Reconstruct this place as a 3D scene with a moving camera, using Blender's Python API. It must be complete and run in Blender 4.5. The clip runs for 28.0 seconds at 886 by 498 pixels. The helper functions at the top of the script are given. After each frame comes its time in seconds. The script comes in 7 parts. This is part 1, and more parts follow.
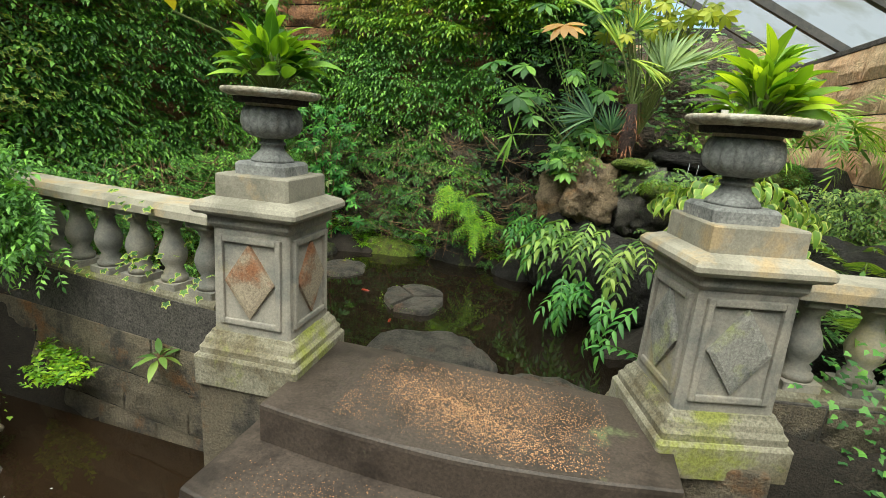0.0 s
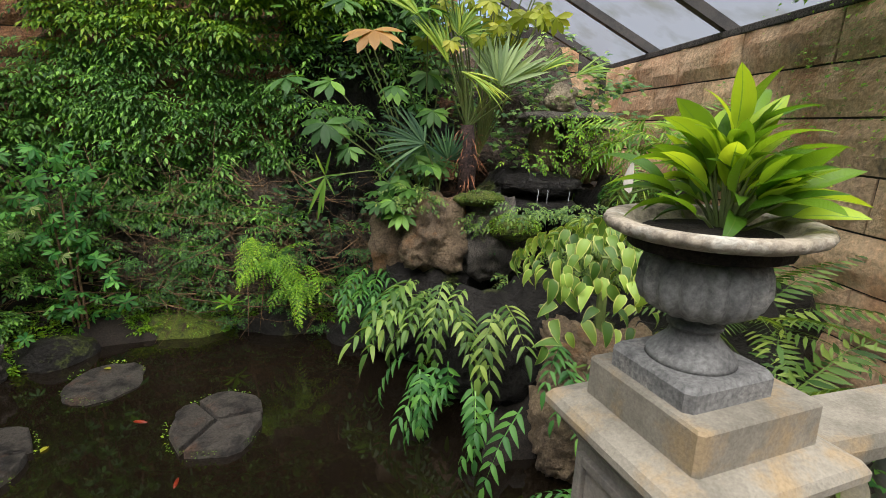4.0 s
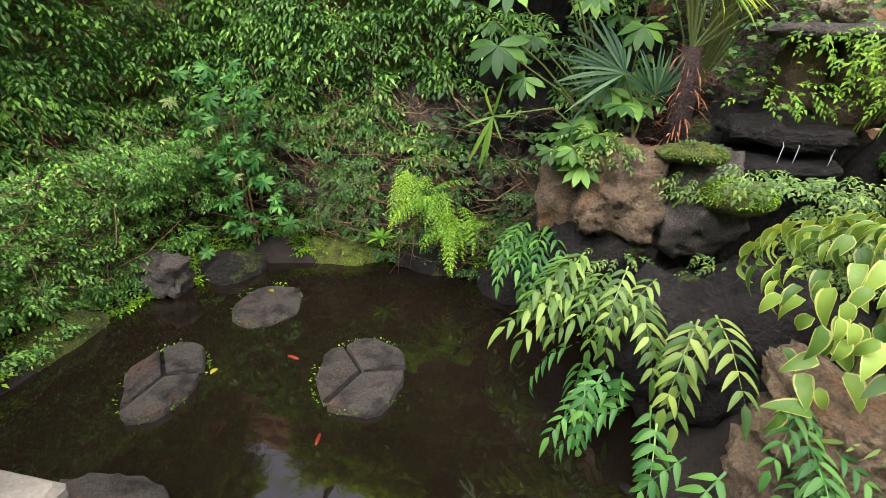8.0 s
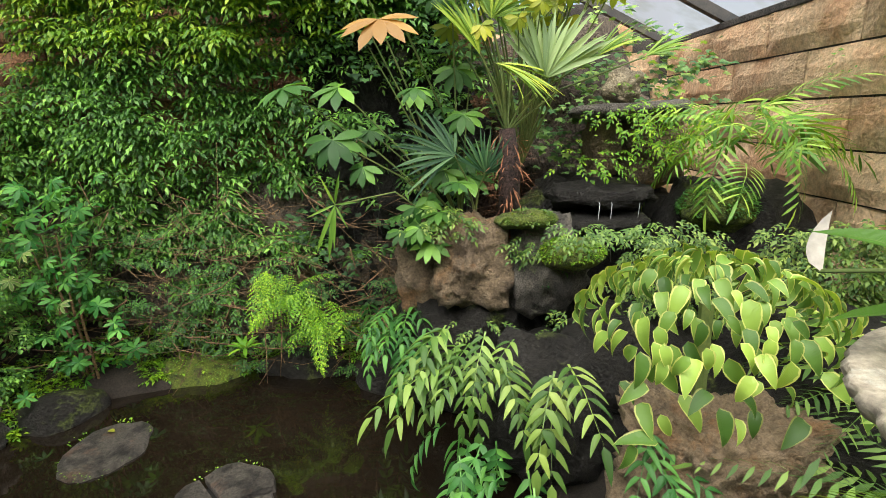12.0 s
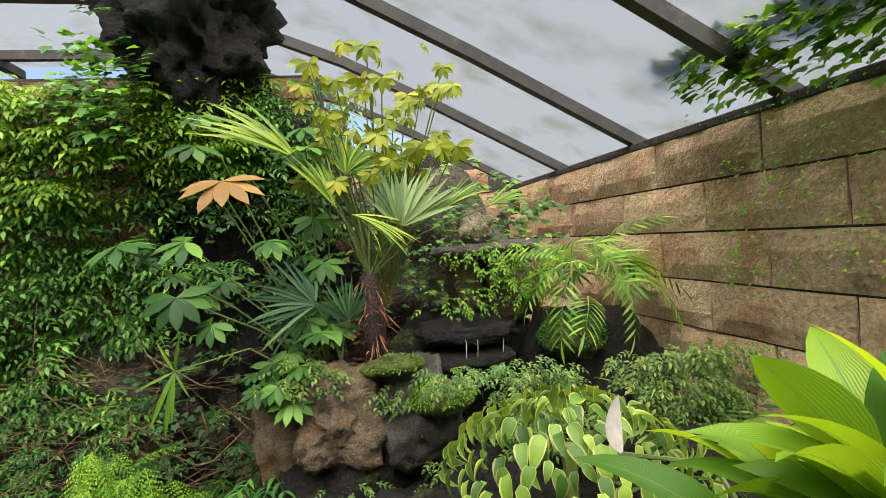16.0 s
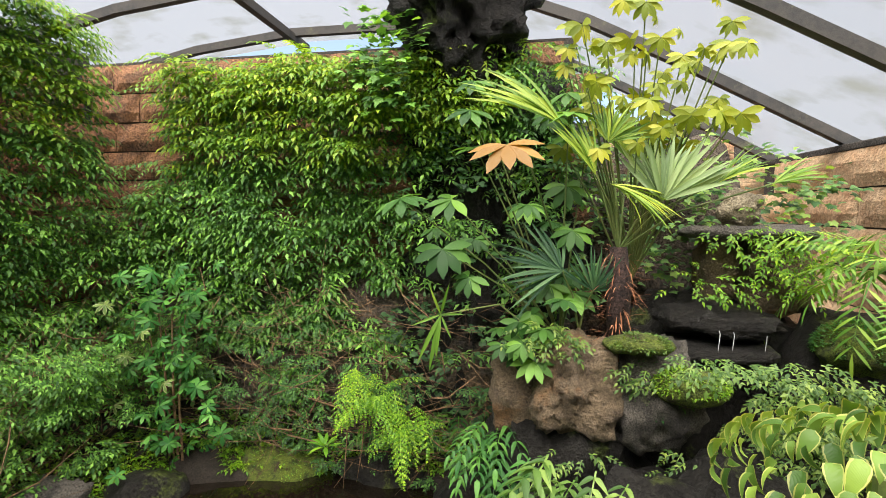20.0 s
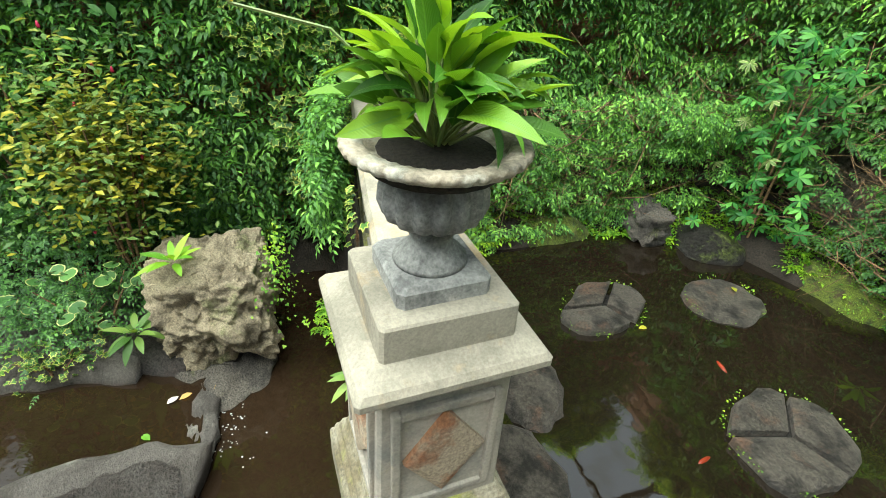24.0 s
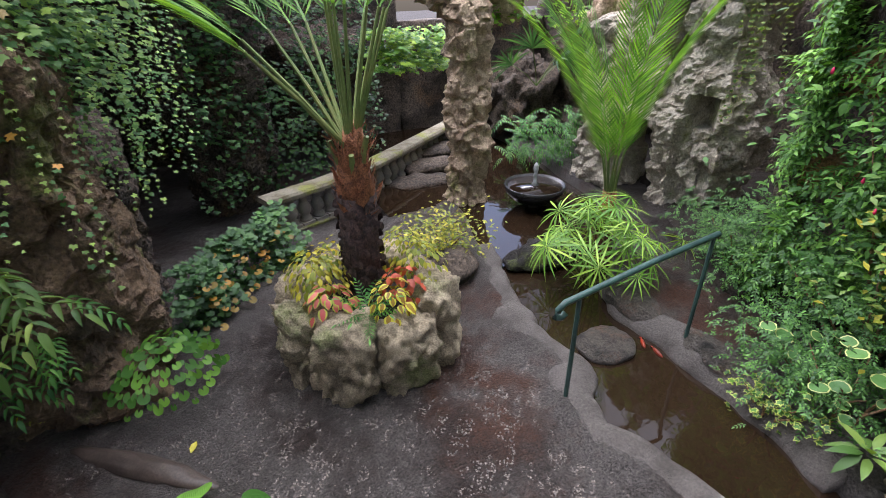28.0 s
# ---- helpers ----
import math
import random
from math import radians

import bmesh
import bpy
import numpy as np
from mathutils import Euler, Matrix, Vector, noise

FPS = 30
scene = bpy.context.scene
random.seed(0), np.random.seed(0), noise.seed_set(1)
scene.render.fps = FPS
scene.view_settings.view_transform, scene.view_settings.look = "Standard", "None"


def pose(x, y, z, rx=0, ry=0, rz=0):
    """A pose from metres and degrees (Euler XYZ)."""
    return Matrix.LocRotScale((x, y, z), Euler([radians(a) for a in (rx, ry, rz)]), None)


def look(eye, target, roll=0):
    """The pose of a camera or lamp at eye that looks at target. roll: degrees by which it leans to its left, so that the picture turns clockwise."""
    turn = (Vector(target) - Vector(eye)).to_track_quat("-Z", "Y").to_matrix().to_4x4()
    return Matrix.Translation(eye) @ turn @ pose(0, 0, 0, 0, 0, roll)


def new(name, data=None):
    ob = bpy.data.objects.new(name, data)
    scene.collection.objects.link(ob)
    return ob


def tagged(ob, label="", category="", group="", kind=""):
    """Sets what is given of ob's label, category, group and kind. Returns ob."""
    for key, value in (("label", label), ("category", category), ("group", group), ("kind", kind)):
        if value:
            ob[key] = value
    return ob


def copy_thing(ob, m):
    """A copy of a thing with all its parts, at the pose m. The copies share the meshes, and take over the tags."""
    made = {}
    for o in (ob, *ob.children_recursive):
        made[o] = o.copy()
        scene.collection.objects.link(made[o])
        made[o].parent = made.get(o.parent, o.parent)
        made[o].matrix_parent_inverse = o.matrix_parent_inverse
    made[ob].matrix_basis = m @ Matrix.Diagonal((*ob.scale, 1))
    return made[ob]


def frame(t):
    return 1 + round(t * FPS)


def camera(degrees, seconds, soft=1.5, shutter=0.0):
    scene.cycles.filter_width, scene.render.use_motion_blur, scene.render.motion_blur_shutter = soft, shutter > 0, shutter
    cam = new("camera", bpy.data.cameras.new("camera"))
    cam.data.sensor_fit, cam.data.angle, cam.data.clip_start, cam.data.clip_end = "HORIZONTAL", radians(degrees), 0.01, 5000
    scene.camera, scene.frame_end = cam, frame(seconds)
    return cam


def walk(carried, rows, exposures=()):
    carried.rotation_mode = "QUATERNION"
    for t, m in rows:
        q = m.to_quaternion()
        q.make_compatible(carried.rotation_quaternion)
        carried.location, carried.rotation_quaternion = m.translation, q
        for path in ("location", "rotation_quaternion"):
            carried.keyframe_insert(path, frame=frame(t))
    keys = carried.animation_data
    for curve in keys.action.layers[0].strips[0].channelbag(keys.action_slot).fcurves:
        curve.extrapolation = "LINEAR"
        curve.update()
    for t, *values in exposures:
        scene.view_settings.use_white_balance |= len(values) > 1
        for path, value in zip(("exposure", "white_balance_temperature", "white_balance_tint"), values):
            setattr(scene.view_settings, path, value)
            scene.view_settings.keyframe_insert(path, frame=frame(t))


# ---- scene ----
cam = camera(85.0, 28.0, soft=0.6)
PATH = [
    (0, (0.390, -2.106, 1.245), (-0.111, -0.234, 0.750), 4.4),
    (0.5, (0.384, -1.938, 1.227), (0.059, -0.027, 0.734), 4.0),
    (1, (0.476, -1.614, 1.208), (0.183, 0.297, 0.696), 0.8),
    (1.5, (0.532, -1.375, 1.425), (0.316, 0.537, 0.882), -1.0),
    (2, (0.364, -1.035, 1.389), (0.294, 0.888, 0.844), -1.4),
    (2.5, (0.341, -0.870, 1.552), (0.452, 1.060, 1.039), -1.7),
    (4.5, (0.259, -0.902, 1.574), (0.366, 1.032, 1.074), 2.0),
    (5, (0.136, -0.852, 1.572), (0.153, 1.053, 0.963), 4.9),
    (5.5, (0.140, -0.817, 1.508), (0.060, 1.056, 0.811), 4.9),
    (6, (0.260, -0.680, 1.541), (0.053, 1.158, 0.780), 2.0),
    (6.5, (0.291, -0.562, 1.560), (-0.019, 1.239, 0.746), -0.2),
    (7, (0.168, -0.311, 1.613), (-0.187, 1.479, 0.795), -0.4),
    (7.5, (0.125, -0.235, 1.724), (-0.271, 1.539, 0.890), 0.4),
    (8, (0.156, -0.210, 1.744), (-0.293, 1.527, 0.859), 0.3),
    (8.5, (0.203, -0.160, 1.725), (-0.308, 1.499, 0.732), -1.4),
    (9, (0.216, -0.152, 1.713), (-0.314, 1.425, 0.604), -2.5),
    (9.5, (0.214, -0.160, 1.710), (-0.287, 1.373, 0.527), -2.9),
    (10, (0.197, -0.159, 1.711), (-0.239, 1.383, 0.515), -2.8),
    (10.5, (0.185, -0.158, 1.710), (-0.148, 1.443, 0.560), -2.6),
    (11, (0.184, -0.186, 1.686), (-0.025, 1.496, 0.625), -2.3),
    (11.5, (0.252, -0.223, 1.633), (0.146, 1.611, 0.842), -1.9),
    (12, (0.392, -0.175, 1.654), (0.349, 1.756, 1.132), -3.2),
    (12.5, (0.528, -0.088, 1.655), (0.603, 1.895, 1.404), -4.5),
    (13, (0.597, -0.084, 1.660), (0.819, 1.903, 1.608), -5.7),
    (13.5, (0.626, -0.111, 1.663), (0.975, 1.858, 1.631), -6.6),
    (15.5, (0.594, -0.139, 1.762), (1.048, 1.808, 1.695), -5.4),
    (16, (0.571, -0.126, 1.773), (1.008, 1.825, 1.718), -5.1),
    (16.5, (0.548, -0.107, 1.780), (0.957, 1.850, 1.729), -4.8),
    (17, (0.514, -0.089, 1.789), (0.868, 1.878, 1.734), -4.3),
    (17.5, (0.465, -0.073, 1.801), (0.726, 1.909, 1.732), -3.7),
    (18, (0.425, -0.068, 1.812), (0.562, 1.925, 1.717), -2.9),
    (18.5, (0.402, -0.093, 1.818), (0.395, 1.904, 1.706), -2.6),
    (19, (0.334, -0.076, 1.812), (0.220, 1.917, 1.693), -2.3),
    (19.5, (0.240, -0.077, 1.802), (0.031, 1.908, 1.682), -1.4),
    (20, (0.159, -0.116, 1.791), (-0.148, 1.854, 1.637), -0.2),
    (20.5, (0.118, -0.208, 1.783), (-0.324, 1.708, 1.419), 0.6),
    (22.5, (0.376, -0.117, 1.931), (-0.781, 1.148, 0.901), -1.0),
    (23, (0.266, -0.146, 1.826), (-1.022, 0.948, 0.756), -1.0),
    (23.5, (0.131, -0.203, 1.766), (-1.304, 0.677, 0.686), 0.8),
    (24, (-0.040, -0.348, 1.739), (-1.619, 0.235, 0.659), 4.3),
    (24.5, (-0.084, -0.478, 1.759), (-1.779, -0.333, 0.706), 2.9),
    (25, (-0.144, -0.506, 1.758), (-1.781, -0.879, 0.671), 1.1),
    (25.5, (-0.117, -0.522, 1.753), (-1.610, -1.322, 0.690), -0.1),
    (26, (-0.086, -0.580, 1.743), (-1.413, -1.655, 0.703), -0.5),
    (26.5, (-0.029, -0.655, 1.747), (-1.216, -1.896, 0.722), -0.1),
    (27, (-0.010, -0.728, 1.720), (-1.044, -2.112, 0.711), -0.4),
    (27.5, (-0.034, -0.742, 1.707), (-0.897, -2.252, 0.719), -0.7),
    (28, (-0.079, -0.709, 1.707), (-0.789, -2.309, 0.741), -1.1),
]
walk(cam, [(t, look(eye, target, roll)) for t, eye, target, roll in PATH],
     [(0, 1.15, 6600, -3), (2.5, 0.95, 6500, 6), (5, 0.65, 6400, 16), (7, 1.2, 6400, 18), (9, 1.4, 6300, 20), (11, 1.45, 6500, 16), (12, 1.25, 6600, 8), (13, 1.1, 6700, 8), (17, 0.95, 6700, 9), (20, 1.3, 6800, 11), (22.5, 1.7, 6600, 14), (24, 1.75, 6300, -3), (25, 1.5, 6000, -8), (26, 1.45, 5900, 4), (28, 1.5, 5900, 20)])

# ---- daylight ----
world = bpy.data.worlds.new("sky")
scene.world = world
world.use_nodes = True
wn = world.node_tree
sky = wn.nodes.new("ShaderNodeTexSky")
sky.sky_type, sky.sun_disc = "NISHITA", False
sky.sun_elevation, sky.sun_rotation = radians(70), radians(170)
sky.dust_density, sky.air_density = 4.0, 1.0
wn.links.new(sky.outputs[0], wn.nodes["Background"].inputs[0])
wn.nodes["Background"].inputs[1].default_value = 0.15
sun = new("sun", bpy.data.lights.new("sun", "SUN"))
sun.data.energy, sun.data.angle, sun.data.color = 5.0, radians(72), (1.0, 0.97, 0.92)
sun.matrix_world = look((0.0, -2.9, 9), (0.2, 0.6, 0))

# ---- materials ----
def mat(name, base, rough=0.8, metal=0.0, alt=None, scale=8.0, fine=60.0, bump=0.3, spots=None, spot_scale=1.5, spot_amount=0.5,
        alt_amount=0.5, depth=0.01, island=0.0, spec=0.5, obj=0.12, grit=0.9):
    """A surface with two scales of colour variation, stains and relief."""
    m = bpy.data.materials.new(name)
    m.use_nodes = True
    nt = m.node_tree
    N, L = nt.nodes.new, nt.links.new
    b = nt.nodes["Principled BSDF"]
    b.inputs["Roughness"].default_value, b.inputs["Metallic"].default_value = rough, metal
    b.inputs["Specular IOR Level"].default_value = spec
    geo = N("ShaderNodeNewGeometry")
    def noise_at(sc, detail=5):
        n = N("ShaderNodeTexNoise")
        n.inputs["Scale"].default_value, n.inputs["Detail"].default_value = sc, detail + 2
        n.inputs["Roughness"].default_value = 0.66
        L(geo.outputs["Position"], n.inputs["Vector"])
        return n.outputs["Fac"]
    def ramp(fac, lo, hi):
        r = N("ShaderNodeMapRange")
        r.inputs[1].default_value, r.inputs[2].default_value = lo, hi
        L(fac, r.inputs[0])
        return r.outputs[0]
    def mix(fac, a, c):
        x = N("ShaderNodeMix")
        x.data_type = "RGBA"
        if isinstance(fac, float):
            x.inputs[0].default_value = fac
        else:
            L(fac, x.inputs[0])
        for k, v in ((6, a), (7, c)):
            if isinstance(v, tuple):
                x.inputs[k].default_value = (*v, 1)
            else:
                L(v, x.inputs[k])
        return x.outputs[2]
    alt = alt or tuple(c * 0.6 for c in base)
    col = mix(ramp(noise_at(scale), 0.57 - 0.2 * alt_amount, 0.70 - 0.14 * alt_amount), base, alt)
    if spots:
        col = mix(ramp(noise_at(spot_scale, 6), 0.68 - 0.3 * spot_amount, 0.74 - 0.2 * spot_amount), col, spots)
    grain = noise_at(fine, 4)
    hsv = N("ShaderNodeHueSaturation")
    mul = N("ShaderNodeMapRange")
    mul.inputs[1].default_value, mul.inputs[2].default_value = 0.3, 0.7
    mul.inputs[3].default_value, mul.inputs[4].default_value = 1 - grit, 1 + grit
    L(grain, mul.inputs[0])
    info = N("ShaderNodeObjectInfo")
    one = N("ShaderNodeMath")
    one.operation = "MULTIPLY_ADD"
    L(info.outputs["Random"], one.inputs[0])
    one.inputs[1].default_value, one.inputs[2].default_value = 2 * obj, -obj
    two = N("ShaderNodeMath")
    two.operation = "MULTIPLY_ADD"
    L(geo.outputs["Random Per Island"], two.inputs[0])
    two.inputs[1].default_value, two.inputs[2].default_value = 2 * island, -island
    s1, s2 = N("ShaderNodeMath"), N("ShaderNodeMath")
    L(one.outputs[0], s1.inputs[0]), L(two.outputs[0], s1.inputs[1])
    L(s1.outputs[0], s2.inputs[0]), L(mul.outputs[0], s2.inputs[1])
    L(s2.outputs[0], hsv.inputs["Value"])
    L(col, hsv.inputs["Color"])
    L(hsv.outputs[0], b.inputs["Base Color"])
    bp = N("ShaderNodeBump")
    bp.inputs["Strength"].default_value, bp.inputs["Distance"].default_value = bump, depth
    hsum = N("ShaderNodeMath")
    hsum.operation = "ADD"
    L(grain, hsum.inputs[0]), L(noise_at(scale * 2, 8), hsum.inputs[1])
    L(hsum.outputs[0], bp.inputs["Height"])
    L(bp.outputs[0], b.inputs["Normal"])
    return m


def leaf_mat(name, base, tip=None, margin=None, edge=0.62, rough=0.42, through_light=0.29, spread=0.5, vein=None):
    """A leaf: glossy on top, letting light through; margin: another colour along its rim; each leaf its own shade."""
    m = bpy.data.materials.new(name)
    m.use_nodes = True
    nt = m.node_tree
    N, L = nt.nodes.new, nt.links.new
    b = nt.nodes["Principled BSDF"]
    out = nt.nodes["Material Output"]
    b.inputs["Roughness"].default_value = rough
    geo, info, uv = N("ShaderNodeNewGeometry"), N("ShaderNodeObjectInfo"), N("ShaderNodeUVMap")
    sep = N("ShaderNodeSeparateXYZ")
    L(uv.outputs[0], sep.inputs[0])
    def math_(op, a, c):
        n = N("ShaderNodeMath")
        n.operation = op
        for k, v in ((0, a), (1, c)):
            if isinstance(v, (int, float)):
                n.inputs[k].default_value = v
            else:
                L(v, n.inputs[k])
        return n.outputs[0]
    def mix(fac, a, c):
        x = N("ShaderNodeMix")
        x.data_type = "RGBA"
        L(fac, x.inputs[0])
        for k, v in ((6, a), (7, c)):
            if isinstance(v, tuple):
                x.inputs[k].default_value = (*v, 1)
            else:
                L(v, x.inputs[k])
        return x.outputs[2]
    rnd = math_("FRACT", math_("ADD", math_("MULTIPLY", geo.outputs["Random Per Island"], 7.3), math_("MULTIPLY", info.outputs["Random"], 3.7)), 0.0)
    tip = tip or tuple(min(1, c * 1.9 + 0.01) for c in base)
    big = N("ShaderNodeTexNoise")
    big.inputs["Scale"].default_value = 1.6
    L(geo.outputs["Position"], big.inputs["Vector"])
    mr = N("ShaderNodeMapRange")
    mr.inputs[1].default_value, mr.inputs[2].default_value = 0.35, 0.7
    L(big.outputs["Fac"], mr.inputs[0])
    shade = math_("MULTIPLY", math_("POWER", rnd, 1.6), math_("ADD", math_("MULTIPLY", mr.outputs[0], 0.7), 0.45))
    col = mix(shade, base, tip)
    across = math_("ABSOLUTE", sep.outputs[0], 0.0)
    if margin:
        wob = N("ShaderNodeTexNoise")
        wob.inputs["Scale"].default_value = 25
        L(geo.outputs["Position"], wob.inputs["Vector"])
        lim = math_("ADD", edge - 0.25, math_("MULTIPLY", wob.outputs["Fac"], 0.5))
        col = mix(math_("GREATER_THAN", across, lim), col, margin)
    if vein:
        col = mix(math_("LESS_THAN", across, 0.06), col, vein)
    hsv = N("ShaderNodeHueSaturation")
    L(col, hsv.inputs["Color"])
    L(math_("ADD", 1 - spread * 0.5, math_("MULTIPLY", rnd, spread)), hsv.inputs["Value"])
    col = hsv.outputs[0]
    L(col, b.inputs["Base Color"])
    wave = N("ShaderNodeTexWave")
    wave.inputs["Scale"].default_value, wave.inputs["Distortion"].default_value = 3.0, 1.0
    L(uv.outputs[0], wave.inputs["Vector"])
    bp = N("ShaderNodeBump")
    bp.inputs["Strength"].default_value, bp.inputs["Distance"].default_value = 0.25, 0.004
    L(wave.outputs["Fac"], bp.inputs["Height"])
    L(bp.outputs[0], b.inputs["Normal"])
    tr = N("ShaderNodeBsdfTranslucent")
    warm = N("ShaderNodeMix")
    warm.data_type, warm.blend_type = "RGBA", "MULTIPLY"
    warm.inputs[0].default_value = 1
    L(col, warm.inputs[6])
    warm.inputs[7].default_value = (1.25, 1.15, 0.45, 1)
    L(warm.outputs[2], tr.inputs["Color"])
    mx = N("ShaderNodeMixShader")
    mx.inputs[0].default_value = through_light
    L(b.outputs[0], mx.inputs[1]), L(tr.outputs[0], mx.inputs[2]), L(mx.outputs[0], out.inputs[0])
    return m


M = {}
M["sandstone"] = mat("sandstone", (0.265, 0.24, 0.205), 0.85, alt=(0.15, 0.147, 0.135), scale=3.5, grit=0.2, fine=90, spots=(0.27, 0.235, 0.14), spot_scale=2.0, spot_amount=0.3, bump=0.4, depth=0.006)
M["sandstone_pale"] = mat("sandstone_pale", (0.28, 0.255, 0.205), 0.85, alt=(0.18, 0.165, 0.13), scale=4, grit=0.2, fine=110, spots=(0.32, 0.24, 0.14), spot_scale=3.1, spot_amount=0.5, bump=0.35, depth=0.005)
M["mossy"] = mat("mossy_stone", (0.22, 0.20, 0.15), 0.9, grit=0.45, alt=(0.12, 0.10, 0.06), scale=4, fine=80, spots=(0.20, 0.21, 0.05), spot_scale=3, spot_amount=0.5, bump=0.5, depth=0.008)
M["panel"] = mat("stained_panel", (0.27, 0.22, 0.16), 0.85, grit=0.45, alt=(0.16, 0.11, 0.075), scale=4, fine=90, spots=(0.22, 0.095, 0.045), spot_scale=4, spot_amount=0.65, bump=0.6, depth=0.01)
M["panel_grey"] = mat("grey_panel", (0.22, 0.21, 0.19), 0.85, grit=0.4, alt=(0.11, 0.11, 0.105), scale=5, fine=90, spots=(0.24, 0.25, 0.13), spot_scale=4, spot_amount=0.4, bump=0.6, depth=0.01)
M["rubble"] = mat("damp_rubble", (0.18, 0.145, 0.10), 0.8, alt=(0.05, 0.044, 0.036), scale=3.5, fine=70, grit=0.5, spots=(0.24, 0.115, 0.045), spot_scale=2.6, spot_amount=0.42, bump=1.0, depth=0.05)
M["urn"] = mat("urn_stone", (0.22, 0.22, 0.212), 0.8, grit=0.4, alt=(0.10, 0.10, 0.10), scale=7, fine=80, spots=(0.34, 0.32, 0.29), spot_scale=5, spot_amount=0.4, bump=0.4, depth=0.006)
M["urn_rim"] = mat("urn_rim_stone", (0.36, 0.31, 0.24), 0.85, grit=0.4, alt=(0.17, 0.15, 0.12), scale=12, fine=60, spots=(0.42, 0.40, 0.34), spot_scale=9, spot_amount=0.5, bump=0.7, depth=0.01)
M["rock"] = mat("tan_rock", (0.25, 0.18, 0.11), 0.9, alt=(0.12, 0.085, 0.055), scale=4, fine=60, grit=0.5, spots=(0.27, 0.14, 0.06), spot_scale=2.2, spot_amount=0.45, bump=1.0, depth=0.045)
M["rock_grey"] = mat("grey_rock", (0.17, 0.15, 0.125), 0.85, alt=(0.07, 0.062, 0.055), scale=5, fine=100, spots=(0.20, 0.22, 0.08), spot_scale=2.4, spot_amount=0.3, bump=1.0, depth=0.06)
M["rock_pale"] = mat("pale_rock", (0.40, 0.335, 0.225), 0.9, alt=(0.20, 0.165, 0.11), scale=6, fine=90, grit=0.55, spots=(0.24, 0.26, 0.11), spot_scale=2, spot_amount=0.4, bump=1.0, depth=0.035)
# wet rock, made near-black so that its colour also carries shade
M["rock_wet_shaded"] = mat("wet_shaded_rock", (0.020, 0.018, 0.016), 0.5, alt=(0.010, 0.009, 0.008), scale=6, fine=40, spec=0.35, bump=1.0, depth=0.05, spots=(0.07, 0.09, 0.02), spot_scale=2.5, spot_amount=0.3)
M["tufa"] = mat("pitted_tufa", (0.50, 0.45, 0.37), 0.92, alt=(0.30, 0.26, 0.20), scale=5, fine=45, grit=0.45, spots=(0.25, 0.25, 0.12), spot_scale=2.2, spot_amount=0.35, bump=1.0, depth=0.03)
M["tufa_warm"] = mat("orange_tufa", (0.52, 0.40, 0.28), 0.92, alt=(0.30, 0.21, 0.14), scale=5, fine=45, grit=0.45, spots=(0.24, 0.24, 0.08), spot_scale=2.4, spot_amount=0.35, bump=1.0, depth=0.03)
M["rock_dark"] = mat("cave_rock", (0.13, 0.10, 0.075), 0.9, alt=(0.045, 0.036, 0.03), scale=3, fine=35, bump=1.0, depth=0.08, spots=(0.19, 0.12, 0.07), spot_scale=1.6, spot_amount=0.35)
M["rock_mossy"] = mat("brown_mossy_rock", (0.21, 0.14, 0.085), 0.9, alt=(0.07, 0.05, 0.033), scale=3, fine=40, grit=0.6, bump=1.0, depth=0.05, spots=(0.13, 0.14, 0.035), spot_scale=2.2, spot_amount=0.45)
M["slab"] = mat("slate_slab", (0.085, 0.074, 0.062), 0.5, alt=(0.018, 0.016, 0.015), scale=7, fine=60, grit=0.7, spots=(0.11, 0.068, 0.048), spot_scale=5, spot_amount=0.45, bump=1.0, depth=0.06)
M["concrete"] = mat("wet_concrete", (0.048, 0.036, 0.029), 0.42, grit=0.5, alt=(0.022, 0.016, 0.013), scale=3, fine=70, bump=0.3, depth=0.004, spots=(0.09, 0.10, 0.05), spot_scale=2.2, spot_amount=0.2)
M["path"] = mat("damp_path", (0.086, 0.077, 0.071), 0.46, alt=(0.030, 0.021, 0.018), scale=1.4, fine=75, bump=1.0, depth=0.06, spots=(0.062, 0.028, 0.018), spot_scale=0.9, spot_amount=0.5)
M["kerb"] = mat("worn_cement", (0.078, 0.069, 0.062), 0.5, alt=(0.04, 0.034, 0.029), scale=3.5, fine=80, grit=0.6, spots=(0.17, 0.16, 0.14), spot_scale=2.2, spot_amount=0.25, bump=1.0, depth=0.02)
M["gravel"] = mat("orange_grit", (0.25, 0.135, 0.062), 0.6, alt=(0.14, 0.065, 0.03), scale=30, fine=160, island=0.45, bump=0.3)
M["pebble"] = mat("grey_grit", (0.085, 0.070, 0.058), 0.6, alt=(0.04, 0.03, 0.025), scale=30, fine=160, island=0.5, bump=0.3)
M["soil"] = mat("dark_soil", (0.024, 0.018, 0.013), 0.95, scale=12, fine=90, bump=0.9, depth=0.015)
M["brick"] = mat("sandstone_block", (0.64, 0.45, 0.28), 0.9, alt=(0.50, 0.29, 0.16), scale=2.5, grit=0.35, fine=30, spots=(0.17, 0.14, 0.12), spot_scale=1.7, spot_amount=0.2, bump=1.0, depth=0.035, obj=0.2)
M["brick_red"] = mat("red_block", (0.30, 0.145, 0.075), 0.9, alt=(0.16, 0.09, 0.06), scale=6, fine=60, bump=0.9, depth=0.02, obj=0.15)
M["mortar"] = mat("mortar", (0.07, 0.062, 0.055), 0.95, scale=9, fine=80, bump=0.5)
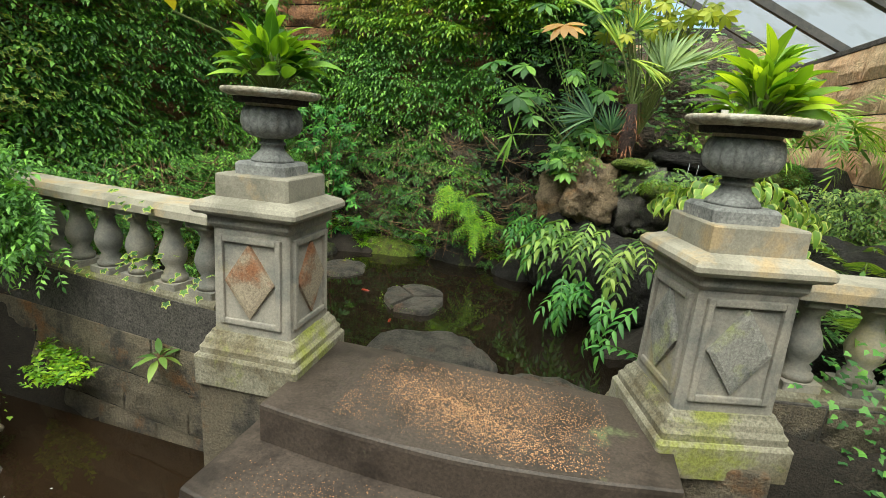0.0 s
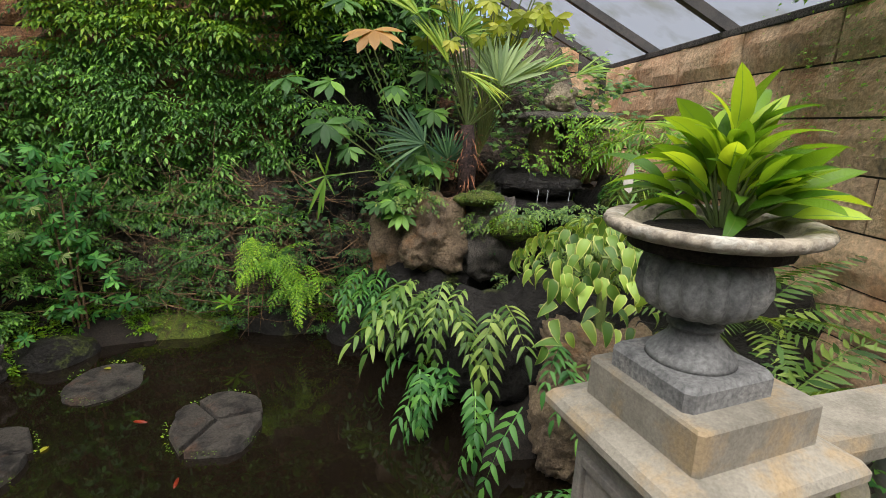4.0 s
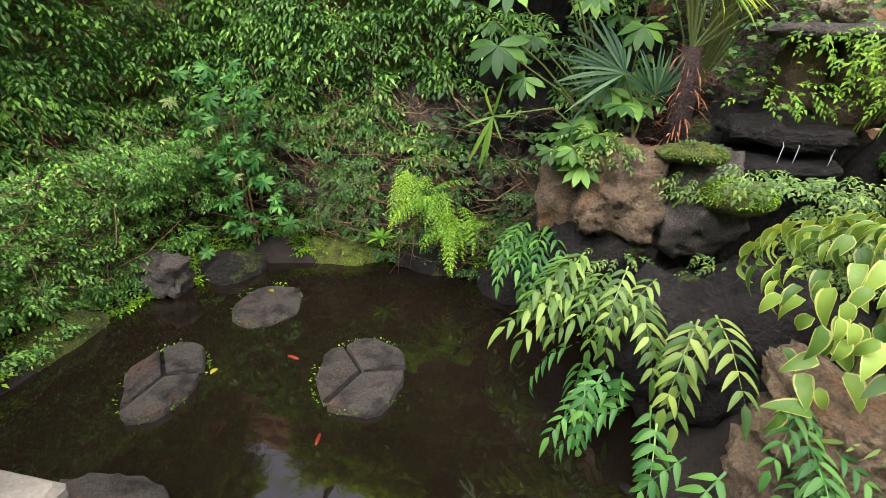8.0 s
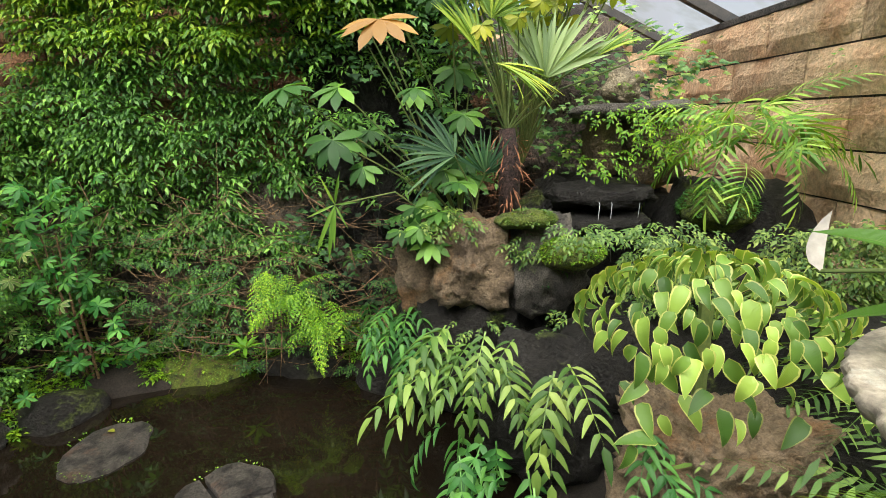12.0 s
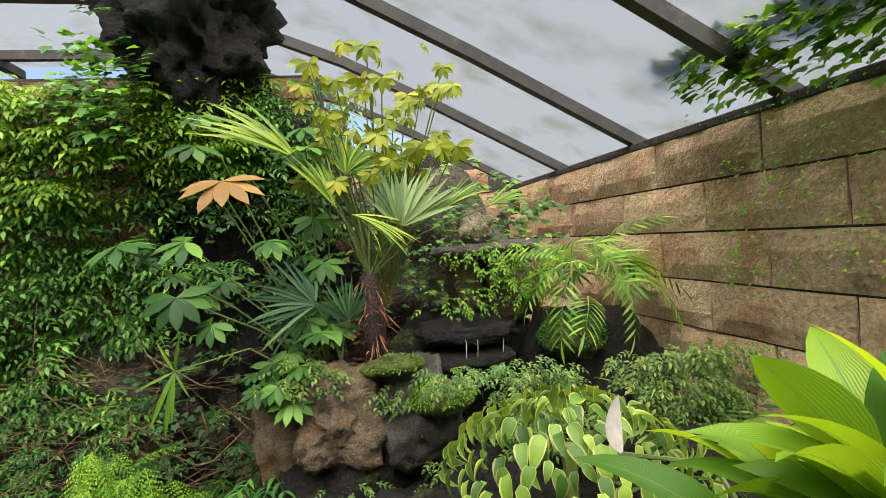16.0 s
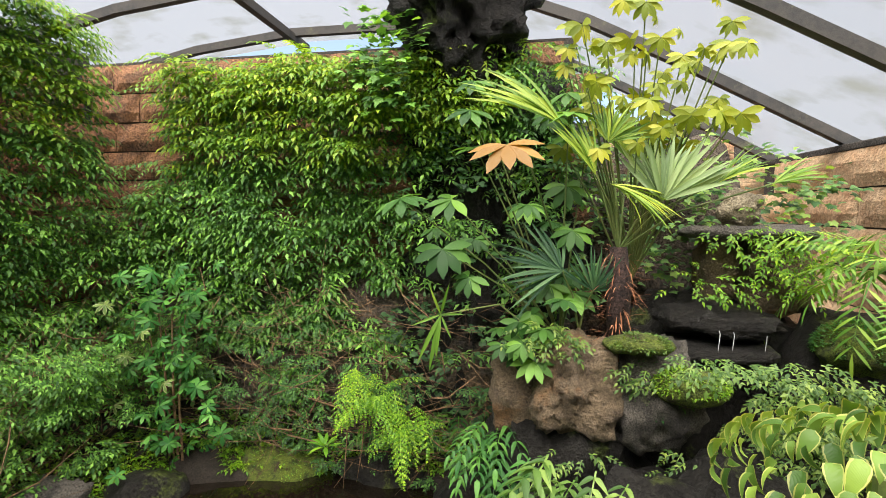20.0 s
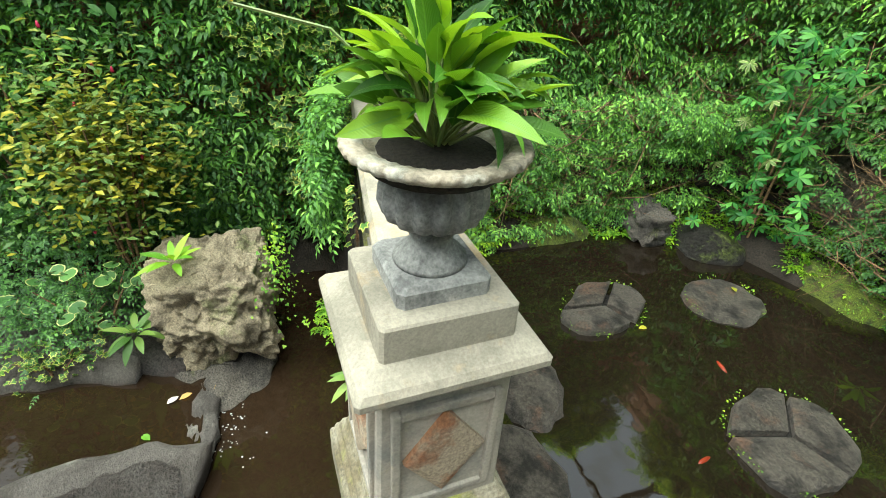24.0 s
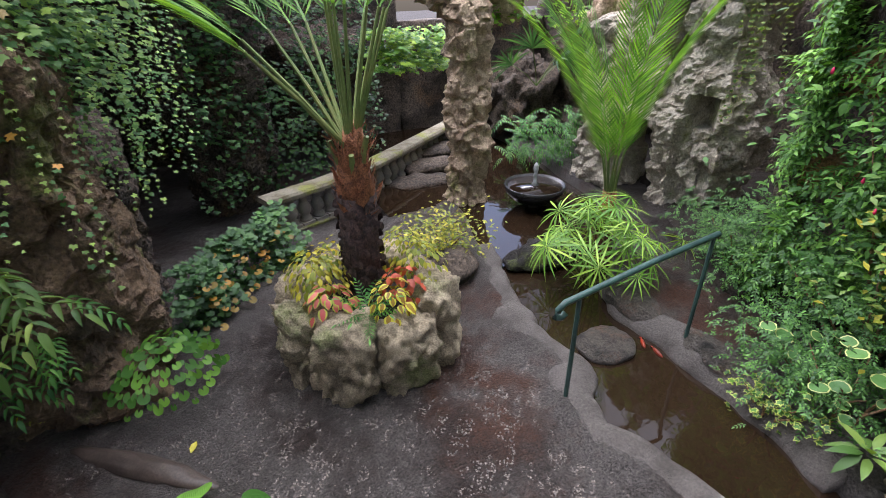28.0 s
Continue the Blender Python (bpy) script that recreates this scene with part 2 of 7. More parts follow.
M["moss"] = mat("moss", (0.13, 0.17, 0.02), 0.95, alt=(0.04, 0.055, 0.012), scale=14, fine=150, spots=(0.06, 0.04, 0.02), spot_scale=9, spot_amount=0.4, bump=1.0, depth=0.03)
M["bark"] = mat("palm_bark", (0.06, 0.035, 0.03), 0.9, alt=(0.025, 0.016, 0.015), scale=14, fine=60, bump=0.8, depth=0.02)
M["fibre"] = mat("palm_fibre", (0.30, 0.125, 0.06), 0.85, alt=(0.14, 0.055, 0.03), scale=18, fine=90, bump=0.7, depth=0.01)
M["twig"] = mat("dry_twig", (0.22, 0.13, 0.065), 0.9, alt=(0.08, 0.05, 0.03), scale=20, fine=100)
M["stalk"] = mat("green_stalk", (0.12, 0.17, 0.05), 0.5, grit=0.15, alt=(0.18, 0.20, 0.06), scale=6, fine=60, bump=0.1)
M["rail"] = mat("painted_rail", (0.035, 0.075, 0.065), 0.35, grit=0.15, alt=(0.022, 0.045, 0.04), scale=9, fine=70, bump=0.15, depth=0.002)
M["beam"] = mat("dark_beam", (0.055, 0.05, 0.045), 0.7, grit=0.15, alt=(0.03, 0.03, 0.03), scale=5, fine=60, spots=(0.10, 0.10, 0.06), spot_scale=3, spot_amount=0.3)
M["bowl"] = mat("black_bowl", (0.02, 0.02, 0.02), 0.25, grit=0.15, scale=9, fine=60, bump=0.2)
M["pink"] = mat("pink_flower", (0.6, 0.02, 0.10), 0.5, grit=0.15, alt=(0.4, 0.01, 0.06), bump=0.05)
M["fish"] = mat("orange_fish", (0.13, 0.016, 0.005), 0.35, grit=0.15, alt=(0.2, 0.02, 0.005), bump=0.05)
M["foam"] = mat("white_water", (0.34, 0.35, 0.35), 0.15, grit=0.15, alt=(0.5, 0.52, 0.55), scale=30, fine=150, bump=0.5)
M["spathe"] = mat("white_spathe", (0.62, 0.58, 0.52), 0.5, grit=0.15, alt=(0.5, 0.45, 0.4), bump=0.1)
M["jasmine"] = leaf_mat("jasmine_leaf", (0.065, 0.19, 0.04), (0.27, 0.52, 0.08), spread=0.8)
# young top shoots, paler still to carry the light from the roof
M["jasmine_young_lit"] = leaf_mat("young_lit_jasmine_leaf", (0.14, 0.32, 0.03), (0.42, 0.54, 0.05), through_light=0.4)
M["ivy"] = leaf_mat("ivy_leaf", (0.07, 0.19, 0.06), (0.34, 0.48, 0.10), rough=0.3)
M["ivy_var"] = leaf_mat("variegated_ivy_leaf", (0.03, 0.10, 0.02), (0.10, 0.22, 0.03), margin=(0.36, 0.42, 0.08), edge=0.75)
M["ivy_dark"] = leaf_mat("dark_ivy_leaf", (0.03, 0.09, 0.03), (0.11, 0.24, 0.06))
M["ivy_yellow"] = leaf_mat("yellow_ivy_leaf", (0.20, 0.15, 0.02), (0.42, 0.20, 0.02))
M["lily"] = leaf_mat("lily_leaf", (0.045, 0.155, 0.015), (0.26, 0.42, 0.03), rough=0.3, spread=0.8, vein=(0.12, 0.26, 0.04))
# copy of lily with the backlit look of the right urn in its colour
M["lily_backlit"] = leaf_mat("backlit_lily_leaf", (0.10, 0.26, 0.02), (0.42, 0.54, 0.04), rough=0.3, through_light=0.42, spread=0.8, vein=(0.16, 0.30, 0.05))
M["bank_leaf"] = leaf_mat("bank_shrub_leaf", (0.04, 0.12, 0.03), (0.12, 0.27, 0.05), spread=0.7)
M["hosta"] = leaf_mat("hosta_leaf", (0.08, 0.19, 0.03), (0.26, 0.36, 0.06), margin=(0.40, 0.43, 0.12), edge=0.83, spread=1.0)
M["fern"] = leaf_mat("fern_leaf", (0.07, 0.17, 0.03), (0.22, 0.29, 0.06), spread=0.8)
M["fern_dark"] = leaf_mat("dark_fern_leaf", (0.04, 0.16, 0.035), (0.15, 0.33, 0.05))
M["maiden"] = leaf_mat("maidenhair_leaf", (0.11, 0.30, 0.02), (0.36, 0.52, 0.03))
M["fatsia"] = leaf_mat("fatsia_leaf", (0.04, 0.14, 0.025), (0.15, 0.30, 0.04), spread=0.8)
# lit copy of fatsia: sunlight under the roof is put into the colour
M["fatsia_sunlit"] = leaf_mat("sunlit_fatsia_leaf", (0.22, 0.30, 0.02), (0.45, 0.42, 0.04))
M["tan_leaf"] = leaf_mat("tan_leaf", (0.38, 0.20, 0.05), (0.46, 0.28, 0.08))
M["fan"] = leaf_mat("fan_palm_leaf", (0.12, 0.27, 0.03), (0.42, 0.50, 0.06))
M["fan_pale"] = leaf_mat("pale_fan_palm_leaf", (0.22, 0.34, 0.14), (0.36, 0.46, 0.20))
M["fan_dark"] = leaf_mat("dark_fan_palm_leaf", (0.03, 0.10, 0.045), (0.10, 0.20, 0.08))
M["date"] = leaf_mat("date_palm_leaf", (0.08, 0.21, 0.035), (0.22, 0.42, 0.05))
M["sedge"] = leaf_mat("sedge_leaf", (0.10, 0.26, 0.03), (0.36, 0.50, 0.07))
M["scheff"] = leaf_mat("schefflera_leaf", (0.04, 0.17, 0.04), (0.15, 0.36, 0.07), rough=0.25)
M["scheff_w"] = leaf_mat("cream_schefflera_leaf", (0.12, 0.22, 0.04), (0.2, 0.3, 0.06), margin=(0.42, 0.46, 0.22), edge=0.7)
M["gold"] = leaf_mat("golden_leaf", (0.14, 0.20, 0.02), (0.50, 0.42, 0.04))
M["coleus_r"] = leaf_mat("red_coleus_leaf", (0.35, 0.06, 0.03), (0.5, 0.12, 0.06))
M["coleus_p"] = leaf_mat("pink_coleus_leaf", (0.42, 0.08, 0.08), (0.5, 0.16, 0.12), margin=(0.32, 0.38, 0.05), edge=0.6)
M["coleus_y"] = leaf_mat("yellow_coleus_leaf", (0.20, 0.12, 0.02), (0.3, 0.2, 0.03), margin=(0.5, 0.48, 0.05), edge=0.5)
M["round"] = leaf_mat("pennywort_leaf", (0.06, 0.17, 0.03), (0.16, 0.32, 0.04), rough=0.25)
M["pelarg"] = leaf_mat("variegated_round_leaf", (0.06, 0.16, 0.04), (0.10, 0.22, 0.05), margin=(0.4, 0.44, 0.16), edge=0.88)


def water_mat(name, base, ripple, ior=1.45):
    m = bpy.data.materials.new(name)
    m.use_nodes = True
    nt = m.node_tree
    b = nt.nodes["Principled BSDF"]
    b.inputs["Roughness"].default_value, b.inputs["IOR"].default_value = 0.03, ior
    geo, n, n2, r = (nt.nodes.new("ShaderNodeNewGeometry"), nt.nodes.new("ShaderNodeTexNoise"), nt.nodes.new("ShaderNodeTexNoise"), nt.nodes.new("ShaderNodeBump"))
    n.inputs["Scale"].default_value, n2.inputs["Scale"].default_value = 6.0, 0.9
    r.inputs["Strength"].default_value, r.inputs["Distance"].default_value = ripple, 0.02
    mx = nt.nodes.new("ShaderNodeMix")
    mx.data_type = "RGBA"
    mx.inputs[6].default_value, mx.inputs[7].default_value = (*base, 1), (*[c * 2.2 for c in base], 1)
    for x in (n, n2):
        nt.links.new(geo.outputs["Position"], x.inputs["Vector"])
    nt.links.new(n2.outputs["Fac"], mx.inputs[0])
    nt.links.new(mx.outputs[2], b.inputs["Base Color"])
    nt.links.new(n.outputs["Fac"], r.inputs["Height"])
    nt.links.new(r.outputs[0], b.inputs["Normal"])
    return m


M["pond"] = water_mat("pond_water", (0.004, 0.0028, 0.0017), 0.06, 1.9)
M["stream"] = water_mat("stream_water", (0.009, 0.0054, 0.003), 0.08, 1.55)


def roof_mat():
    """Dirty ribbed plastic sheet: half clear, half milky."""
    m = bpy.data.materials.new("roof_sheet")
    m.use_nodes = True
    nt = m.node_tree
    N, L = nt.nodes.new, nt.links.new
    nt.nodes.remove(nt.nodes["Principled BSDF"])
    geo, n, w = N("ShaderNodeNewGeometry"), N("ShaderNodeTexNoise"), N("ShaderNodeMapRange")
    n.inputs["Scale"].default_value, n.inputs["Detail"].default_value = 2.5, 8
    L(geo.outputs["Position"], n.inputs["Vector"])
    w.inputs[1].default_value, w.inputs[2].default_value = 0.50, 0.74
    L(n.outputs["Fac"], w.inputs[0])
    mx = N("ShaderNodeMix")
    mx.data_type = "RGBA"
    mx.inputs[6].default_value, mx.inputs[7].default_value = (0.136, 0.146, 0.158, 1), (0.098, 0.102, 0.092, 1)
    L(w.outputs[0], mx.inputs[0])
    tl, tp, gl = N("ShaderNodeBsdfTranslucent"), N("ShaderNodeBsdfTransparent"), N("ShaderNodeBsdfGlossy")
    L(mx.outputs[2], tl.inputs[0])
    gl.inputs["Roughness"].default_value = 0.25
    a, c = N("ShaderNodeMixShader"), N("ShaderNodeMixShader")
    a.inputs[0].default_value, c.inputs[0].default_value = 0.95, 0.04
    L(tp.outputs[0], a.inputs[1]), L(tl.outputs[0], a.inputs[2])
    L(a.outputs[0], c.inputs[1]), L(gl.outputs[0], c.inputs[2])
    L(c.outputs[0], nt.nodes["Material Output"].inputs[0])
    return m


M["roof"] = roof_mat()

# ---- building helpers ----
rng = np.random.default_rng(7)


def mesh_of(bm, name, smooth=True):
    me = bpy.data.meshes.new(name)
    bm.to_mesh(me)
    bm.free()
    if smooth:
        me.polygons.foreach_set("use_smooth", [True] * len(me.polygons))
    return me


def part(name, bm, material, parent=None, label="", m=None, smooth=False):
    """Links a bmesh, or a finished mesh, as one object under its thing."""
    me = mesh_of(bm, name, smooth) if isinstance(bm, bmesh.types.BMesh) else bm
    if not me.materials:
        me.materials.append(M[material])
    ob = new(name, me)
    if m is not None:
        ob.matrix_basis = m
    if parent:
        ob.parent = parent
    return tagged(ob, label)


def thing(name, label, category, at=(0, 0, 0), group="", kind="", rz=0):
    ob = new(name)
    ob.matrix_basis = pose(*at, 0, 0, rz)
    ob.empty_display_size = 0.1
    return tagged(ob, label, category, group, kind)


def box(bm, x0, x1, y0, y1, z0, z1, bevel=0.0, taper=0.0):
    r = bmesh.ops.create_cube(bm, size=1)
    for v in r["verts"]:
        k = 1 - taper if v.co.z > 0 else 1
        v.co = Vector(((x0 + x1) / 2 + v.co.x * (x1 - x0) * k, (y0 + y1) / 2 + v.co.y * (y1 - y0) * k, z0 if v.co.z < 0 else z1))
    if bevel:
        es = list({e for v in r["verts"] for e in v.link_edges})
        bmesh.ops.bevel(bm, geom=es, offset=bevel, segments=2, affect="EDGES", profile=0.6)
    return bm


def lathe(profile, n=24, flute=0, depth=0.0, zone=(0, 0)):
    """A turned solid from (radius, height) pairs; between the heights of zone it is fluted."""
    bm = bmesh.new()
    rings = []
    for r, z in profile:
        ring = []
        for k in range(n):
            a = 2 * math.pi * k / n
            q = r
            if flute and zone[0] <= z <= zone[1]:
                q = r * (1 - depth + depth * abs(math.sin(flute * a / 2)))
            ring.append(bm.verts.new((q * math.cos(a), q * math.sin(a), z)))
        rings.append(ring)
    for a, b in zip(rings, rings[1:]):
        for k in range(n):
            bm.faces.new((a[k], a[(k + 1) % n], b[(k + 1) % n], b[k]))
    bm.faces.new(reversed(rings[0]))
    bm.faces.new(rings[-1])
    return bm


def square_lathe(profile):
    """Mouldings of a square block: (half width, height) pairs, with slightly worn corners."""
    bm = bmesh.new()
    rings = []
    for r, z in profile:
        c = min(0.012, r * 0.1)
        rings.append([bm.verts.new((x, y, z)) for x, y in ((r - c, -r), (r, -r + c), (r, r - c), (r - c, r), (-r + c, r), (-r, r - c), (-r, -r + c), (-r + c, -r))])
    for a, b in zip(rings, rings[1:]):
        for k in range(8):
            bm.faces.new((a[k], a[(k + 1) % 8], b[(k + 1) % 8], b[k]))
    bm.faces.new(reversed(rings[0]))
    bm.faces.new(rings[-1])
    return bm


def rough(p, seed, scale, octaves=4):
    return noise.fractal(Vector(p) * scale + Vector((seed * 7.1, seed * 3.3, -seed * 5.7)), 0.9, 2.1, octaves)


def rock_mesh(size, seed, sub=4, amount=0.22, scale=1.6, flat=0.0, square=0.0, cracks=0.0):
    """A boulder: a ball squared off, then pushed in and out at three scales, with clefts."""
    bm = bmesh.new()
    bmesh.ops.create_icosphere(bm, subdivisions=sub, radius=1)
    s = Vector(size)
    mean = sum(size) / 3
    for v in bm.verts:
        d = v.co.normalized()
        if square:
            k = max(abs(d.x), abs(d.y), abs(d.z))
            d = d.lerp(d / k * 0.85, square)
        p = Vector((d.x * s.x, d.y * s.y, d.z * s.z))
        q = p / mean
        h = rough(q, seed, scale) * amount + rough(q, seed + 9, scale * 3.3, 3) * amount * 0.35
        if cracks:
            c = abs(noise.noise(q * scale * 1.7 + Vector((seed, 0, 0))))
            h -= cracks * max(0, 0.12 - c) * 4 * amount
            h += cracks * amount * (0.55 * abs(noise.noise(q * scale * 4.1 + Vector((0, seed, 0)))) + 0.3 * abs(noise.noise(q * scale * 9.0 + Vector((0, 0, seed)))) - 0.2)
        p = p + d * h * mean
        if flat and p.z > s.z * flat:
            p.z = s.z * flat + (p.z - s.z * flat) * 0.15
        v.co = p
    return mesh_of(bm, "rock")


def rock(name, at, size, seed, material, label, category="rock", rz=0, group="", **k):
    ob = part(name, rock_mesh(size, seed, **k), material, None, label, pose(*at, 0, 0, rz))
    return tagged(ob, "", category, group)


# ---- leaves: outlines as (vertices, triangles, leaf coordinates) ----
def blade(L, W, seg=4, droop=0.3, fold=0.25, shape=0.5, tip=1.0, curl=0.0):
    """One leaf along +y: width swells at shape, droops along its length, folded at its midrib."""
    V, F, U = [], [], []
    for i in range(seg + 1):
        t = i / seg
        w = W * 0.5 * (math.sin(math.pi * min(1, t ** (math.log(0.5) / math.log(shape)))) ** 0.75 if 0 < t < 1 else 0.02)
        a = -droop * t
        y, z = L * (t - droop * droop * t ** 3 / 6), -L * droop * t * t / 2
        V += [(-w, y, z + fold * w), (0, y, z), (w, y, z + fold * w)]
        U += [(-1, t), (0, t), (1, t)]
    for i in range(seg):
        a = 3 * i
        F += [(a, a + 1, a + 4), (a, a + 4, a + 3), (a + 1, a + 2, a + 5), (a + 1, a + 5, a + 4)]
    return np.array(V, float), np.array(F), np.array(U, float)


def lozenge(L, W, fold=0.2, droop=0.2):
    """A small leaflet of four triangles."""
    V = [(0, 0, 0), (-W / 2, L * 0.42, fold * W), (0, L * 0.45, 0), (W / 2, L * 0.42, fold * W), (0, L, -L * droop)]
    return np.array(V, float), np.array([(0, 2, 1), (0, 3, 2), (1, 2, 4), (2, 3, 4)]), np.array([(0, 0), (-1, .45), (0, .45), (1, .45), (0, 1)], float)


def lobed(R, lobes, spread=140, deep=0.45, cup=0.1):
    """A lobed leaf (ivy, fatsia) as a fan from its stalk; its longest lobe along +y."""
    V, U, F = [(0, 0, 0)], [(0, 0)], []
    n = 2 * lobes + 1
    for i in range(n):
        t = i / (n - 1) * 2 - 1
        a = radians(t * spread)
        r = R * (1.0 - 0.4 * abs(t)) if i % 2 else R * deep * (1 - 0.25 * abs(t))
        V.append((r * math.sin(a), r * math.cos(a) + R * 0.08, -cup * r * (1.3 if i % 2 else 0.4)))
        U.append((1.0 if i % 2 == 0 else 0.95, r / R))
    for i in range(1, n):
        F.append((0, i + 1, i))
    return np.array(V, float), np.array(F), np.array(U, float)


def disc_leaf(R, cup=0.15, n=10, notch=True):
    V, U, F = [(0, 0, 0)], [(0, 0)], []
    for i in range(n + 1):
        a = radians(20 + 320 * i / n)
        V.append((R * math.sin(a), -R * math.cos(a), cup * R * (0.6 + 0.4 * math.sin(3 * a))))
        U.append((1, 1))
    F = [(0, i, i + 1) for i in range(1, n + 1)]
    return np.array(V, float), np.array(F), np.array(U, float)


def moved(p, m):
    V = np.c_[p[0], np.ones(len(p[0]))] @ np.array(m).T
    return V[:, :3], p[1], p[2]


def joined(ps):
    Vs, Fs, Us, k = [], [], [], 0
    for V, F, U in ps:
        Vs.append(V), Fs.append(F + k), Us.append(U)
        k += len(V)
    return np.concatenate(Vs), np.concatenate(Fs), np.concatenate(Us)


def turn(rx=0, ry=0, rz=0, at=(0, 0, 0), s=1.0):
    return Matrix.LocRotScale(at, Euler([radians(a) for a in (rx, ry, rz)]), (s, s, s))


def pinnate(L, pairs, leaf, droop=0.4, angle=55, taper=0.6, lift=0):
    """Leaflets in pairs along a stalk, with one at the end: fern, jasmine, palm."""
    ps = []
    for i in range(pairs):
        t = (i + 0.6) / (pairs + 0.3)
        y, z = L * t, -L * droop * t * t / 2
        s = 1 - taper * abs(t - 0.35) if taper else 1
        for side in (-1, 1):
            ps.append(moved(leaf, Matrix.Translation((0, y, z)) @ turn(-math.degrees(droop * t) * 0.7, side * lift, -side * angle, s=s)))
    ps.append(moved(leaf, Matrix.Translation((0, L * 0.97, -L * droop / 2)) @ turn(-math.degrees(droop), 0, 0)))
    w = 0.004 + L * 0.004
    st = [(-w, 0, 0), (w, 0, 0), (w * 0.4, L * 0.5, -L * droop / 8), (-w * 0.4, L * 0.5, -L * droop / 8), (0, L, -L * droop / 2)]
    ps.append((np.array(st, float), np.array([(0, 1, 2), (0, 2, 3), (3, 2, 4)]), np.zeros((5, 2))))
    return joined(ps)


def star(n, leaf, spread=360, tilt=-10):
    """Leaves radiating from one stalk end: schefflera, fan palm, umbrella sedge."""
    return joined([moved(leaf, turn(tilt + 6 * math.sin(i * 2.4), 0, (i + 0.5) / n * spread - spread / 2)) for i in range(n)])


def np_mesh(name, p):
    V, F, U = p
    me = bpy.data.meshes.new(name)
    me.vertices.add(len(V)), me.loops.add(3 * len(F)), me.polygons.add(len(F))
    me.vertices.foreach_set("co", V.astype(np.float32).ravel())
    me.loops.foreach_set("vertex_index", F.astype(np.int32).ravel())
    me.polygons.foreach_set("loop_start", np.arange(0, 3 * len(F), 3, dtype=np.int32))
    me.update(calc_edges=True)
    uv = me.uv_layers.new(name="UVMap")
    uv.data.foreach_set("uv", U[F.ravel()].astype(np.float32).ravel())
    me.polygons.foreach_set("use_smooth", [True] * len(F))
    return me


def scatter(name, protos, frames, material, parent=None, label=""):
    """Many leaves in one mesh: protos at the poses in frames."""
    ps = []
    which = rng.integers(0, len(protos), len(frames))
    for k, p in enumerate(protos):
        sel = np.array([np.array(m) for m, w in zip(frames, which) if w == k])
        if not len(sel):
            continue
        V = np.c_[p[0], np.ones(len(p[0]))]
        W = np.einsum("nij,vj->nvi", sel, V)[:, :, :3].reshape(-1, 3)
        off = (np.arange(len(sel)) * len(V))[:, None, None]
        ps.append((W, (p[1][None] + off).reshape(-1, 3), np.tile(p[2], (len(sel), 1))))
    return part(name, np_mesh(name, joined(ps)), material, parent, label)


def tube(points, radii, n=6, flat=1.0):
    """A bent tapering stalk, branch or pipe through points."""
    bm = bmesh.new()
    pts = [Vector(p) for p in points]
    rings = []
    for i, p in enumerate(pts):
        d = (pts[min(i + 1, len(pts) - 1)] - pts[max(i - 1, 0)]).normalized()
        a = d.cross(Vector((0.3, 0.2, 1)) if abs(d.z) < 0.9 else Vector((1, 0, 0))).normalized()
        b = d.cross(a)
        r = radii[i] if isinstance(radii, (list, tuple)) else radii
        rings.append([bm.verts.new(p + (a * math.cos(2 * math.pi * k / n) * flat + b * math.sin(2 * math.pi * k / n)) * r) for k in range(n)])
    for a, b in zip(rings, rings[1:]):
        for k in range(n):
            bm.faces.new((a[k], a[(k + 1) % n], b[(k + 1) % n], b[k]))
    bm.faces.new(rings[0]), bm.faces.new(reversed(rings[-1]))
    bmesh.ops.recalc_face_normals(bm, faces=bm.faces[:])
    return bm


def aim(pos, along, up=(0, 0, 1), s=1.0):
    """The pose of a leaf that grows along a direction with its upper side up."""
    y = Vector(along).normalized()
    x = y.cross(Vector(up))
    x = x.normalized() if x.length > 1e-4 else Vector((1, 0, 0))
    z = x.cross(y)
    return Matrix(((x.x * s, y.x * s, z.x * s, pos[0]), (x.y * s, y.y * s, z.y * s, pos[1]), (x.z * s, y.z * s, z.z * s, pos[2]), (0, 0, 0, 1)))


def curtain(n, a, b, z0, z1, out, depth=0.12, size=(0.8, 1.3), bulge=0.2, hang=0.6, keep=None, wild=0.5):
    """Poses of leaves that cover a wall from a to b (plan points), growing out of it in uneven cushions."""
    a, b, out = Vector((*a, 0)), Vector((*b, 0)), Vector((*out, 0)).normalized()
    side = (b - a).normalized()
    got = []
    per = 11 if n > 250 else 1
    for _ in range(n // per):
        u, z = rng.random(), z0 + (z1 - z0) * rng.random()
        c = a.lerp(b, u) + Vector((0, 0, z))
        if keep and not keep(c):
            continue
        # one shoot: sprays fanning out from its end, the lower ones drooping
        d = bulge * (0.5 + noise.noise(c * 1.3) + 0.5 * noise.noise(c * 3.1)) + depth * rng.random()
        r, lean = rng.uniform(0.08, 0.22), rng.uniform(-0.5, 0.5)
        for k in range(per):
            f = rng.uniform(0, 2 * math.pi)
            q = math.sqrt(rng.random())
            w = side * math.cos(f) * 1.3 + Vector((0, 0, math.sin(f) * (0.75 if hang > 0.5 else 0.28)))
            p = c + w * r * q + out * (d + 0.05 * (1 - q) + rng.uniform(-0.03, 0.03))
            along = out * rng.uniform(0.5, 1.0) + w * 0.7 * (0.3 + q) + side * (lean + rng.uniform(-1.2, 1.2) * wild) + Vector((0, 0, rng.uniform(-hang, 0.1)))
            got.append(aim(p, along, (out.x * 0.6, out.y * 0.6, 1.0), rng.uniform(*size) * 1.08))
    return got


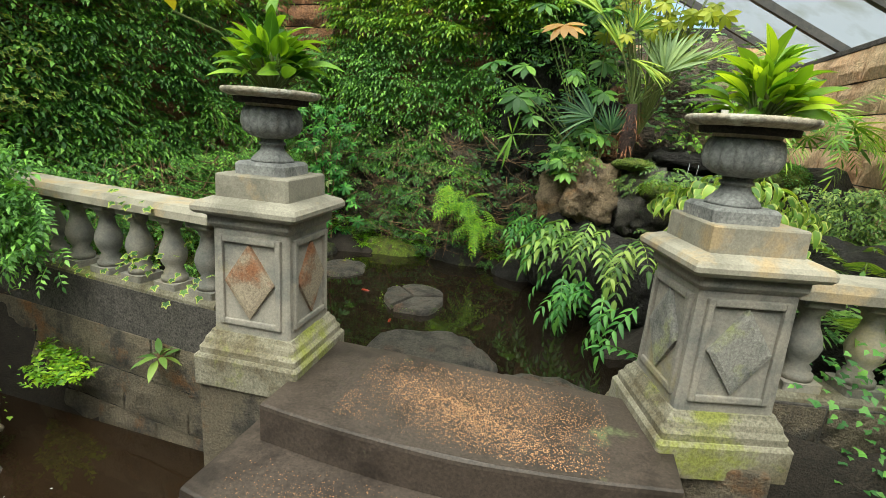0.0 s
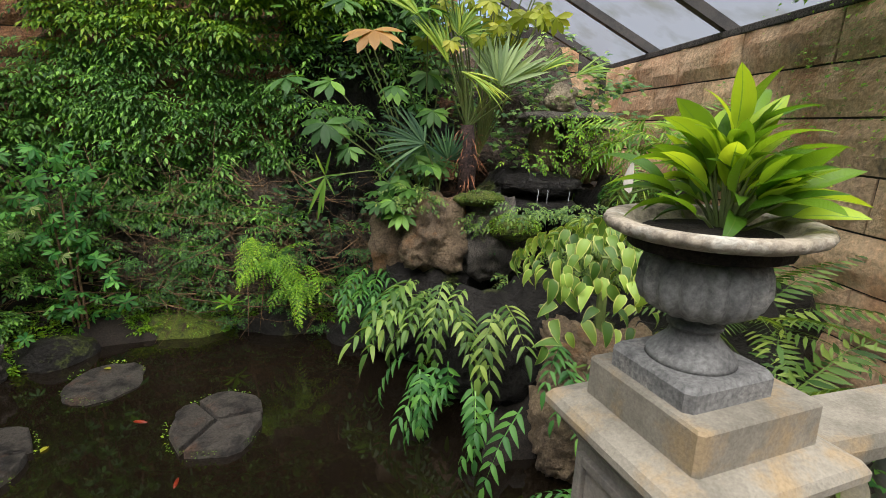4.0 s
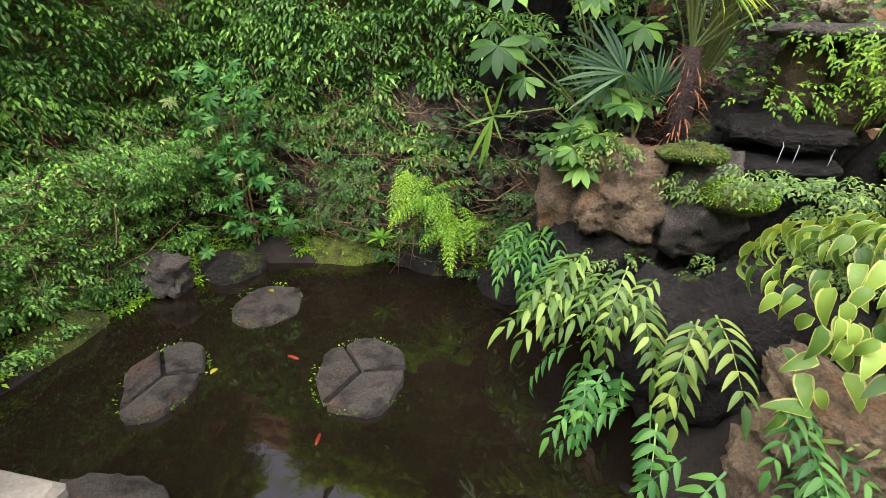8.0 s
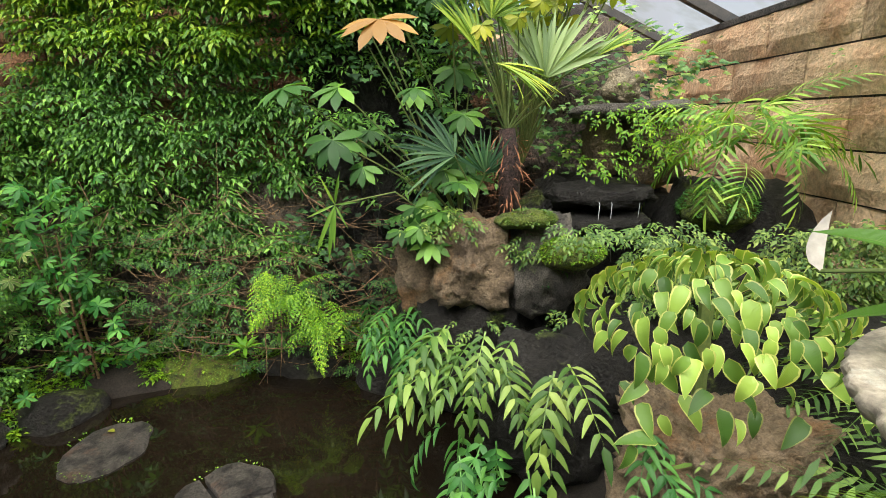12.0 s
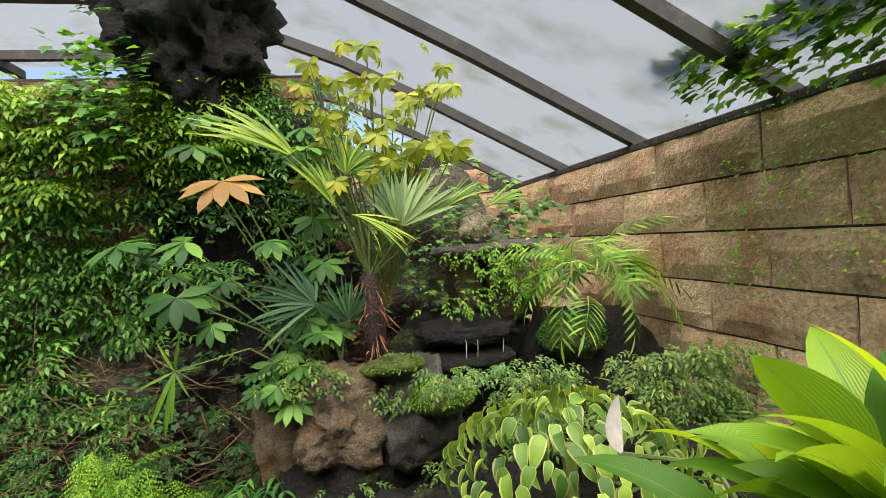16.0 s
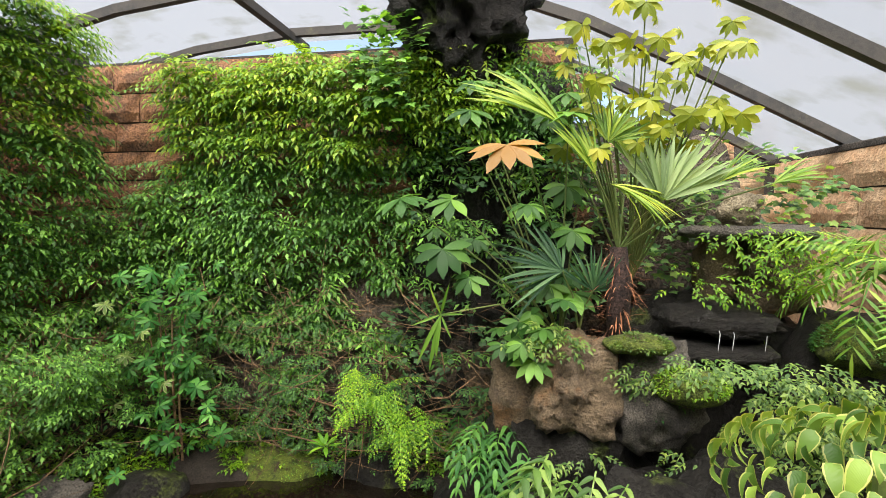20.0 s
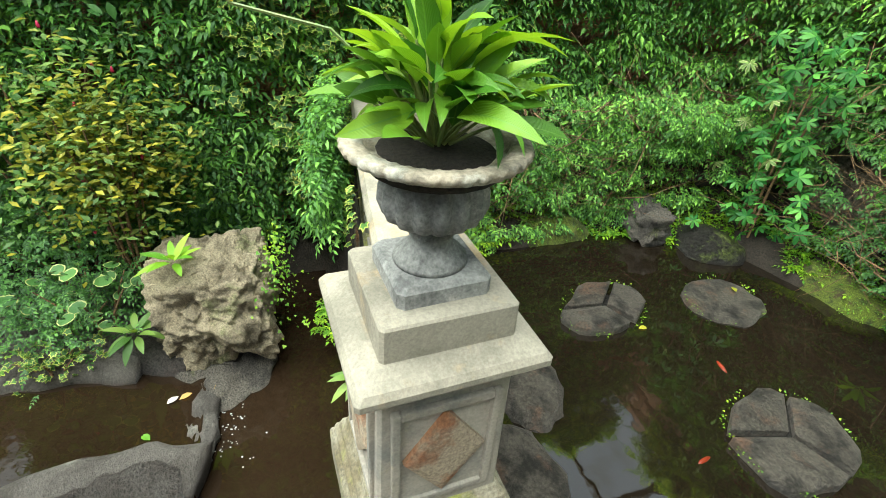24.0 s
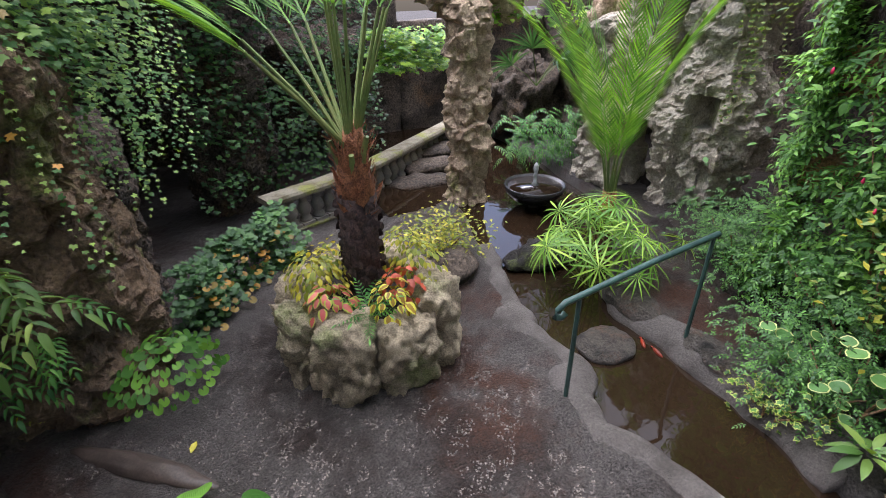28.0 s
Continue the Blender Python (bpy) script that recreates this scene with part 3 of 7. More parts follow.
# ---- ground: one sheet with path, stream, channel and pond cut into it ----
PATH_EDGE = [(-1.80, -0.90), (-1.88, -1.15), (-1.84, -1.5), (-1.78, -1.8), (-1.66, -2.05), (-1.71, -2.35), (-1.88, -2.58), (-1.86, -2.8), (-1.79, -3.07), (-1.92, -3.6), (-2.1, -4.2), (-2.25, -4.8), (-2.4, -5.6), (-2.6, -6.4), (-2.9, -9)]
WEST_EDGE = [(-2.36, -0.72), (-2.45, -1.1), (-2.6, -1.5), (-2.66, -2.0), (-2.62, -2.3), (-2.66, -2.5), (-2.6, -2.95), (-2.9, -3.4), (-3.3, -3.9), (-3.7, -4.4), (-4.0, -5.5), (-4.1, -6.5), (-4.2, -9)]


def along(line, y):
    ys, xs = [p[1] for p in reversed(line)], [p[0] for p in reversed(line)]
    return np.interp(y, ys, xs)


def ease(v, a, b):
    t = np.clip((v - a) / (b - a), 0, 1)
    return t * t * (3 - 2 * t)


def ground_height(x, y):
    e, w = along(PATH_EDGE, y), along(WEST_EDGE, y)
    wob = 0.03 * np.sin(5 * y + 2 * x)
    path = -0.55 + 0.05 * np.exp(-((x - e - 0.12) / 0.10) ** 2) + 0.008 * np.sin(7 * x) * np.sin(6 * y) - 0.15 * ease(-y, 5.2, 5.9) - 0.03 * np.exp(-((np.hypot(x + 0.72, y + 3.45) - 0.70) / 0.08) ** 2)
    bed = -0.85
    z = bed + (path - bed) * ease(x - e + wob, -0.05, 0.06)
    west = -0.50 + 0.03 * np.sin(3 * y) + 0.12 * ease(w - x, 0.4, 1.2)
    z = np.maximum(z, bed + (west - bed) * ease(w - x + wob, -0.05, 0.08))
    # the channel below the balustrade and the pond beyond it
    ch = ease(y, -1.02, -0.86) * ease(0.9 - x, 0, 0.1)
    z = np.where((x > -2.72) & (x < 0.9), z * (1 - ch) + -0.95 * ch, z)
    ps = ease(y, -1.0, -0.8)
    z = np.where(x <= -2.72, z * (1 - ps * ease(x, -3.6, -3.4)) + -0.95 * ps * ease(x, -3.6, -3.4), z)
    rx = np.hypot((x + 1.15) / (2.05 + 0.15 * np.sin(3 * y)), (y - 1.75) / (1.95 + 0.12 * np.sin(4 * x)))
    rx = np.minimum(rx, np.hypot((x - 1.2) / 0.85, (y - 1.05) / 0.55))
    bank = -0.33 + 0.35 * ease(rx, 1.0, 1.35) + 0.05 * np.sin(6 * x + 3 * y) * ease(rx, 1.0, 1.1)
    north = -0.9 + (bank + 0.9) * ease(rx, 0.93, 1.02)
    k = ease(y, 0.0, 0.15)
    z = z * (1 - k) + north * k
    return z


gx, gy = np.arange(-7, 4.6, 0.05), np.arange(-9, 6.6, 0.05)
X, Y = np.meshgrid(gx, gy, indexing="ij")
Z = ground_height(X, Y) + 0.003 * rng.standard_normal(X.shape) * 1.6
idx = np.arange(X.size).reshape(X.shape)
q = np.stack([idx[:-1, :-1], idx[1:, :-1], idx[1:, 1:], idx[:-1, 1:]], -1).reshape(-1, 4)
tri = np.concatenate([q[:, :3], q[:, [0, 2, 3]]])
V = np.c_[X.ravel(), Y.ravel(), Z.ravel()]
gm = np_mesh("ground", (V, tri, np.zeros((len(V), 2))))
gm.materials.append(M["path"]), gm.materials.append(M["soil"])
cen = V[tri].mean(1)
soil = (cen[:, 1] > -0.9) | (cen[:, 0] < along(WEST_EDGE, cen[:, 1]) - 0.75) | (cen[:, 2] < -0.75)
gm.polygons.foreach_set("material_index", soil.astype(np.int32))
tagged(new("ground", gm), "dark damp path and earth sheet around the water", "ground", kind="structure")
bm = bmesh.new()
box(bm, -60, 60, -60, 60, -1.4, -1.2)
tagged(part("ground_beyond", bm, "soil"), "dark earth beyond the garden walls", "ground", kind="structure")


def water(name, x0, x1, y0, y1, z, material, label):
    bm = bmesh.new()
    box(bm, x0, x1, y0, y1, z - 0.2, z)
    return tagged(part(name, bm, material), label, "water", kind="structure")


water("water_pond", -4.0, 1.6, 0.12, 4.4, -0.40, "pond", "still dark brown pond water with roof reflections")
water("water_inlet", 1.6, 2.1, 0.5, 1.8, -0.40, "pond", "dark pond water between the pier and the rocks")
water("water_stream", -5.2, -1.55, -8.9, -0.95, -0.62, "stream", "shallow brown stream water beside the path")
water("water_channel", -3.9, 0.6, -0.94, -0.12, -0.69, "stream", "dark brown channel water under the balustrade")

# ---- walls ----
def block_wall(name, a, b, z0, z1, L, H, thick, out, label, material="brick", red=(), joint=0.014, parts=300, jut=0.045):
    """Coursed stone: a mortar core and rough-faced blocks proud of it on the side of out."""
    a, b = Vector((*a, 0)), Vector((*b, 0))
    n = (b - a).length
    ux = (b - a).normalized()
    o = Vector((*out, 0)).normalized()
    root = thing(name, label, "wall", kind="structure")
    bm = bmesh.new()
    box(bm, 0, n, -thick / 2, thick / 2, z0, z1)
    rz = math.degrees(math.atan2(ux.y, ux.x))
    core = pose(a.x - o.x * thick / 2, a.y - o.y * thick / 2, 0, 0, 0, rz)
    part("core", bm, "mortar", root, m=core)
    forms = []
    for s in range(6):
        bm = bmesh.new()
        g = 6
        grid = [[bm.verts.new((L * (i / g) * (1 - joint / L) + joint / 2, (-jut * (0.35 + 0.65 * min(1, 6 * min(i / g, 1 - i / g), 4 * min(j / 3, 1 - j / 3))) - 0.02 * noise.noise((i * 0.9, j * 0.9, s * 5.1))), H * (j / 3) * (1 - joint / H) + joint / 2)) for j in range(4)] for i in range(g + 1)]
        for i in range(g):
            for j in range(3):
                bm.faces.new((grid[i][j], grid[i + 1][j], grid[i + 1][j + 1], grid[i][j + 1]))
        edge = [e for e in bm.edges if e.is_boundary]
        r = bmesh.ops.extrude_edge_only(bm, edges=edge)
        for v in [x for x in r["geom"] if isinstance(x, bmesh.types.BMVert)]:
            v.co.y = 0.004
        bmesh.ops.recalc_face_normals(bm, faces=bm.faces[:])
        forms.append(mesh_of(bm, "block", False))
    flip = ux.cross(Vector((0, 0, 1))).dot(o) < 0
    k = 0
    for row in range(int((z1 - z0) / H)):
        x = -L * (0.5 if row % 2 else 0)
        while x < n:
            if x + L > 0.1 and x + L * 0.9 < n + 0.3:
                p = a + ux * (x + (L if flip else 0)) + Vector((0, 0, z0 + row * H))
                me = forms[k % 6]
                mm = pose(p.x, p.y, p.z, 0, 0, rz + (180 if flip else 0))
                if k < parts:
                    ob = new("block", me)
                    if not me.materials:
                        me.materials.append(M[material])
                    ob.parent, ob.matrix_basis = root, mm
                k += 1
            x += L
    return root


block_wall("wall_east", (3.0, -0.6), (3.0, 6.1), -0.70, 2.34, 0.92, 0.335, 0.4, (-1, 0), "rough sandstone block wall under the roof edge, streaked and damp")
block_wall("wall_north", (-3.9, 4.05), (0.6, 4.05), -0.6, 3.2, 0.52, 0.27, 0.35, (0, -1), "ivy covered brown stone wall behind the pond", material="brick_red")
block_wall("wall_west", (-3.95, -2.3), (-3.95, 4.1), -0.7, 3.3, 0.9, 0.335, 0.35, (1, 0), "stone wall hidden under climbing jasmine and ivy", material="brick_red")
block_wall("wall_far_north", (-6, 6.3), (3.2, 6.3), -0.7, 2.9, 0.92, 0.335, 0.4, (0, -1), "far sandstone wall under the end of the roof")


def plain_wall(name, a, b, z0, z1, thick, label, material="rock_dark", rough_by=0.12):
    """A rough rendered wall of its own thickness."""
    a, b = Vector((*a, 0)), Vector((*b, 0))
    n = (b - a).length
    bm = bmesh.new()
    nu, nv = max(2, int(n / 0.15)), int((z1 - z0) / 0.15)
    face = []
    for s in (-1, 1):
        face.append([[bm.verts.new((n * i / nu, s * thick / 2 + s * rough_by * noise.fractal(Vector((n * i / nu + a.x, s * 9 + a.y, (z1 - z0) * j / nv)) * 1.4, 0.9, 2.1, 4), z0 + (z1 - z0) * j / nv)) for j in range(nv + 1)] for i in range(nu + 1)])
    for f, rev in ((face[0], False), (face[1], True)):
        for i in range(nu):
            for j in range(nv):
                vs = (f[i][j], f[i + 1][j], f[i + 1][j + 1], f[i][j + 1])
                bm.faces.new(vs[::-1] if rev else vs)
    for i in range(nu):
        bm.faces.new((face[0][i][nv], face[0][i + 1][nv], face[1][i + 1][nv], face[1][i][nv]))
    for j in range(nv):
        bm.faces.new((face[0][0][j + 1], face[1][0][j + 1], face[1][0][j], face[0][0][j]))
        bm.faces.new((face[0][nu][j], face[1][nu][j], face[1][nu][j + 1], face[0][nu][j + 1]))
    ux = (b - a).normalized()
    ob = part(name, bm, material, None, label, pose(a.x, a.y, 0, 0, 0, math.degrees(math.atan2(ux.y, ux.x))), True)
    return tagged(ob, "", "wall", kind="structure")


# outer walls, added to close the place in so light falls from above
plain_wall("wall_southeast", (3.1, -0.6), (2.6, -9.2), -0.8, 2.9, 0.4, "dark rough grotto wall with hanging ivy")
plain_wall("wall_south_1", (3.0, -9.2), (-3.0, -9.2), -0.8, 3.6, 0.4, "dark rough rock wall at the end of the grotto")
plain_wall("wall_south_2", (-3.0, -9.2), (-6.2, -9.2), -0.8, 1.15, 0.4, "low dark rock wall under the end of the roof")
plain_wall("wall_southwest", (-6.1, -9.2), (-6.1, -2.9), -0.8, 3.4, 0.4, "dark rough rock wall behind the fountain pool")
plain_wall("wall_west_return", (-6.1, -2.85), (-4.05, -2.85), -0.8, 3.4, 0.3, "dark rough rock wall behind the jasmine")
plain_wall("wall_northwest", (-6.1, 6.3), (-6.1, -2.9), -0.8, 3.4, 0.4, "dark rough unseen wall added behind the garden, to shut out side light")
plain_wall("wall_north_end", (0.45, 4.3), (0.45, 6.3), -0.8, 3.0, 0.3, "dark rough wall beside the waterfall")

# ---- roof: arched ribs carrying plastic sheets ----
RX = [3.25, 2.5, 1.7, 0.8, -0.2, -1.4, -2.8, -4.2, -5.4, -6.4]
RZ = [2.34, 2.74, 3.17, 3.62, 4.0, 4.2, 4.2, 4.05, 3.8, 3.5]
roof = thing("ceiling", "arched greenhouse roof of dirty milky sheets on dark ribs", "roof", kind="structure")
for y in np.arange(-8.76, 6.7, 1.35):
    bm = bmesh.new()
    for (x0, z0), (x1, z1) in zip(zip(RX, RZ), zip(RX[1:], RZ[1:])):
        vs = [bm.verts.new((x, y + dy, z + dz)) for x, z in ((x0, z0), (x1, z1)) for dy in (-0.04, 0.04) for dz in (-0.1, 0.0)]
        for f in ((0, 1, 3, 2), (4, 6, 7, 5), (0, 4, 5, 1), (2, 3, 7, 6), (0, 2, 6, 4), (1, 5, 7, 3)):
            bm.faces.new([vs[i] for i in f])
    bmesh.ops.recalc_face_normals(bm, faces=bm.faces[:])
    part("rib", bm, "beam", roof)
bm = bmesh.new()
for (x0, z0), (x1, z1) in zip(zip(RX, RZ), zip(RX[1:], RZ[1:])):
    f = bm.faces.new([bm.verts.new(v) for v in ((x0, -9.3, z0 + 0.01), (x0, 6.6, z0 + 0.01), (x1, 6.6, z1 + 0.01), (x1, -9.3, z1 + 0.01))])
sheet = part("sheet", bm, "roof", roof)
sheet.visible_shadow = False
for x, z in ((-0.2, 3.88), (-2.8, 4.08), (3.2, 2.3)):
    bm = bmesh.new()
    box(bm, x - 0.045, x + 0.045, -9.2, 6.5, z - 0.05, z + 0.05)
    part("purlin", bm, "beam", roof)
bm = bmesh.new()
box(bm, 2.98, 3.42, -0.7, 6.2, 2.31, 2.37, 0.01)
tagged(part("wall_plate", bm, "mortar"), "stone top course that carries the roof edge", "trim", kind="structure")

# ---- landing and steps between the piers ----
def bowed(x0, x1, y_back, y_front, bow, z0, z1, n=18):
    bm = bmesh.new()
    top, low = [], []
    ring = [(x0, y_back), *[(x0 + (x1 - x0) * i / n, y_front + 0.10 * (i / n - 0.5) - bow * math.sin(math.pi * i / n)) for i in range(n + 1)], (x1, y_back)]
    top = [bm.verts.new((x, y, z1 + 0.004 * noise.noise((x * 3, y * 3, z1)))) for x, y in ring]
    low = [bm.verts.new((x, y, z0)) for x, y in ring]
    bm.faces.new(top[::-1])
    bm.faces.new(low)
    for i in range(len(ring)):
        j = (i + 1) % len(ring)
        bm.faces.new((low[i], low[j], top[j], top[i]))
    bmesh.ops.recalc_face_normals(bm, faces=bm.faces[:])
    edge = [e for e in bm.edges if all(v.co.z > z1 - 0.02 for v in e.verts) and len(e.link_faces) == 2 and max(v.co.y for v in e.verts) < y_front + 0.12]
    bmesh.ops.bevel(bm, geom=edge, offset=0.018, segments=2, affect="EDGES", profile=0.6)
    return bm


steps = thing("steps", "bowed wet concrete steps strewn with orange grit", "steps", kind="structure")
part("landing", bowed(-0.82, 0.92, 0.22, -0.44, 0.09, -0.9, 0.0), "concrete", steps)
part("step", bowed(-0.92, 1.02, -0.3, -0.80, 0.14, -0.9, -0.18), "concrete", steps)
part("step", bowed(-1.05, 1.2, -0.6, -1.22, 0.22, -0.9, -0.36), "concrete", steps)


def grit(name, n, where, size, material, label):
    V = np.array([(-.5, -.4, 0), (.5, -.4, 0), (.5, .4, 0), (-.5, .4, 0), (0, 0, .55)], float)
    stone = (V, np.array([(0, 1, 4), (1, 2, 4), (2, 3, 4), (3, 0, 4)]), np.zeros((5, 2)))
    fr = []
    while len(fr) < n:
        r = where()
        if r:
            fr.append(turn(rng.uniform(-25, 25), rng.uniform(-25, 25), rng.uniform(0, 360), r, rng.uniform(*size)))
    ob = scatter(name, [stone], fr, material)
    return tagged(ob, label, "gravel", kind="stuff")


def on_landing():
    x, y = rng.normal(0.06, 0.36), rng.normal(-0.15, 0.2)
    front = -0.42 - 0.09 * math.sin(math.pi * (x + 0.86) / 1.81)
    return (x, y, -0.001) if front + 0.05 < y < 0.17 and -0.52 < x < 0.66 else None


def on_step():
    x, y = rng.normal(-0.05, 0.35), rng.normal(-0.74, 0.07)
    return (x, y, -0.181) if -0.9 < y < -0.56 and -0.8 < x < 0.9 else None


def on_path():
    x, y = rng.uniform(-2.1, 1.2), rng.uniform(-5.4, -1.3)
    if x < along(PATH_EDGE, y) + 0.28 or noise.noise((x * 0.9, y * 0.9, 4)) < rng.uniform(-0.5, 0.5):
        return None
    return (x, y, float(ground_height(np.array(x), np.array(y))) - 0.004)


grit("grit", 13000, on_landing, (0.0035, 0.0085), "gravel", "loose orange grit strewn over the wet landing")
grit("grit", 4200, on_step, (0.0035, 0.008), "gravel", "loose orange grit strewn over the wet step")
grit("grit", 60000, on_path, (0.004, 0.014), "pebble", "grey grit bedded in the damp path")

# ---- gate piers, urns and balustrades ----
def pier(at, label, rz=0, panel="panel", tall=1.0, wide=1.0):
    t = thing("pier", label, "pier", at, "gate piers", rz=rz)
    t.scale = (0.97 * wide, 0.97 * wide, tall)
    part("base", square_lathe([(0.315, -0.11), (0.315, 0.035), (0.302, 0.05)]), "mossy", t, "moss-stained base block")
    part("plinth", square_lathe([(0.294, 0.05), (0.294, 0.08), (0.277, 0.10), (0.27, 0.125), (0.252, 0.145), (0.244, 0.16)]), "mossy", t)
    part("shaft", square_lathe([(0.232, 0.16), (0.222, 0.68)]), "sandstone", t)
    for k in range(4):
        # a raised border with a diamond in it on every side
        face = pose(0, 0, 0, 0, 0, 90 * k)
        bm = bmesh.new()
        y = -0.229
        for x0, x1, z0, z1 in ((-0.185, -0.155, 0.205, 0.65), (0.155, 0.185, 0.205, 0.65), (-0.155, 0.155, 0.62, 0.65), (-0.155, 0.155, 0.205, 0.235)):
            box(bm, x0, x1, y - 0.016, y + 0.02, z0, z1, 0.006)
        part("border", bm, "sandstone", t, m=face)
        bm = bmesh.new()
        c = [(0, 0.245), (0.145, 0.43), (0, 0.615), (-0.145, 0.43)]
        lo = [bm.verts.new((x, y + 0.02, z)) for x, z in c]
        mid = [bm.verts.new((x, y - 0.016, z)) for x, z in c]
        hi = [bm.verts.new((x * 0.8, y - 0.022, 0.43 + (z - 0.43) * 0.8)) for x, z in c]
        for i in range(4):
            j = (i + 1) % 4
            bm.faces.new((lo[i], lo[j], mid[j], mid[i]))
            bm.faces.new((mid[i], mid[j], hi[j], hi[i]))
        bm.faces.new(hi)
        bmesh.ops.recalc_face_normals(bm, faces=bm.faces[:])
        part("diamond", bm, panel, t, m=face)
    part("necking", square_lathe([(0.228, 0.68), (0.245, 0.70), (0.245, 0.735), (0.272, 0.75)]), "sandstone", t)
    part("cap", square_lathe([(0.29, 0.75), (0.303, 0.765), (0.303, 0.785), (0.288, 0.803), (0.225, 0.825)]), "sandstone_pale", t)
    part("cap_block", square_lathe([(0.213, 0.825), (0.211, 0.925), (0.205, 0.932)]), "sandstone_pale", t)
    return t


def urn(at, label, rz, wide=1.09):
    t = thing("urn", label, "urn", at, "stone urns", rz=rz)
    t.scale = (wide, wide, 0.97 * wide)
    bm = bmesh.new()
    vs = []
    for r, z in ((0.138, 0.0), (0.138, 0.05), (0.126, 0.065)):
        c = 0.018
        vs.append([bm.verts.new((x, y, z)) for x, y in ((r - c, -r), (r, -r + c), (r, r - c), (r - c, r), (-r + c, r), (-r, r - c), (-r, -r + c), (-r + c, -r))])
    for a, b in zip(vs, vs[1:]):
        for k in range(8):
            bm.faces.new((a[k], a[(k + 1) % 8], b[(k + 1) % 8], b[k]))
    bm.faces.new(vs[0][::-1]), bm.faces.new(vs[-1])
    part("foot_plate", bm, "urn", t)
    part("stem", lathe([(0.108, 0.065), (0.104, 0.08), (0.085, 0.10), (0.062, 0.125), (0.055, 0.15), (0.066, 0.155), (0.066, 0.165), (0.055, 0.17), (0.06, 0.19)], 28), "urn", t, smooth=True)
    part("bowl", lathe([(0.06, 0.185), (0.10, 0.195), (0.138, 0.22), (0.152, 0.26), (0.148, 0.305), (0.137, 0.335), (0.125, 0.345)], 96, 16, 0.11, (0.19, 0.34)), "urn", t, smooth=True)
    part("rim", lathe([(0.122, 0.34), (0.128, 0.36), (0.165, 0.385), (0.215, 0.395), (0.238, 0.405), (0.244, 0.418), (0.236, 0.43), (0.215, 0.432), (0.19, 0.425), (0.178, 0.40)], 108, 36, 0.035, (0.396, 0.425)), "urn_rim", t, "weathered egg-moulded rim", smooth=True)
    part("soil", lathe([(0.18, 0.36), (0.185, 0.395), (0.12, 0.405), (0.02, 0.41)], 20), "soil", t, smooth=True)
    return t


PL, PR = (-1.08, 0.0), (1.05, 0.18)
pier((*PL, 0), "square sandstone pier with diamond panels, moss on its base", 3, "panel", 1.02, 0.93)
pier((*PR, 0), "square grey sandstone pier with carved diamond panels beside the steps", 16, "panel_grey", 1.02, 0.94)
urn((*PL, 0.949), "grey fluted stone urn planted with peace lily", 4, 0.95)
urn((PR[0] - 0.03, PR[1], 0.949), "grey fluted stone urn with a pale rim, full of lilies", 16, 1.0)

BAL = [(r * 1.3, z) for r, z in ((0.055, 0.0), (0.055, 0.03), (0.042, 0.04), (0.046, 0.055), (0.034, 0.075), (0.052, 0.12), (0.060, 0.165), (0.052, 0.21), (0.036, 0.26), (0.03, 0.305), (0.04, 0.315), (0.04, 0.33), (0.05, 0.345), (0.055, 0.36))]
bal_mesh = mesh_of(lathe(BAL, 18), "baluster")
bal_mesh.materials.append(M["sandstone"])
block_mesh = mesh_of(square_lathe([(0.082, 0), (0.082, 0.04)]), "block", False)
block_mesh.materials.append(M["sandstone"])


def bar(line, w, h, z, bevel=0.012):
    """A coping or kerb along a line of plan points, each with its height."""
    bm = bmesh.new()
    prof = [(-w / 2, 0), (-w / 2, h * 0.55), (-w / 2 + bevel * 1.5, h), (w / 2 - bevel * 1.5, h), (w / 2, h * 0.55), (w / 2, 0)]
    rings = []
    for i, p in enumerate(line):
        a, b = line[max(0, i - 1)], line[min(len(line) - 1, i + 1)]
        d = Vector((b[0] - a[0], b[1] - a[1], 0)).normalized()
        s = Vector((d.y, -d.x, 0))
        rings.append([bm.verts.new((p[0] + s.x * u, p[1] + s.y * u, z + p[2] + v)) for u, v in prof])
    for a, b in zip(rings, rings[1:]):
        for k in range(6):
            bm.faces.new((a[k], b[k], b[(k + 1) % 6], a[(k + 1) % 6]))
    bm.faces.new(rings[0]), bm.faces.new(rings[-1][::-1])
    bmesh.ops.recalc_face_normals(bm, faces=bm.faces[:])
    return bm


def balustrade(line, gap, label, first=0.1, group="balustrades", top="sandstone_pale"):
    """line: plan points with the height of the foot."""
    t = thing("balustrade", label, "balustrade", group=group)
    part("bottom_rail", bar(line, 0.2, 0.05, 0.0), "mossy", t)
    part("coping", bar(line, 0.24, 0.075, 0.49), top, t, "weathered orange-stained coping")
    d, at = first, 0
    for p, n in zip(line, line[1:]):
        L = math.hypot(n[0] - p[0], n[1] - p[1])
        while d < L:
            k = d / L
            x, y, z = (p[i] + (n[i] - p[i]) * k for i in range(3))
            rz = math.degrees(math.atan2(n[1] - p[1], n[0] - p[0]))
            b = new("baluster", bal_mesh)
            b.parent, b.matrix_basis = t, pose(x, y, z + 0.09, 0, 0, rz)
            for zz in (0.05, 0.45):
                o = new("block", block_mesh)
                o.parent, o.matrix_basis = t, pose(x, y, z + zz, 0, 0, rz)
            d += gap
        d -= L
    return t


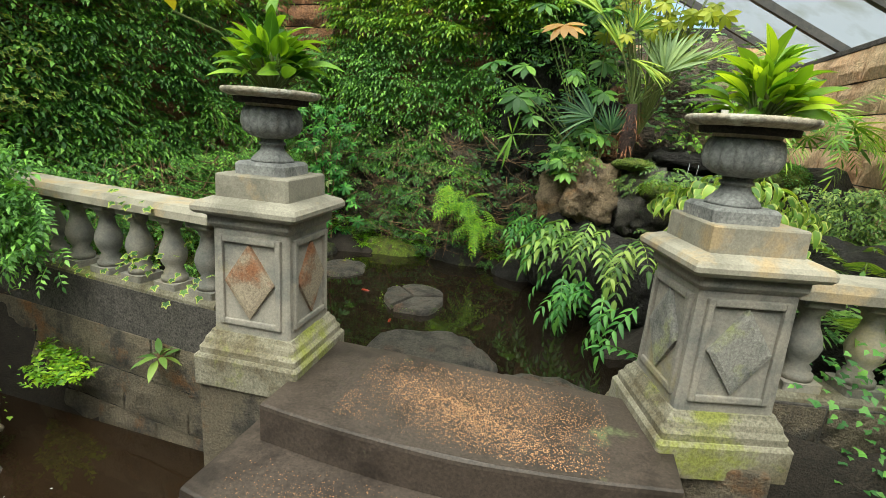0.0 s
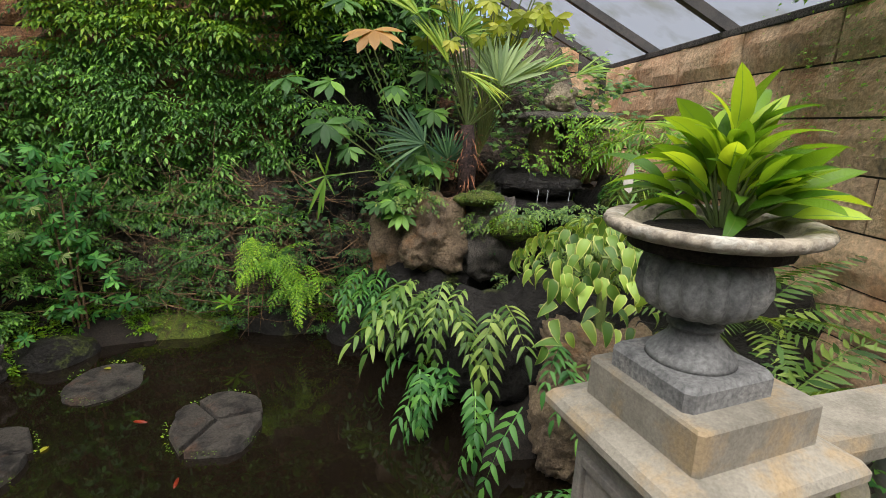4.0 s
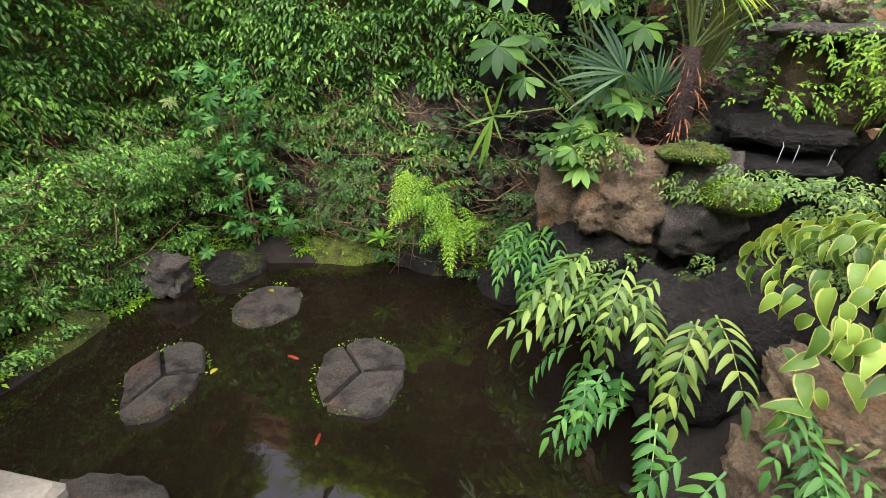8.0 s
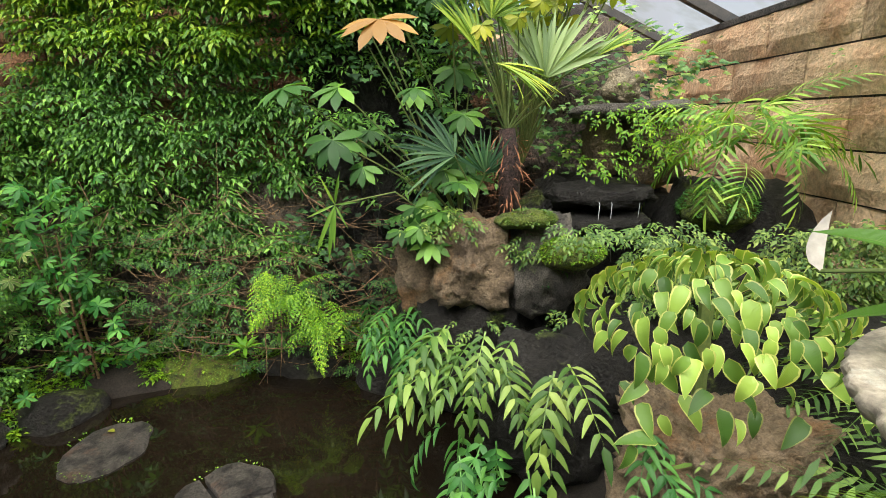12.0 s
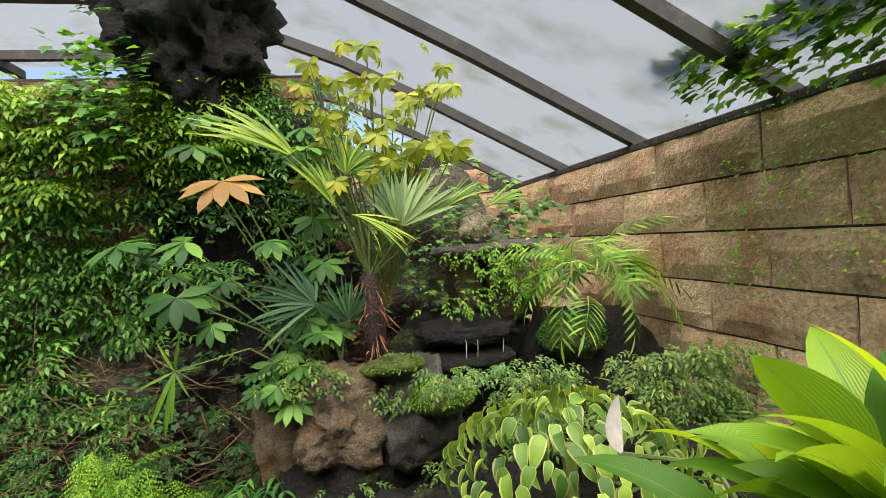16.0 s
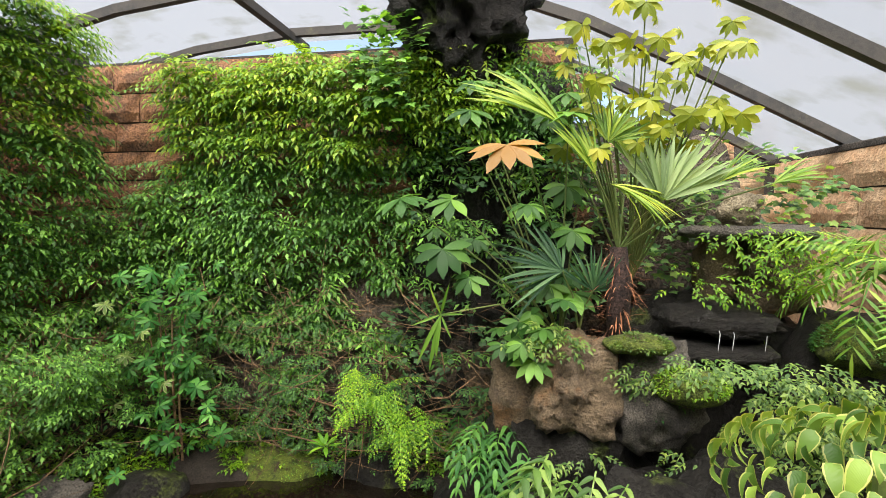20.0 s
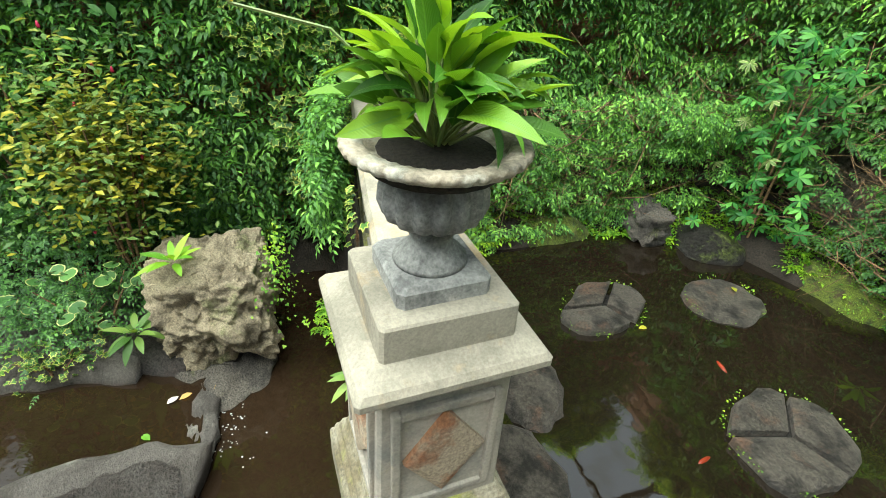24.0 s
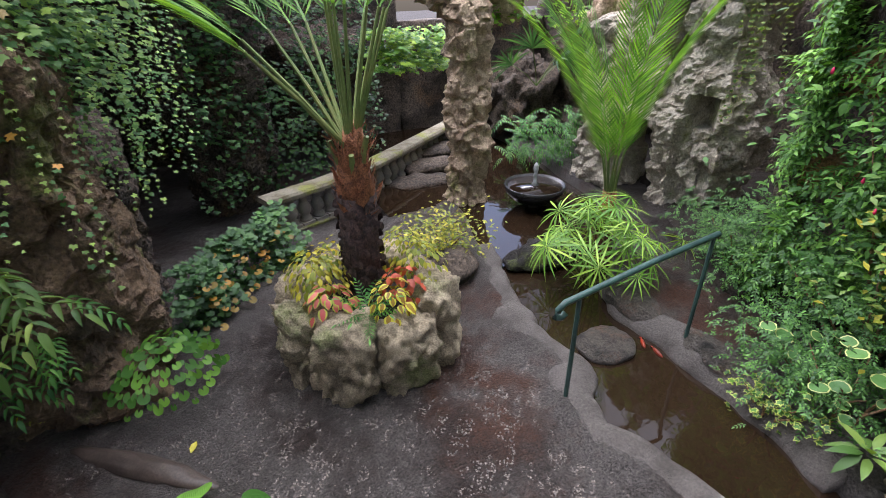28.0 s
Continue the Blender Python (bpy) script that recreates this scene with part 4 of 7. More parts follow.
balustrade([(-1.42, 0.05, 0.16), (-2.0, 0.1, 0.16), (-2.6, 0.16, 0.16), (-3.7, 0.3, 0.16)], 0.27, "low sandstone balustrade with ivy trailing over its coping", 0.12)
balustrade([(1.32, 0.27, 0.16), (2.1, 0.42, 0.16), (2.98, 0.6, 0.16)], 0.27, "low sandstone balustrade running to the block wall", 0.14)
far = balustrade([(-0.26, -5.72, 0), (-0.95, -6.0, 0), (-1.6, -6.35, 0), (-2.2, -6.8, 0), (-3.6, -7.9, 0)], 0.17, "curving stone balustrade beside the far steps", 0.12, top="mossy")
far.location.z, far.scale = -0.70, (1, 1, 0.83)


block_wall("rubble_wall_1", (-1.36, -0.07), (-3.75, 0.18), -0.95, 0.17, 0.56, 0.28, 0.26, (0, -1), "damp rough stone wall below the balustrade over dark water", "rubble", joint=0.012, jut=0.028)
block_wall("rubble_wall_2", (1.30, 0.15), (2.98, 0.48), -0.78, 0.17, 0.56, 0.237, 0.26, (0, -1), "rough stone wall below the balustrade beside the steps", "rubble", joint=0.012, jut=0.028)
for x, y in (PL, PR):
    s = -1 if x < 0 else 1
    bm = bmesh.new()
    box(bm, x - 0.27, x + 0.27, y - 0.27, y + 0.27, -0.9, -0.05, 0.02)
    tagged(part("pier_footing", bm, "rubble"), "rough mossy masonry under the pier", "footing", kind="structure")
bm = bmesh.new()
box(bm, 1.3, 3.0, -3.0, -0.1, -0.9, -0.42)
tagged(part("planting_bed", bm, "soil"), "dark soil bed beside the steps", "ground", kind="structure")

# ---- rocks in and around the pond ----
def stepping_stone(at, size, seed, label, cut=True, rz=0):
    """A flat stone just out of the water, of one or three slabs with mossy joints."""
    t = thing("stepping_stone", label, "stepping stone", at, "pond stepping stones", rz=rz)
    part("footing", rock_mesh((size[0], size[1], 0.16), seed, 3, 0.1, 1.2, flat=0.75), "rock_wet_shaded", t, m=pose(0, 0, -0.13))
    if cut:
        spans = ((8, 118), (124, 228), (236, 356))
        for k, (a0, a1) in enumerate(spans):
            bm = bmesh.new()
            c = Vector((0.02 * math.cos(radians((a0 + a1) / 2)), 0.02 * math.sin(radians((a0 + a1) / 2)), 0))
            ring = [c] + [Vector((size[0] * 0.93 * math.cos(radians(a)), size[1] * 0.93 * math.sin(radians(a)), 0)) * (1 + 0.22 * noise.noise((math.cos(radians(a)) * 1.7, math.sin(radians(a)) * 1.7, seed * 3.1))) for a in np.linspace(a0, a1, 9)]
            hi = [bm.verts.new(v + Vector((0, 0, 0.038 + 0.012 * noise.noise(v * 9 + Vector((seed, 0, 0)))))) for v in ring]
            mid = sum(ring, Vector()) / len(ring)
            lo = [bm.verts.new(v * 1.03 + Vector((0, 0, -0.06))) for v in ring]
            inner = []
            for f in (0.72, 0.4):
                inner.append([bm.verts.new(mid.lerp(v, f) + Vector((0, 0, 0.05 + 0.022 * noise.noise(mid.lerp(v, f) * 14 + Vector((seed, k, 0)))))) for v in ring])
            for ra, rb in ((hi, inner[0]), (inner[0], inner[1])):
                for i in range(len(ring)):
                    j = (i + 1) % len(ring)
                    bm.faces.new((ra[i], ra[j], rb[j], rb[i]))
            bm.faces.new(inner[1]), bm.faces.new(lo[::-1])
            for i in range(len(ring)):
                j = (i + 1) % len(ring)
                bm.faces.new((lo[i], lo[j], hi[j], hi[i]))
            bmesh.ops.recalc_face_normals(bm, faces=bm.faces[:])
            bmesh.ops.bevel(bm, geom=[e for e in bm.edges if e.verts[0].co.z > 0 and e.verts[1].co.z > 0], offset=0.004, segments=1, affect="EDGES")
            part("slab", bm, "slab", t)
    fr = []
    for _ in range(170):
        a = rng.uniform(0, 2 * math.pi)
        if noise.noise((math.cos(a) * 1.5, math.sin(a) * 1.5, seed)) < -0.1:
            continue
        r = rng.uniform(0.93, 1.02)
        fr.append(aim((size[0] * r * math.cos(a), size[1] * r * math.sin(a), rng.uniform(-0.03, 0.04)), (math.cos(a), math.sin(a), 0.6), s=rng.uniform(0.008, 0.02)))
    tagged(scatter("moss", [lozenge(1, 0.7)], fr, "maiden", t), kind="stuff")
    return t


stepping_stone((-0.97, 2.04, -0.385), (0.31, 0.36), 1, "flat stepping stone of three dark slabs with mossy joints", rz=18)
stepping_stone((-2.17, 1.68, -0.385), (0.25, 0.36), 2, "flat stepping stone of grey slabs near the bank", rz=23)
stepping_stone((-2.03, 2.62, -0.385), (0.27, 0.31), 3, "single dark flat stepping stone with yellow leaves on it", False, 20)
rock("flat_stone", (-2.03, 2.62, -0.42), (0.27, 0.31, 0.11), 26, "slab", "dark flat stone cap of a stepping stone", "stepping stone", flat=0.5, amount=0.1, sub=3)
rock("edge_rock", (-0.38, 0.60, -0.28), (0.44, 0.42, 0.22), 21, "slab", "flat brown stone slab at the landing's water edge", flat=0.6, amount=0.12)
rock("edge_rock", (-1.75, 0.80, -0.45), (0.42, 0.24, 0.17), 22, "slab", "dark wet flat stone in the water beside the pier", flat=0.7, amount=0.15)
rock("edge_rock", (-1.15, 0.55, -0.47), (0.36, 0.22, 0.2), 23, "slab", "dark wet stone along the water's edge", flat=0.6, amount=0.15)
rock("edge_rock", (0.38, 0.42, -0.28), (0.38, 0.26, 0.2), 24, "slab", "dark stone under the landing's edge", flat=0.6, amount=0.15)
rock("bank_rock", (-3.02, 2.65, -0.26), (0.24, 0.18, 0.20), 25, "rock_grey", "pale craggy stone on the ivy bank", amount=0.32, cracks=0.9, square=0.4)
for k, (x, y, sx, sy) in enumerate(((-1.9, 3.62, .45, .22), (-2.7, 3.1, .3, .3), (-0.9, 3.65, .45, .2), (-3.2, 1.8, .2, .42), (-0.1, 3.45, .4, .3))):
    rock("mossy_bank_stone", (x, y, -0.42), (sx, sy, 0.2), 40 + k, "moss" if k in (0, 3) else "rock_wet_shaded", "low mossy stone along the pond's bank", "rock", sub=3, amount=0.2)

# waterfall
rock("boulder", (0.50, 2.95, 0.72), (0.29, 0.26, 0.33), 31, "rock", "rounded tan boulder beside the waterfall", amount=0.26, square=0.5, scale=1.5, cracks=0.8, sub=5)
rock("boulder", (0.14, 3.05, 0.62), (0.16, 0.2, 0.30), 32, "rock", "narrow brown boulder wedged beside a larger one", amount=0.2, square=0.4)
rock("boulder", (0.98, 2.95, 0.66), (0.30, 0.26, 0.36), 33, "rock_grey", "dark mossy boulder under the palm", amount=0.25, cracks=1)
rock("boulder", (1.50, 1.64, 0.08), (0.42, 0.32, 0.36), 34, "rock", "layered tan boulder with a cleft below the hosta", amount=0.26, square=0.6, cracks=0.8, scale=1.7, sub=6)
rock("boulder", (1.28, 1.56, -0.22), (0.27, 0.24, 0.26), 35, "rock", "orange-brown boulder at the water's edge", amount=0.24, square=0.5, cracks=0.8, scale=1.6, sub=5)
rock("boulder", (1.72, 1.0, -0.42), (0.36, 0.28, 0.22), 36, "rock_wet_shaded", "dark wet rock in the water behind the pier", amount=0.25, cracks=0.6)
rock("boulder", (0.86, 0.72, -0.42), (0.18, 0.2, 0.24), 37, "rock_pale", "pale mossy rock at the foot of the pier", amount=0.2)
# banks and rocks under the ferns blackened: the shade there is in the colour
rock("wet_boulder", (0.45, 3.2, 0.05), (0.6, 0.45, 0.55), 51, "rock_wet_shaded", "dark wet rock face below the boulders", "rock", amount=0.25)
rock("wet_boulder", (0.95, 2.45, -0.1), (0.45, 0.5, 0.45), 52, "rock_wet_shaded", "black wet rock under the ferns", "rock", amount=0.28, cracks=0.6)
rock("wet_boulder", (1.55, 3.75, 0.35), (0.75, 0.5, 0.9), 53, "rock_wet_shaded", "black wet rock behind the falling water", "rock", amount=0.22, square=0.5)
rock("wet_boulder", (2.35, 3.3, 0.4), (0.6, 0.6, 0.75), 54, "rock_wet_shaded", "dark rock bank below the block wall", "rock", amount=0.25)
rock("wet_boulder", (2.25, 2.0, 0.05), (0.7, 0.8, 0.6), 55, "rock_wet_shaded", "dark planted rock bank behind the balustrade", "rock", amount=0.25)
rock("wet_boulder", (1.4, 2.5, 0.1), (0.5, 0.4, 0.42), 56, "rock_wet_shaded", "wet rock basin below the fall", "rock", amount=0.25)
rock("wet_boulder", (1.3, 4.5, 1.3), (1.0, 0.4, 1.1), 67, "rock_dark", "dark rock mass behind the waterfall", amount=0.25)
rock("shelf_rock", (1.45, 3.25, 1.08), (0.40, 0.28, 0.07), 57, "rock_wet_shaded", "wet stone shelf with water running over it", sub=4, amount=0.3, square=0.5)
rock("shelf_rock", (1.4, 3.1, 0.92), (0.36, 0.25, 0.05), 58, "rock_wet_shaded", "lower wet stone shelf of the waterfall", sub=3, amount=0.15, square=0.5)
rock("pillar_rock", (1.92, 3.62, 1.32), (0.26, 0.24, 0.3), 59, "rock", "upright brown rock under the top slab", amount=0.2, square=0.5)
rock("pillar_rock", (1.56, 3.62, 1.36), (0.13, 0.16, 0.27), 60, "rock", "narrow upright brown rock under the top slab", amount=0.2, square=0.5)
rock("top_slab", (1.72, 3.55, 1.64), (0.46, 0.3, 0.05), 61, "rock_grey", "thin grey stone slab bridging the waterfall", sub=3, amount=0.12, square=0.5)
rock("stone_ornament", (1.66, 3.5, 1.79), (0.14, 0.11, 0.14), 62, "rock_pale", "weathered pale stone ornament on the top slab", "ornament", amount=0.3, cracks=1)
rock("moss_cushion", (1.12, 2.72, 0.80), (0.2, 0.16, 0.1), 63, "moss", "bright green moss cushion on the boulders", "moss", sub=4, amount=0.12)
rock("moss_cushion", (0.85, 2.78, 1.02), (0.2, 0.14, 0.05), 64, "moss", "green moss on top of the boulder", "moss", sub=3, amount=0.2)
rock("moss_cushion", (2.15, 3.0, 0.98), (0.24, 0.2, 0.16), 65, "moss", "dark moss bank under the bamboo palm", "moss", sub=4, amount=0.2)
# near-black colour stands in for the silhouette against the bright roof
rock("hanging_rock", (-0.3, 3.78, 3.55), (0.60, 0.42, 0.85), 66, "rock_wet_shaded", "craggy rock column under the roof, blackened to a silhouette", amount=0.28, scale=2.2, cracks=1, sub=5)
# near-black rock added in place of the shade on the wall behind the fatsia
rock("dark_rock", (-0.15, 4.0, 1.5), (0.75, 0.22, 1.7), 68, "rock_wet_shaded", "near-black rock behind the fatsia, standing in for shade", amount=0.25, square=0.6, cracks=1, sub=5)
rock("earth_bank", (-1.7, 4.0, 0.25), (2.3, 0.16, 1.15), 69, "rock_dark", "brown rooty earth bank behind the climbers", "bank", amount=0.06, square=0.85, cracks=0.6, sub=5)
for k, (x, h) in enumerate(((1.36, 0.36), (1.44, 0.4), (1.62, 0.34))):
    t = thing("waterfall", "thin white thread of falling water over wet rock", "water", group="threads of water")
    part("stream", tube([(x, 3.02, 1.10 - 0.01 * k), (x + 0.006, 2.97, 1.05), (x - 0.004, 2.965, 0.95), (x + 0.004, 2.96, 1.06 - h)], [0.002, 0.003, 0.002, 0.0015], 6), "foam", t, smooth=True)

# ---- foliage on the walls ----
jas_leaf = lozenge(0.054, 0.022, 0.12, 0.22)
YOUNG_LIT_TOP = 2.2
JAS = [pinnate(0.12, 3, jas_leaf, 0.5, 60, 0.5), pinnate(0.10, 2, jas_leaf, 0.6, 58, 0.4), pinnate(0.14, 4, jas_leaf, 0.5, 62, 0.6)]
IVY = [lobed(0.055, 3, 120, 0.55), lobed(0.05, 5, 140, 0.62)]
IVY_SMALL = [lobed(0.026, 3, 120, 0.55), lobed(0.032, 5, 140, 0.62)]
SMALL = [lozenge(0.026, 0.016), lobed(0.022, 3, 120, 0.6)]
SPRIG = [pinnate(0.075, 3, lozenge(0.03, 0.014), 0.5, 50), pinnate(0.06, 2, lozenge(0.034, 0.016), 0.6, 50)]


def gap_north(p):
    half = min(0.42, 0.05 + 0.5 * (p.z - 1.6))
    if p.z > 1.65 and abs(p.x + 3.32) < half + 0.10 * noise.noise((p.x * 4, 0, p.z * 3)):
        return False
    top = 3.0 + 0.2 * noise.noise((p.x * 2.1, 3, 0))
    if p.z < 2.3 and p.x > -0.75 + 0.35 * noise.noise(p * 1.9) and rng.random() < 0.8:
        return False
    return p.z < top and not (p.z < 1.5 and rng.random() < 0.93 - 0.42 * max(p.z, 0) + 0.5 * noise.noise(p * 1.7))


def foliage(name, label, frames, protos, material, category="climber"):
    ob = scatter(name, protos, frames, material)
    return tagged(ob, label, category, kind="stuff")


foliage("jasmine", "dense green climbing jasmine over the wall behind the pond", curtain(14000, (-3.6, 3.95), (0.6, 3.95), -0.1, 3.4, (0, -1), 0.15, (0.8, 1.35), 0.16, 0.32, gap_north), JAS, "jasmine")
foliage("jasmine", "young yellow-green jasmine shoots along the top of the wall, coloured as lit from above", curtain(3600, (-2.75, 3.85), (0.0, 3.85), YOUNG_LIT_TOP, 3.35, (0, -1), 0.16, (0.8, 1.4), 0.18, 0.3, lambda p: gap_north(p) and rng.random() < (p.z - 1.9)), JAS, "jasmine_young_lit")
foliage("jasmine", "young yellow-green jasmine shoots at the top of the corner, coloured as lit from above", curtain(1600, (-3.75, 1.2), (-3.65, 3.5), YOUNG_LIT_TOP, 3.4, (1, -0.1), 0.16, (0.8, 1.4), 0.18, 0.3, lambda p: rng.random() < (p.z - 1.9)), JAS, "jasmine_young_lit")
foliage("jasmine", "dense climbing jasmine on the corner beside the pond", curtain(7000, (-3.85, 1.0), (-3.72, 3.6), -0.2, 3.4, (1, -0.1), 0.15, (0.8, 1.35), 0.16, 0.35), JAS, "jasmine")
foliage("jasmine", "dense climbing jasmine behind the balustrade", curtain(10500, (-3.85, -2.35), (-3.85, 1.2), -0.35, 3.4, (1, 0), 0.15, (0.8, 1.35), 0.18, 0.35), JAS, "jasmine")
foliage("jasmine", "climbing jasmine hanging beside the rock column", curtain(1700, (-4.2, -2.62), (-3.6, -2.42), -0.4, 3.4, (0.4, -1), 0.16, (0.8, 1.4), 0.15, 0.7), JAS, "jasmine")
foliage("low_creeper", "small-leaved creeper over the pond's banks", curtain(1500, (-3.3, 3.8), (0.3, 3.7), -0.4, 0.9, (0, -1), 0.15, (0.7, 1.2), 0.15, 0.5, lambda p: noise.noise(p * 2.3) > 0.0), SPRIG, "bank_leaf", "creeper")
foliage("low_creeper", "small-leaved creeper over the bank beside the pond", curtain(2600, (-3.45, 0.3), (-3.25, 3.6), -0.4, 0.8, (1, 0), 0.2, (0.8, 1.5), 0.15, 0.5), SPRIG, "jasmine", "creeper")
# sparse dark leaves added to keep this shaded stretch dark
foliage("dark_ivy", "sparse dark ivy over the rock face behind the fatsia", curtain(1500, (-0.9, 3.75), (0.5, 3.7), 0.1, 2.6, (0, -1), 0.12, (0.5, 0.9), 0.12, 0.6, lambda p: noise.noise(p * 2.1) > -0.1), IVY, "ivy_dark", "ivy")
foliage("variegated_ivy", "cream-edged variegated ivy spilling over the balustrade", curtain(420, (-1.5, -0.02), (-3.7, 0.2), 0.2, 0.78, (0, -1), 0.06, (0.4, 0.75), 0.05, 0.8, lambda p: noise.noise(p * 2) > -0.05), IVY, "ivy_var", "ivy")
foliage("variegated_ivy", "yellow-green ivy on the wall behind the pier", curtain(1700, (-3.68, -0.6), (-3.68, 1.4), 0.0, 3.0, (1, 0), 0.15, (0.6, 1.0), 0.15, 0.8, lambda p: noise.noise(p * 1.1) > 0.1), IVY, "ivy_var", "ivy")
foliage("jasmine", "jasmine growing over the end of the balustrade", curtain(1300, (-2.35, 0.0), (-3.75, 0.2), 0.0, 0.95, (0.1, -1), 0.12, (0.7, 1.1), 0.12, 0.7, lambda p: p.x < -2.6 + 0.3 * noise.noise(p * 3) and p.z > 0.36 + 0.2 * noise.noise(p * 2.2)), JAS, "jasmine")
twigs = []
for k in range(820):
    side = k % 2
    p = Vector((rng.uniform(-3.2, 0.2), rng.uniform(3.42, 3.62), rng.uniform(-0.3, 1.2))) if side else Vector((-3.35 + 0.25 * rng.random(), rng.uniform(0.8, 3.4), rng.uniform(-0.2, 0.8)))
    d = Vector((rng.normal(0, 1), rng.normal(0, 0.35), rng.normal(-0.1, 0.6))) if side else Vector((rng.normal(0, .35), rng.normal(0, 1), rng.normal(0, 0.6)))
    twigs.append((p, p + d * 0.2 + Vector((0, 0, -0.06)), p + d * rng.uniform(0.3, 0.6)))
bm = bmesh.new()
for tw in twigs:
    b2 = tube(tw, [0.006, 0.005, 0.002] if len(bm.verts) % 7 == 0 else [0.0026, 0.002, 0.0012], 4)
    me = mesh_of(b2, "t")
    bm.from_mesh(me)
    bpy.data.meshes.remove(me)
tagged(part("dry_twigs", bm, "twig", smooth=True), "tangle of dry brown twigs over the banks", "twigs", kind="stuff")

shore = []
for _ in range(7600):
    a = radians(rng.uniform(35, 240))
    q = rng.uniform(0.98, 1.25)
    x, y = -1.15 + 2.05 * q * math.cos(a), 1.75 + 1.95 * q * math.sin(a)
    if noise.noise((x * 2.3, y * 2.3, 7)) < -0.22:
        continue
    z = float(ground_height(np.array(x), np.array(y)))
    shore.append(aim((x, y, max(z, -0.4)), (-math.cos(a) * 0.5 + rng.normal(0, .6), -math.sin(a) * 0.5 + rng.normal(0, .6), rng.uniform(0.2, 1.0)), (0, 0, 1), rng.uniform(0.8, 1.7)))
foliage("shore_plants", "small green plants and moss along the pond's edge", shore, SPRIG + SMALL, "maiden", "creeper")

def strands(n, a, b, z0, z1, out, spread=0.25):
    """Hanging ivy strings: leaves along drooping lines."""
    got = []
    for _ in range(n):
        u = rng.random()
        x, y = a[0] + (b[0] - a[0]) * u, a[1] + (b[1] - a[1]) * u
        L = rng.uniform(0.4, 1.0) * (z1 - z0)
        sx, sy = rng.normal(0, .12), rng.normal(0, .12)
        o = rng.uniform(0, spread)
        for s in np.arange(0, L, 0.042):
            k = s / max(L, 0.1)
            got.append(aim((x + out[0] * o + sx * k * k + rng.normal(0, .012), y + out[1] * o + sy * k * k + rng.normal(0, .012), z1 - s), (out[0] + rng.normal(0, .8), out[1] + rng.normal(0, .8), -0.7), (out[0] * 0.6, out[1] * 0.6, 1), rng.uniform(0.5, 1.05)))
    return got


# ---- plants as things of leaves ----
def clump(name, label, category, at, protos, frames, material, group="", lone="leaf", stem=None, cap=300):
    """A plant whose leaves are parts of their own."""
    t = thing(name, label, category, at, group)
    meshes = []
    for p in protos:
        me = np_mesh(lone, p)
        me.materials.append(M[material])
        meshes.append(me)
    for k, m in enumerate(frames[:cap]):
        o = new(lone, meshes[k % len(meshes)])
        o.parent, o.matrix_basis = t, m
    return t


def rosette(n, r0, lift=(20, 75), size=(0.8, 1.2), z=0.0, spread=360, face=0):
    """Leaves rising round a crown: steep inside, lower outside."""
    got = []
    for k in range(n):
        a = radians(face + (k * 137.5) % spread - (spread / 2 if spread < 360 else 0))
        t = ((k + 0.5) / n) ** 0.7
        e = radians(lift[1] + (lift[0] - lift[1]) * t + rng.uniform(-9, 9))
        p = (r0 * t * math.cos(a), r0 * t * math.sin(a), z + 0.02 * rng.random())
        got.append(aim(p, (math.cos(a) * math.cos(e), math.sin(a) * math.cos(e), math.sin(e)), (-math.cos(a) * math.sin(e), -math.sin(a) * math.sin(e), math.cos(e) + 0.01), rng.uniform(*size)))
    return got


def stalked(n, r, h, tilt=30, size=(0.8, 1.2), spread=360, face=0):
    """Leaves held flat on stalks over a dome."""
    got = []
    for k in range(n):
        a = radians(face + (k * 137.5) % spread - (spread / 2 if spread < 360 else 0))
        t = math.sqrt((k + 0.5) / n)
        e = radians(-tilt * t + rng.uniform(-15, 15))
        got.append(aim((r * t * math.cos(a), r * t * math.sin(a), h * (1 - 0.6 * t * t) + rng.uniform(-.04, .04)), (math.cos(a) * math.cos(e), math.sin(a) * math.cos(e), math.sin(e)), (0, 0, 1), rng.uniform(*size)))
    return got


LILY = [blade(0.24, 0.078, 7, 0.5, 0.4, 0.42), blade(0.28, 0.068, 7, 0.95, 0.45, 0.42), blade(0.19, 0.082, 7, 0.35, 0.35, 0.45), blade(0.22, 0.072, 7, 1.2, 0.4, 0.45)]


def lily_frames(n, r, h):
    got = []
    for k in range(n):
        a = radians(k * 137.5)
        t = ((k + 0.5) / n) ** 0.6
        e = radians(80 - 58 * t + rng.uniform(-16, 16))
        q = 0.35 + 0.65 * rng.random()
        p = (r * t * q * math.cos(a), r * t * q * math.sin(a), 0.02 + h * (1 - t) * rng.random() + 0.10 * rng.random())
        got.append(aim(p, (math.cos(a) * math.cos(e), math.sin(a) * math.cos(e), math.sin(e)), (-math.cos(a) * math.sin(e) + rng.normal(0, .3), -math.sin(a) * math.sin(e) + rng.normal(0, .3), math.cos(e) + 0.01), rng.uniform(0.75, 1.2)))
    return got


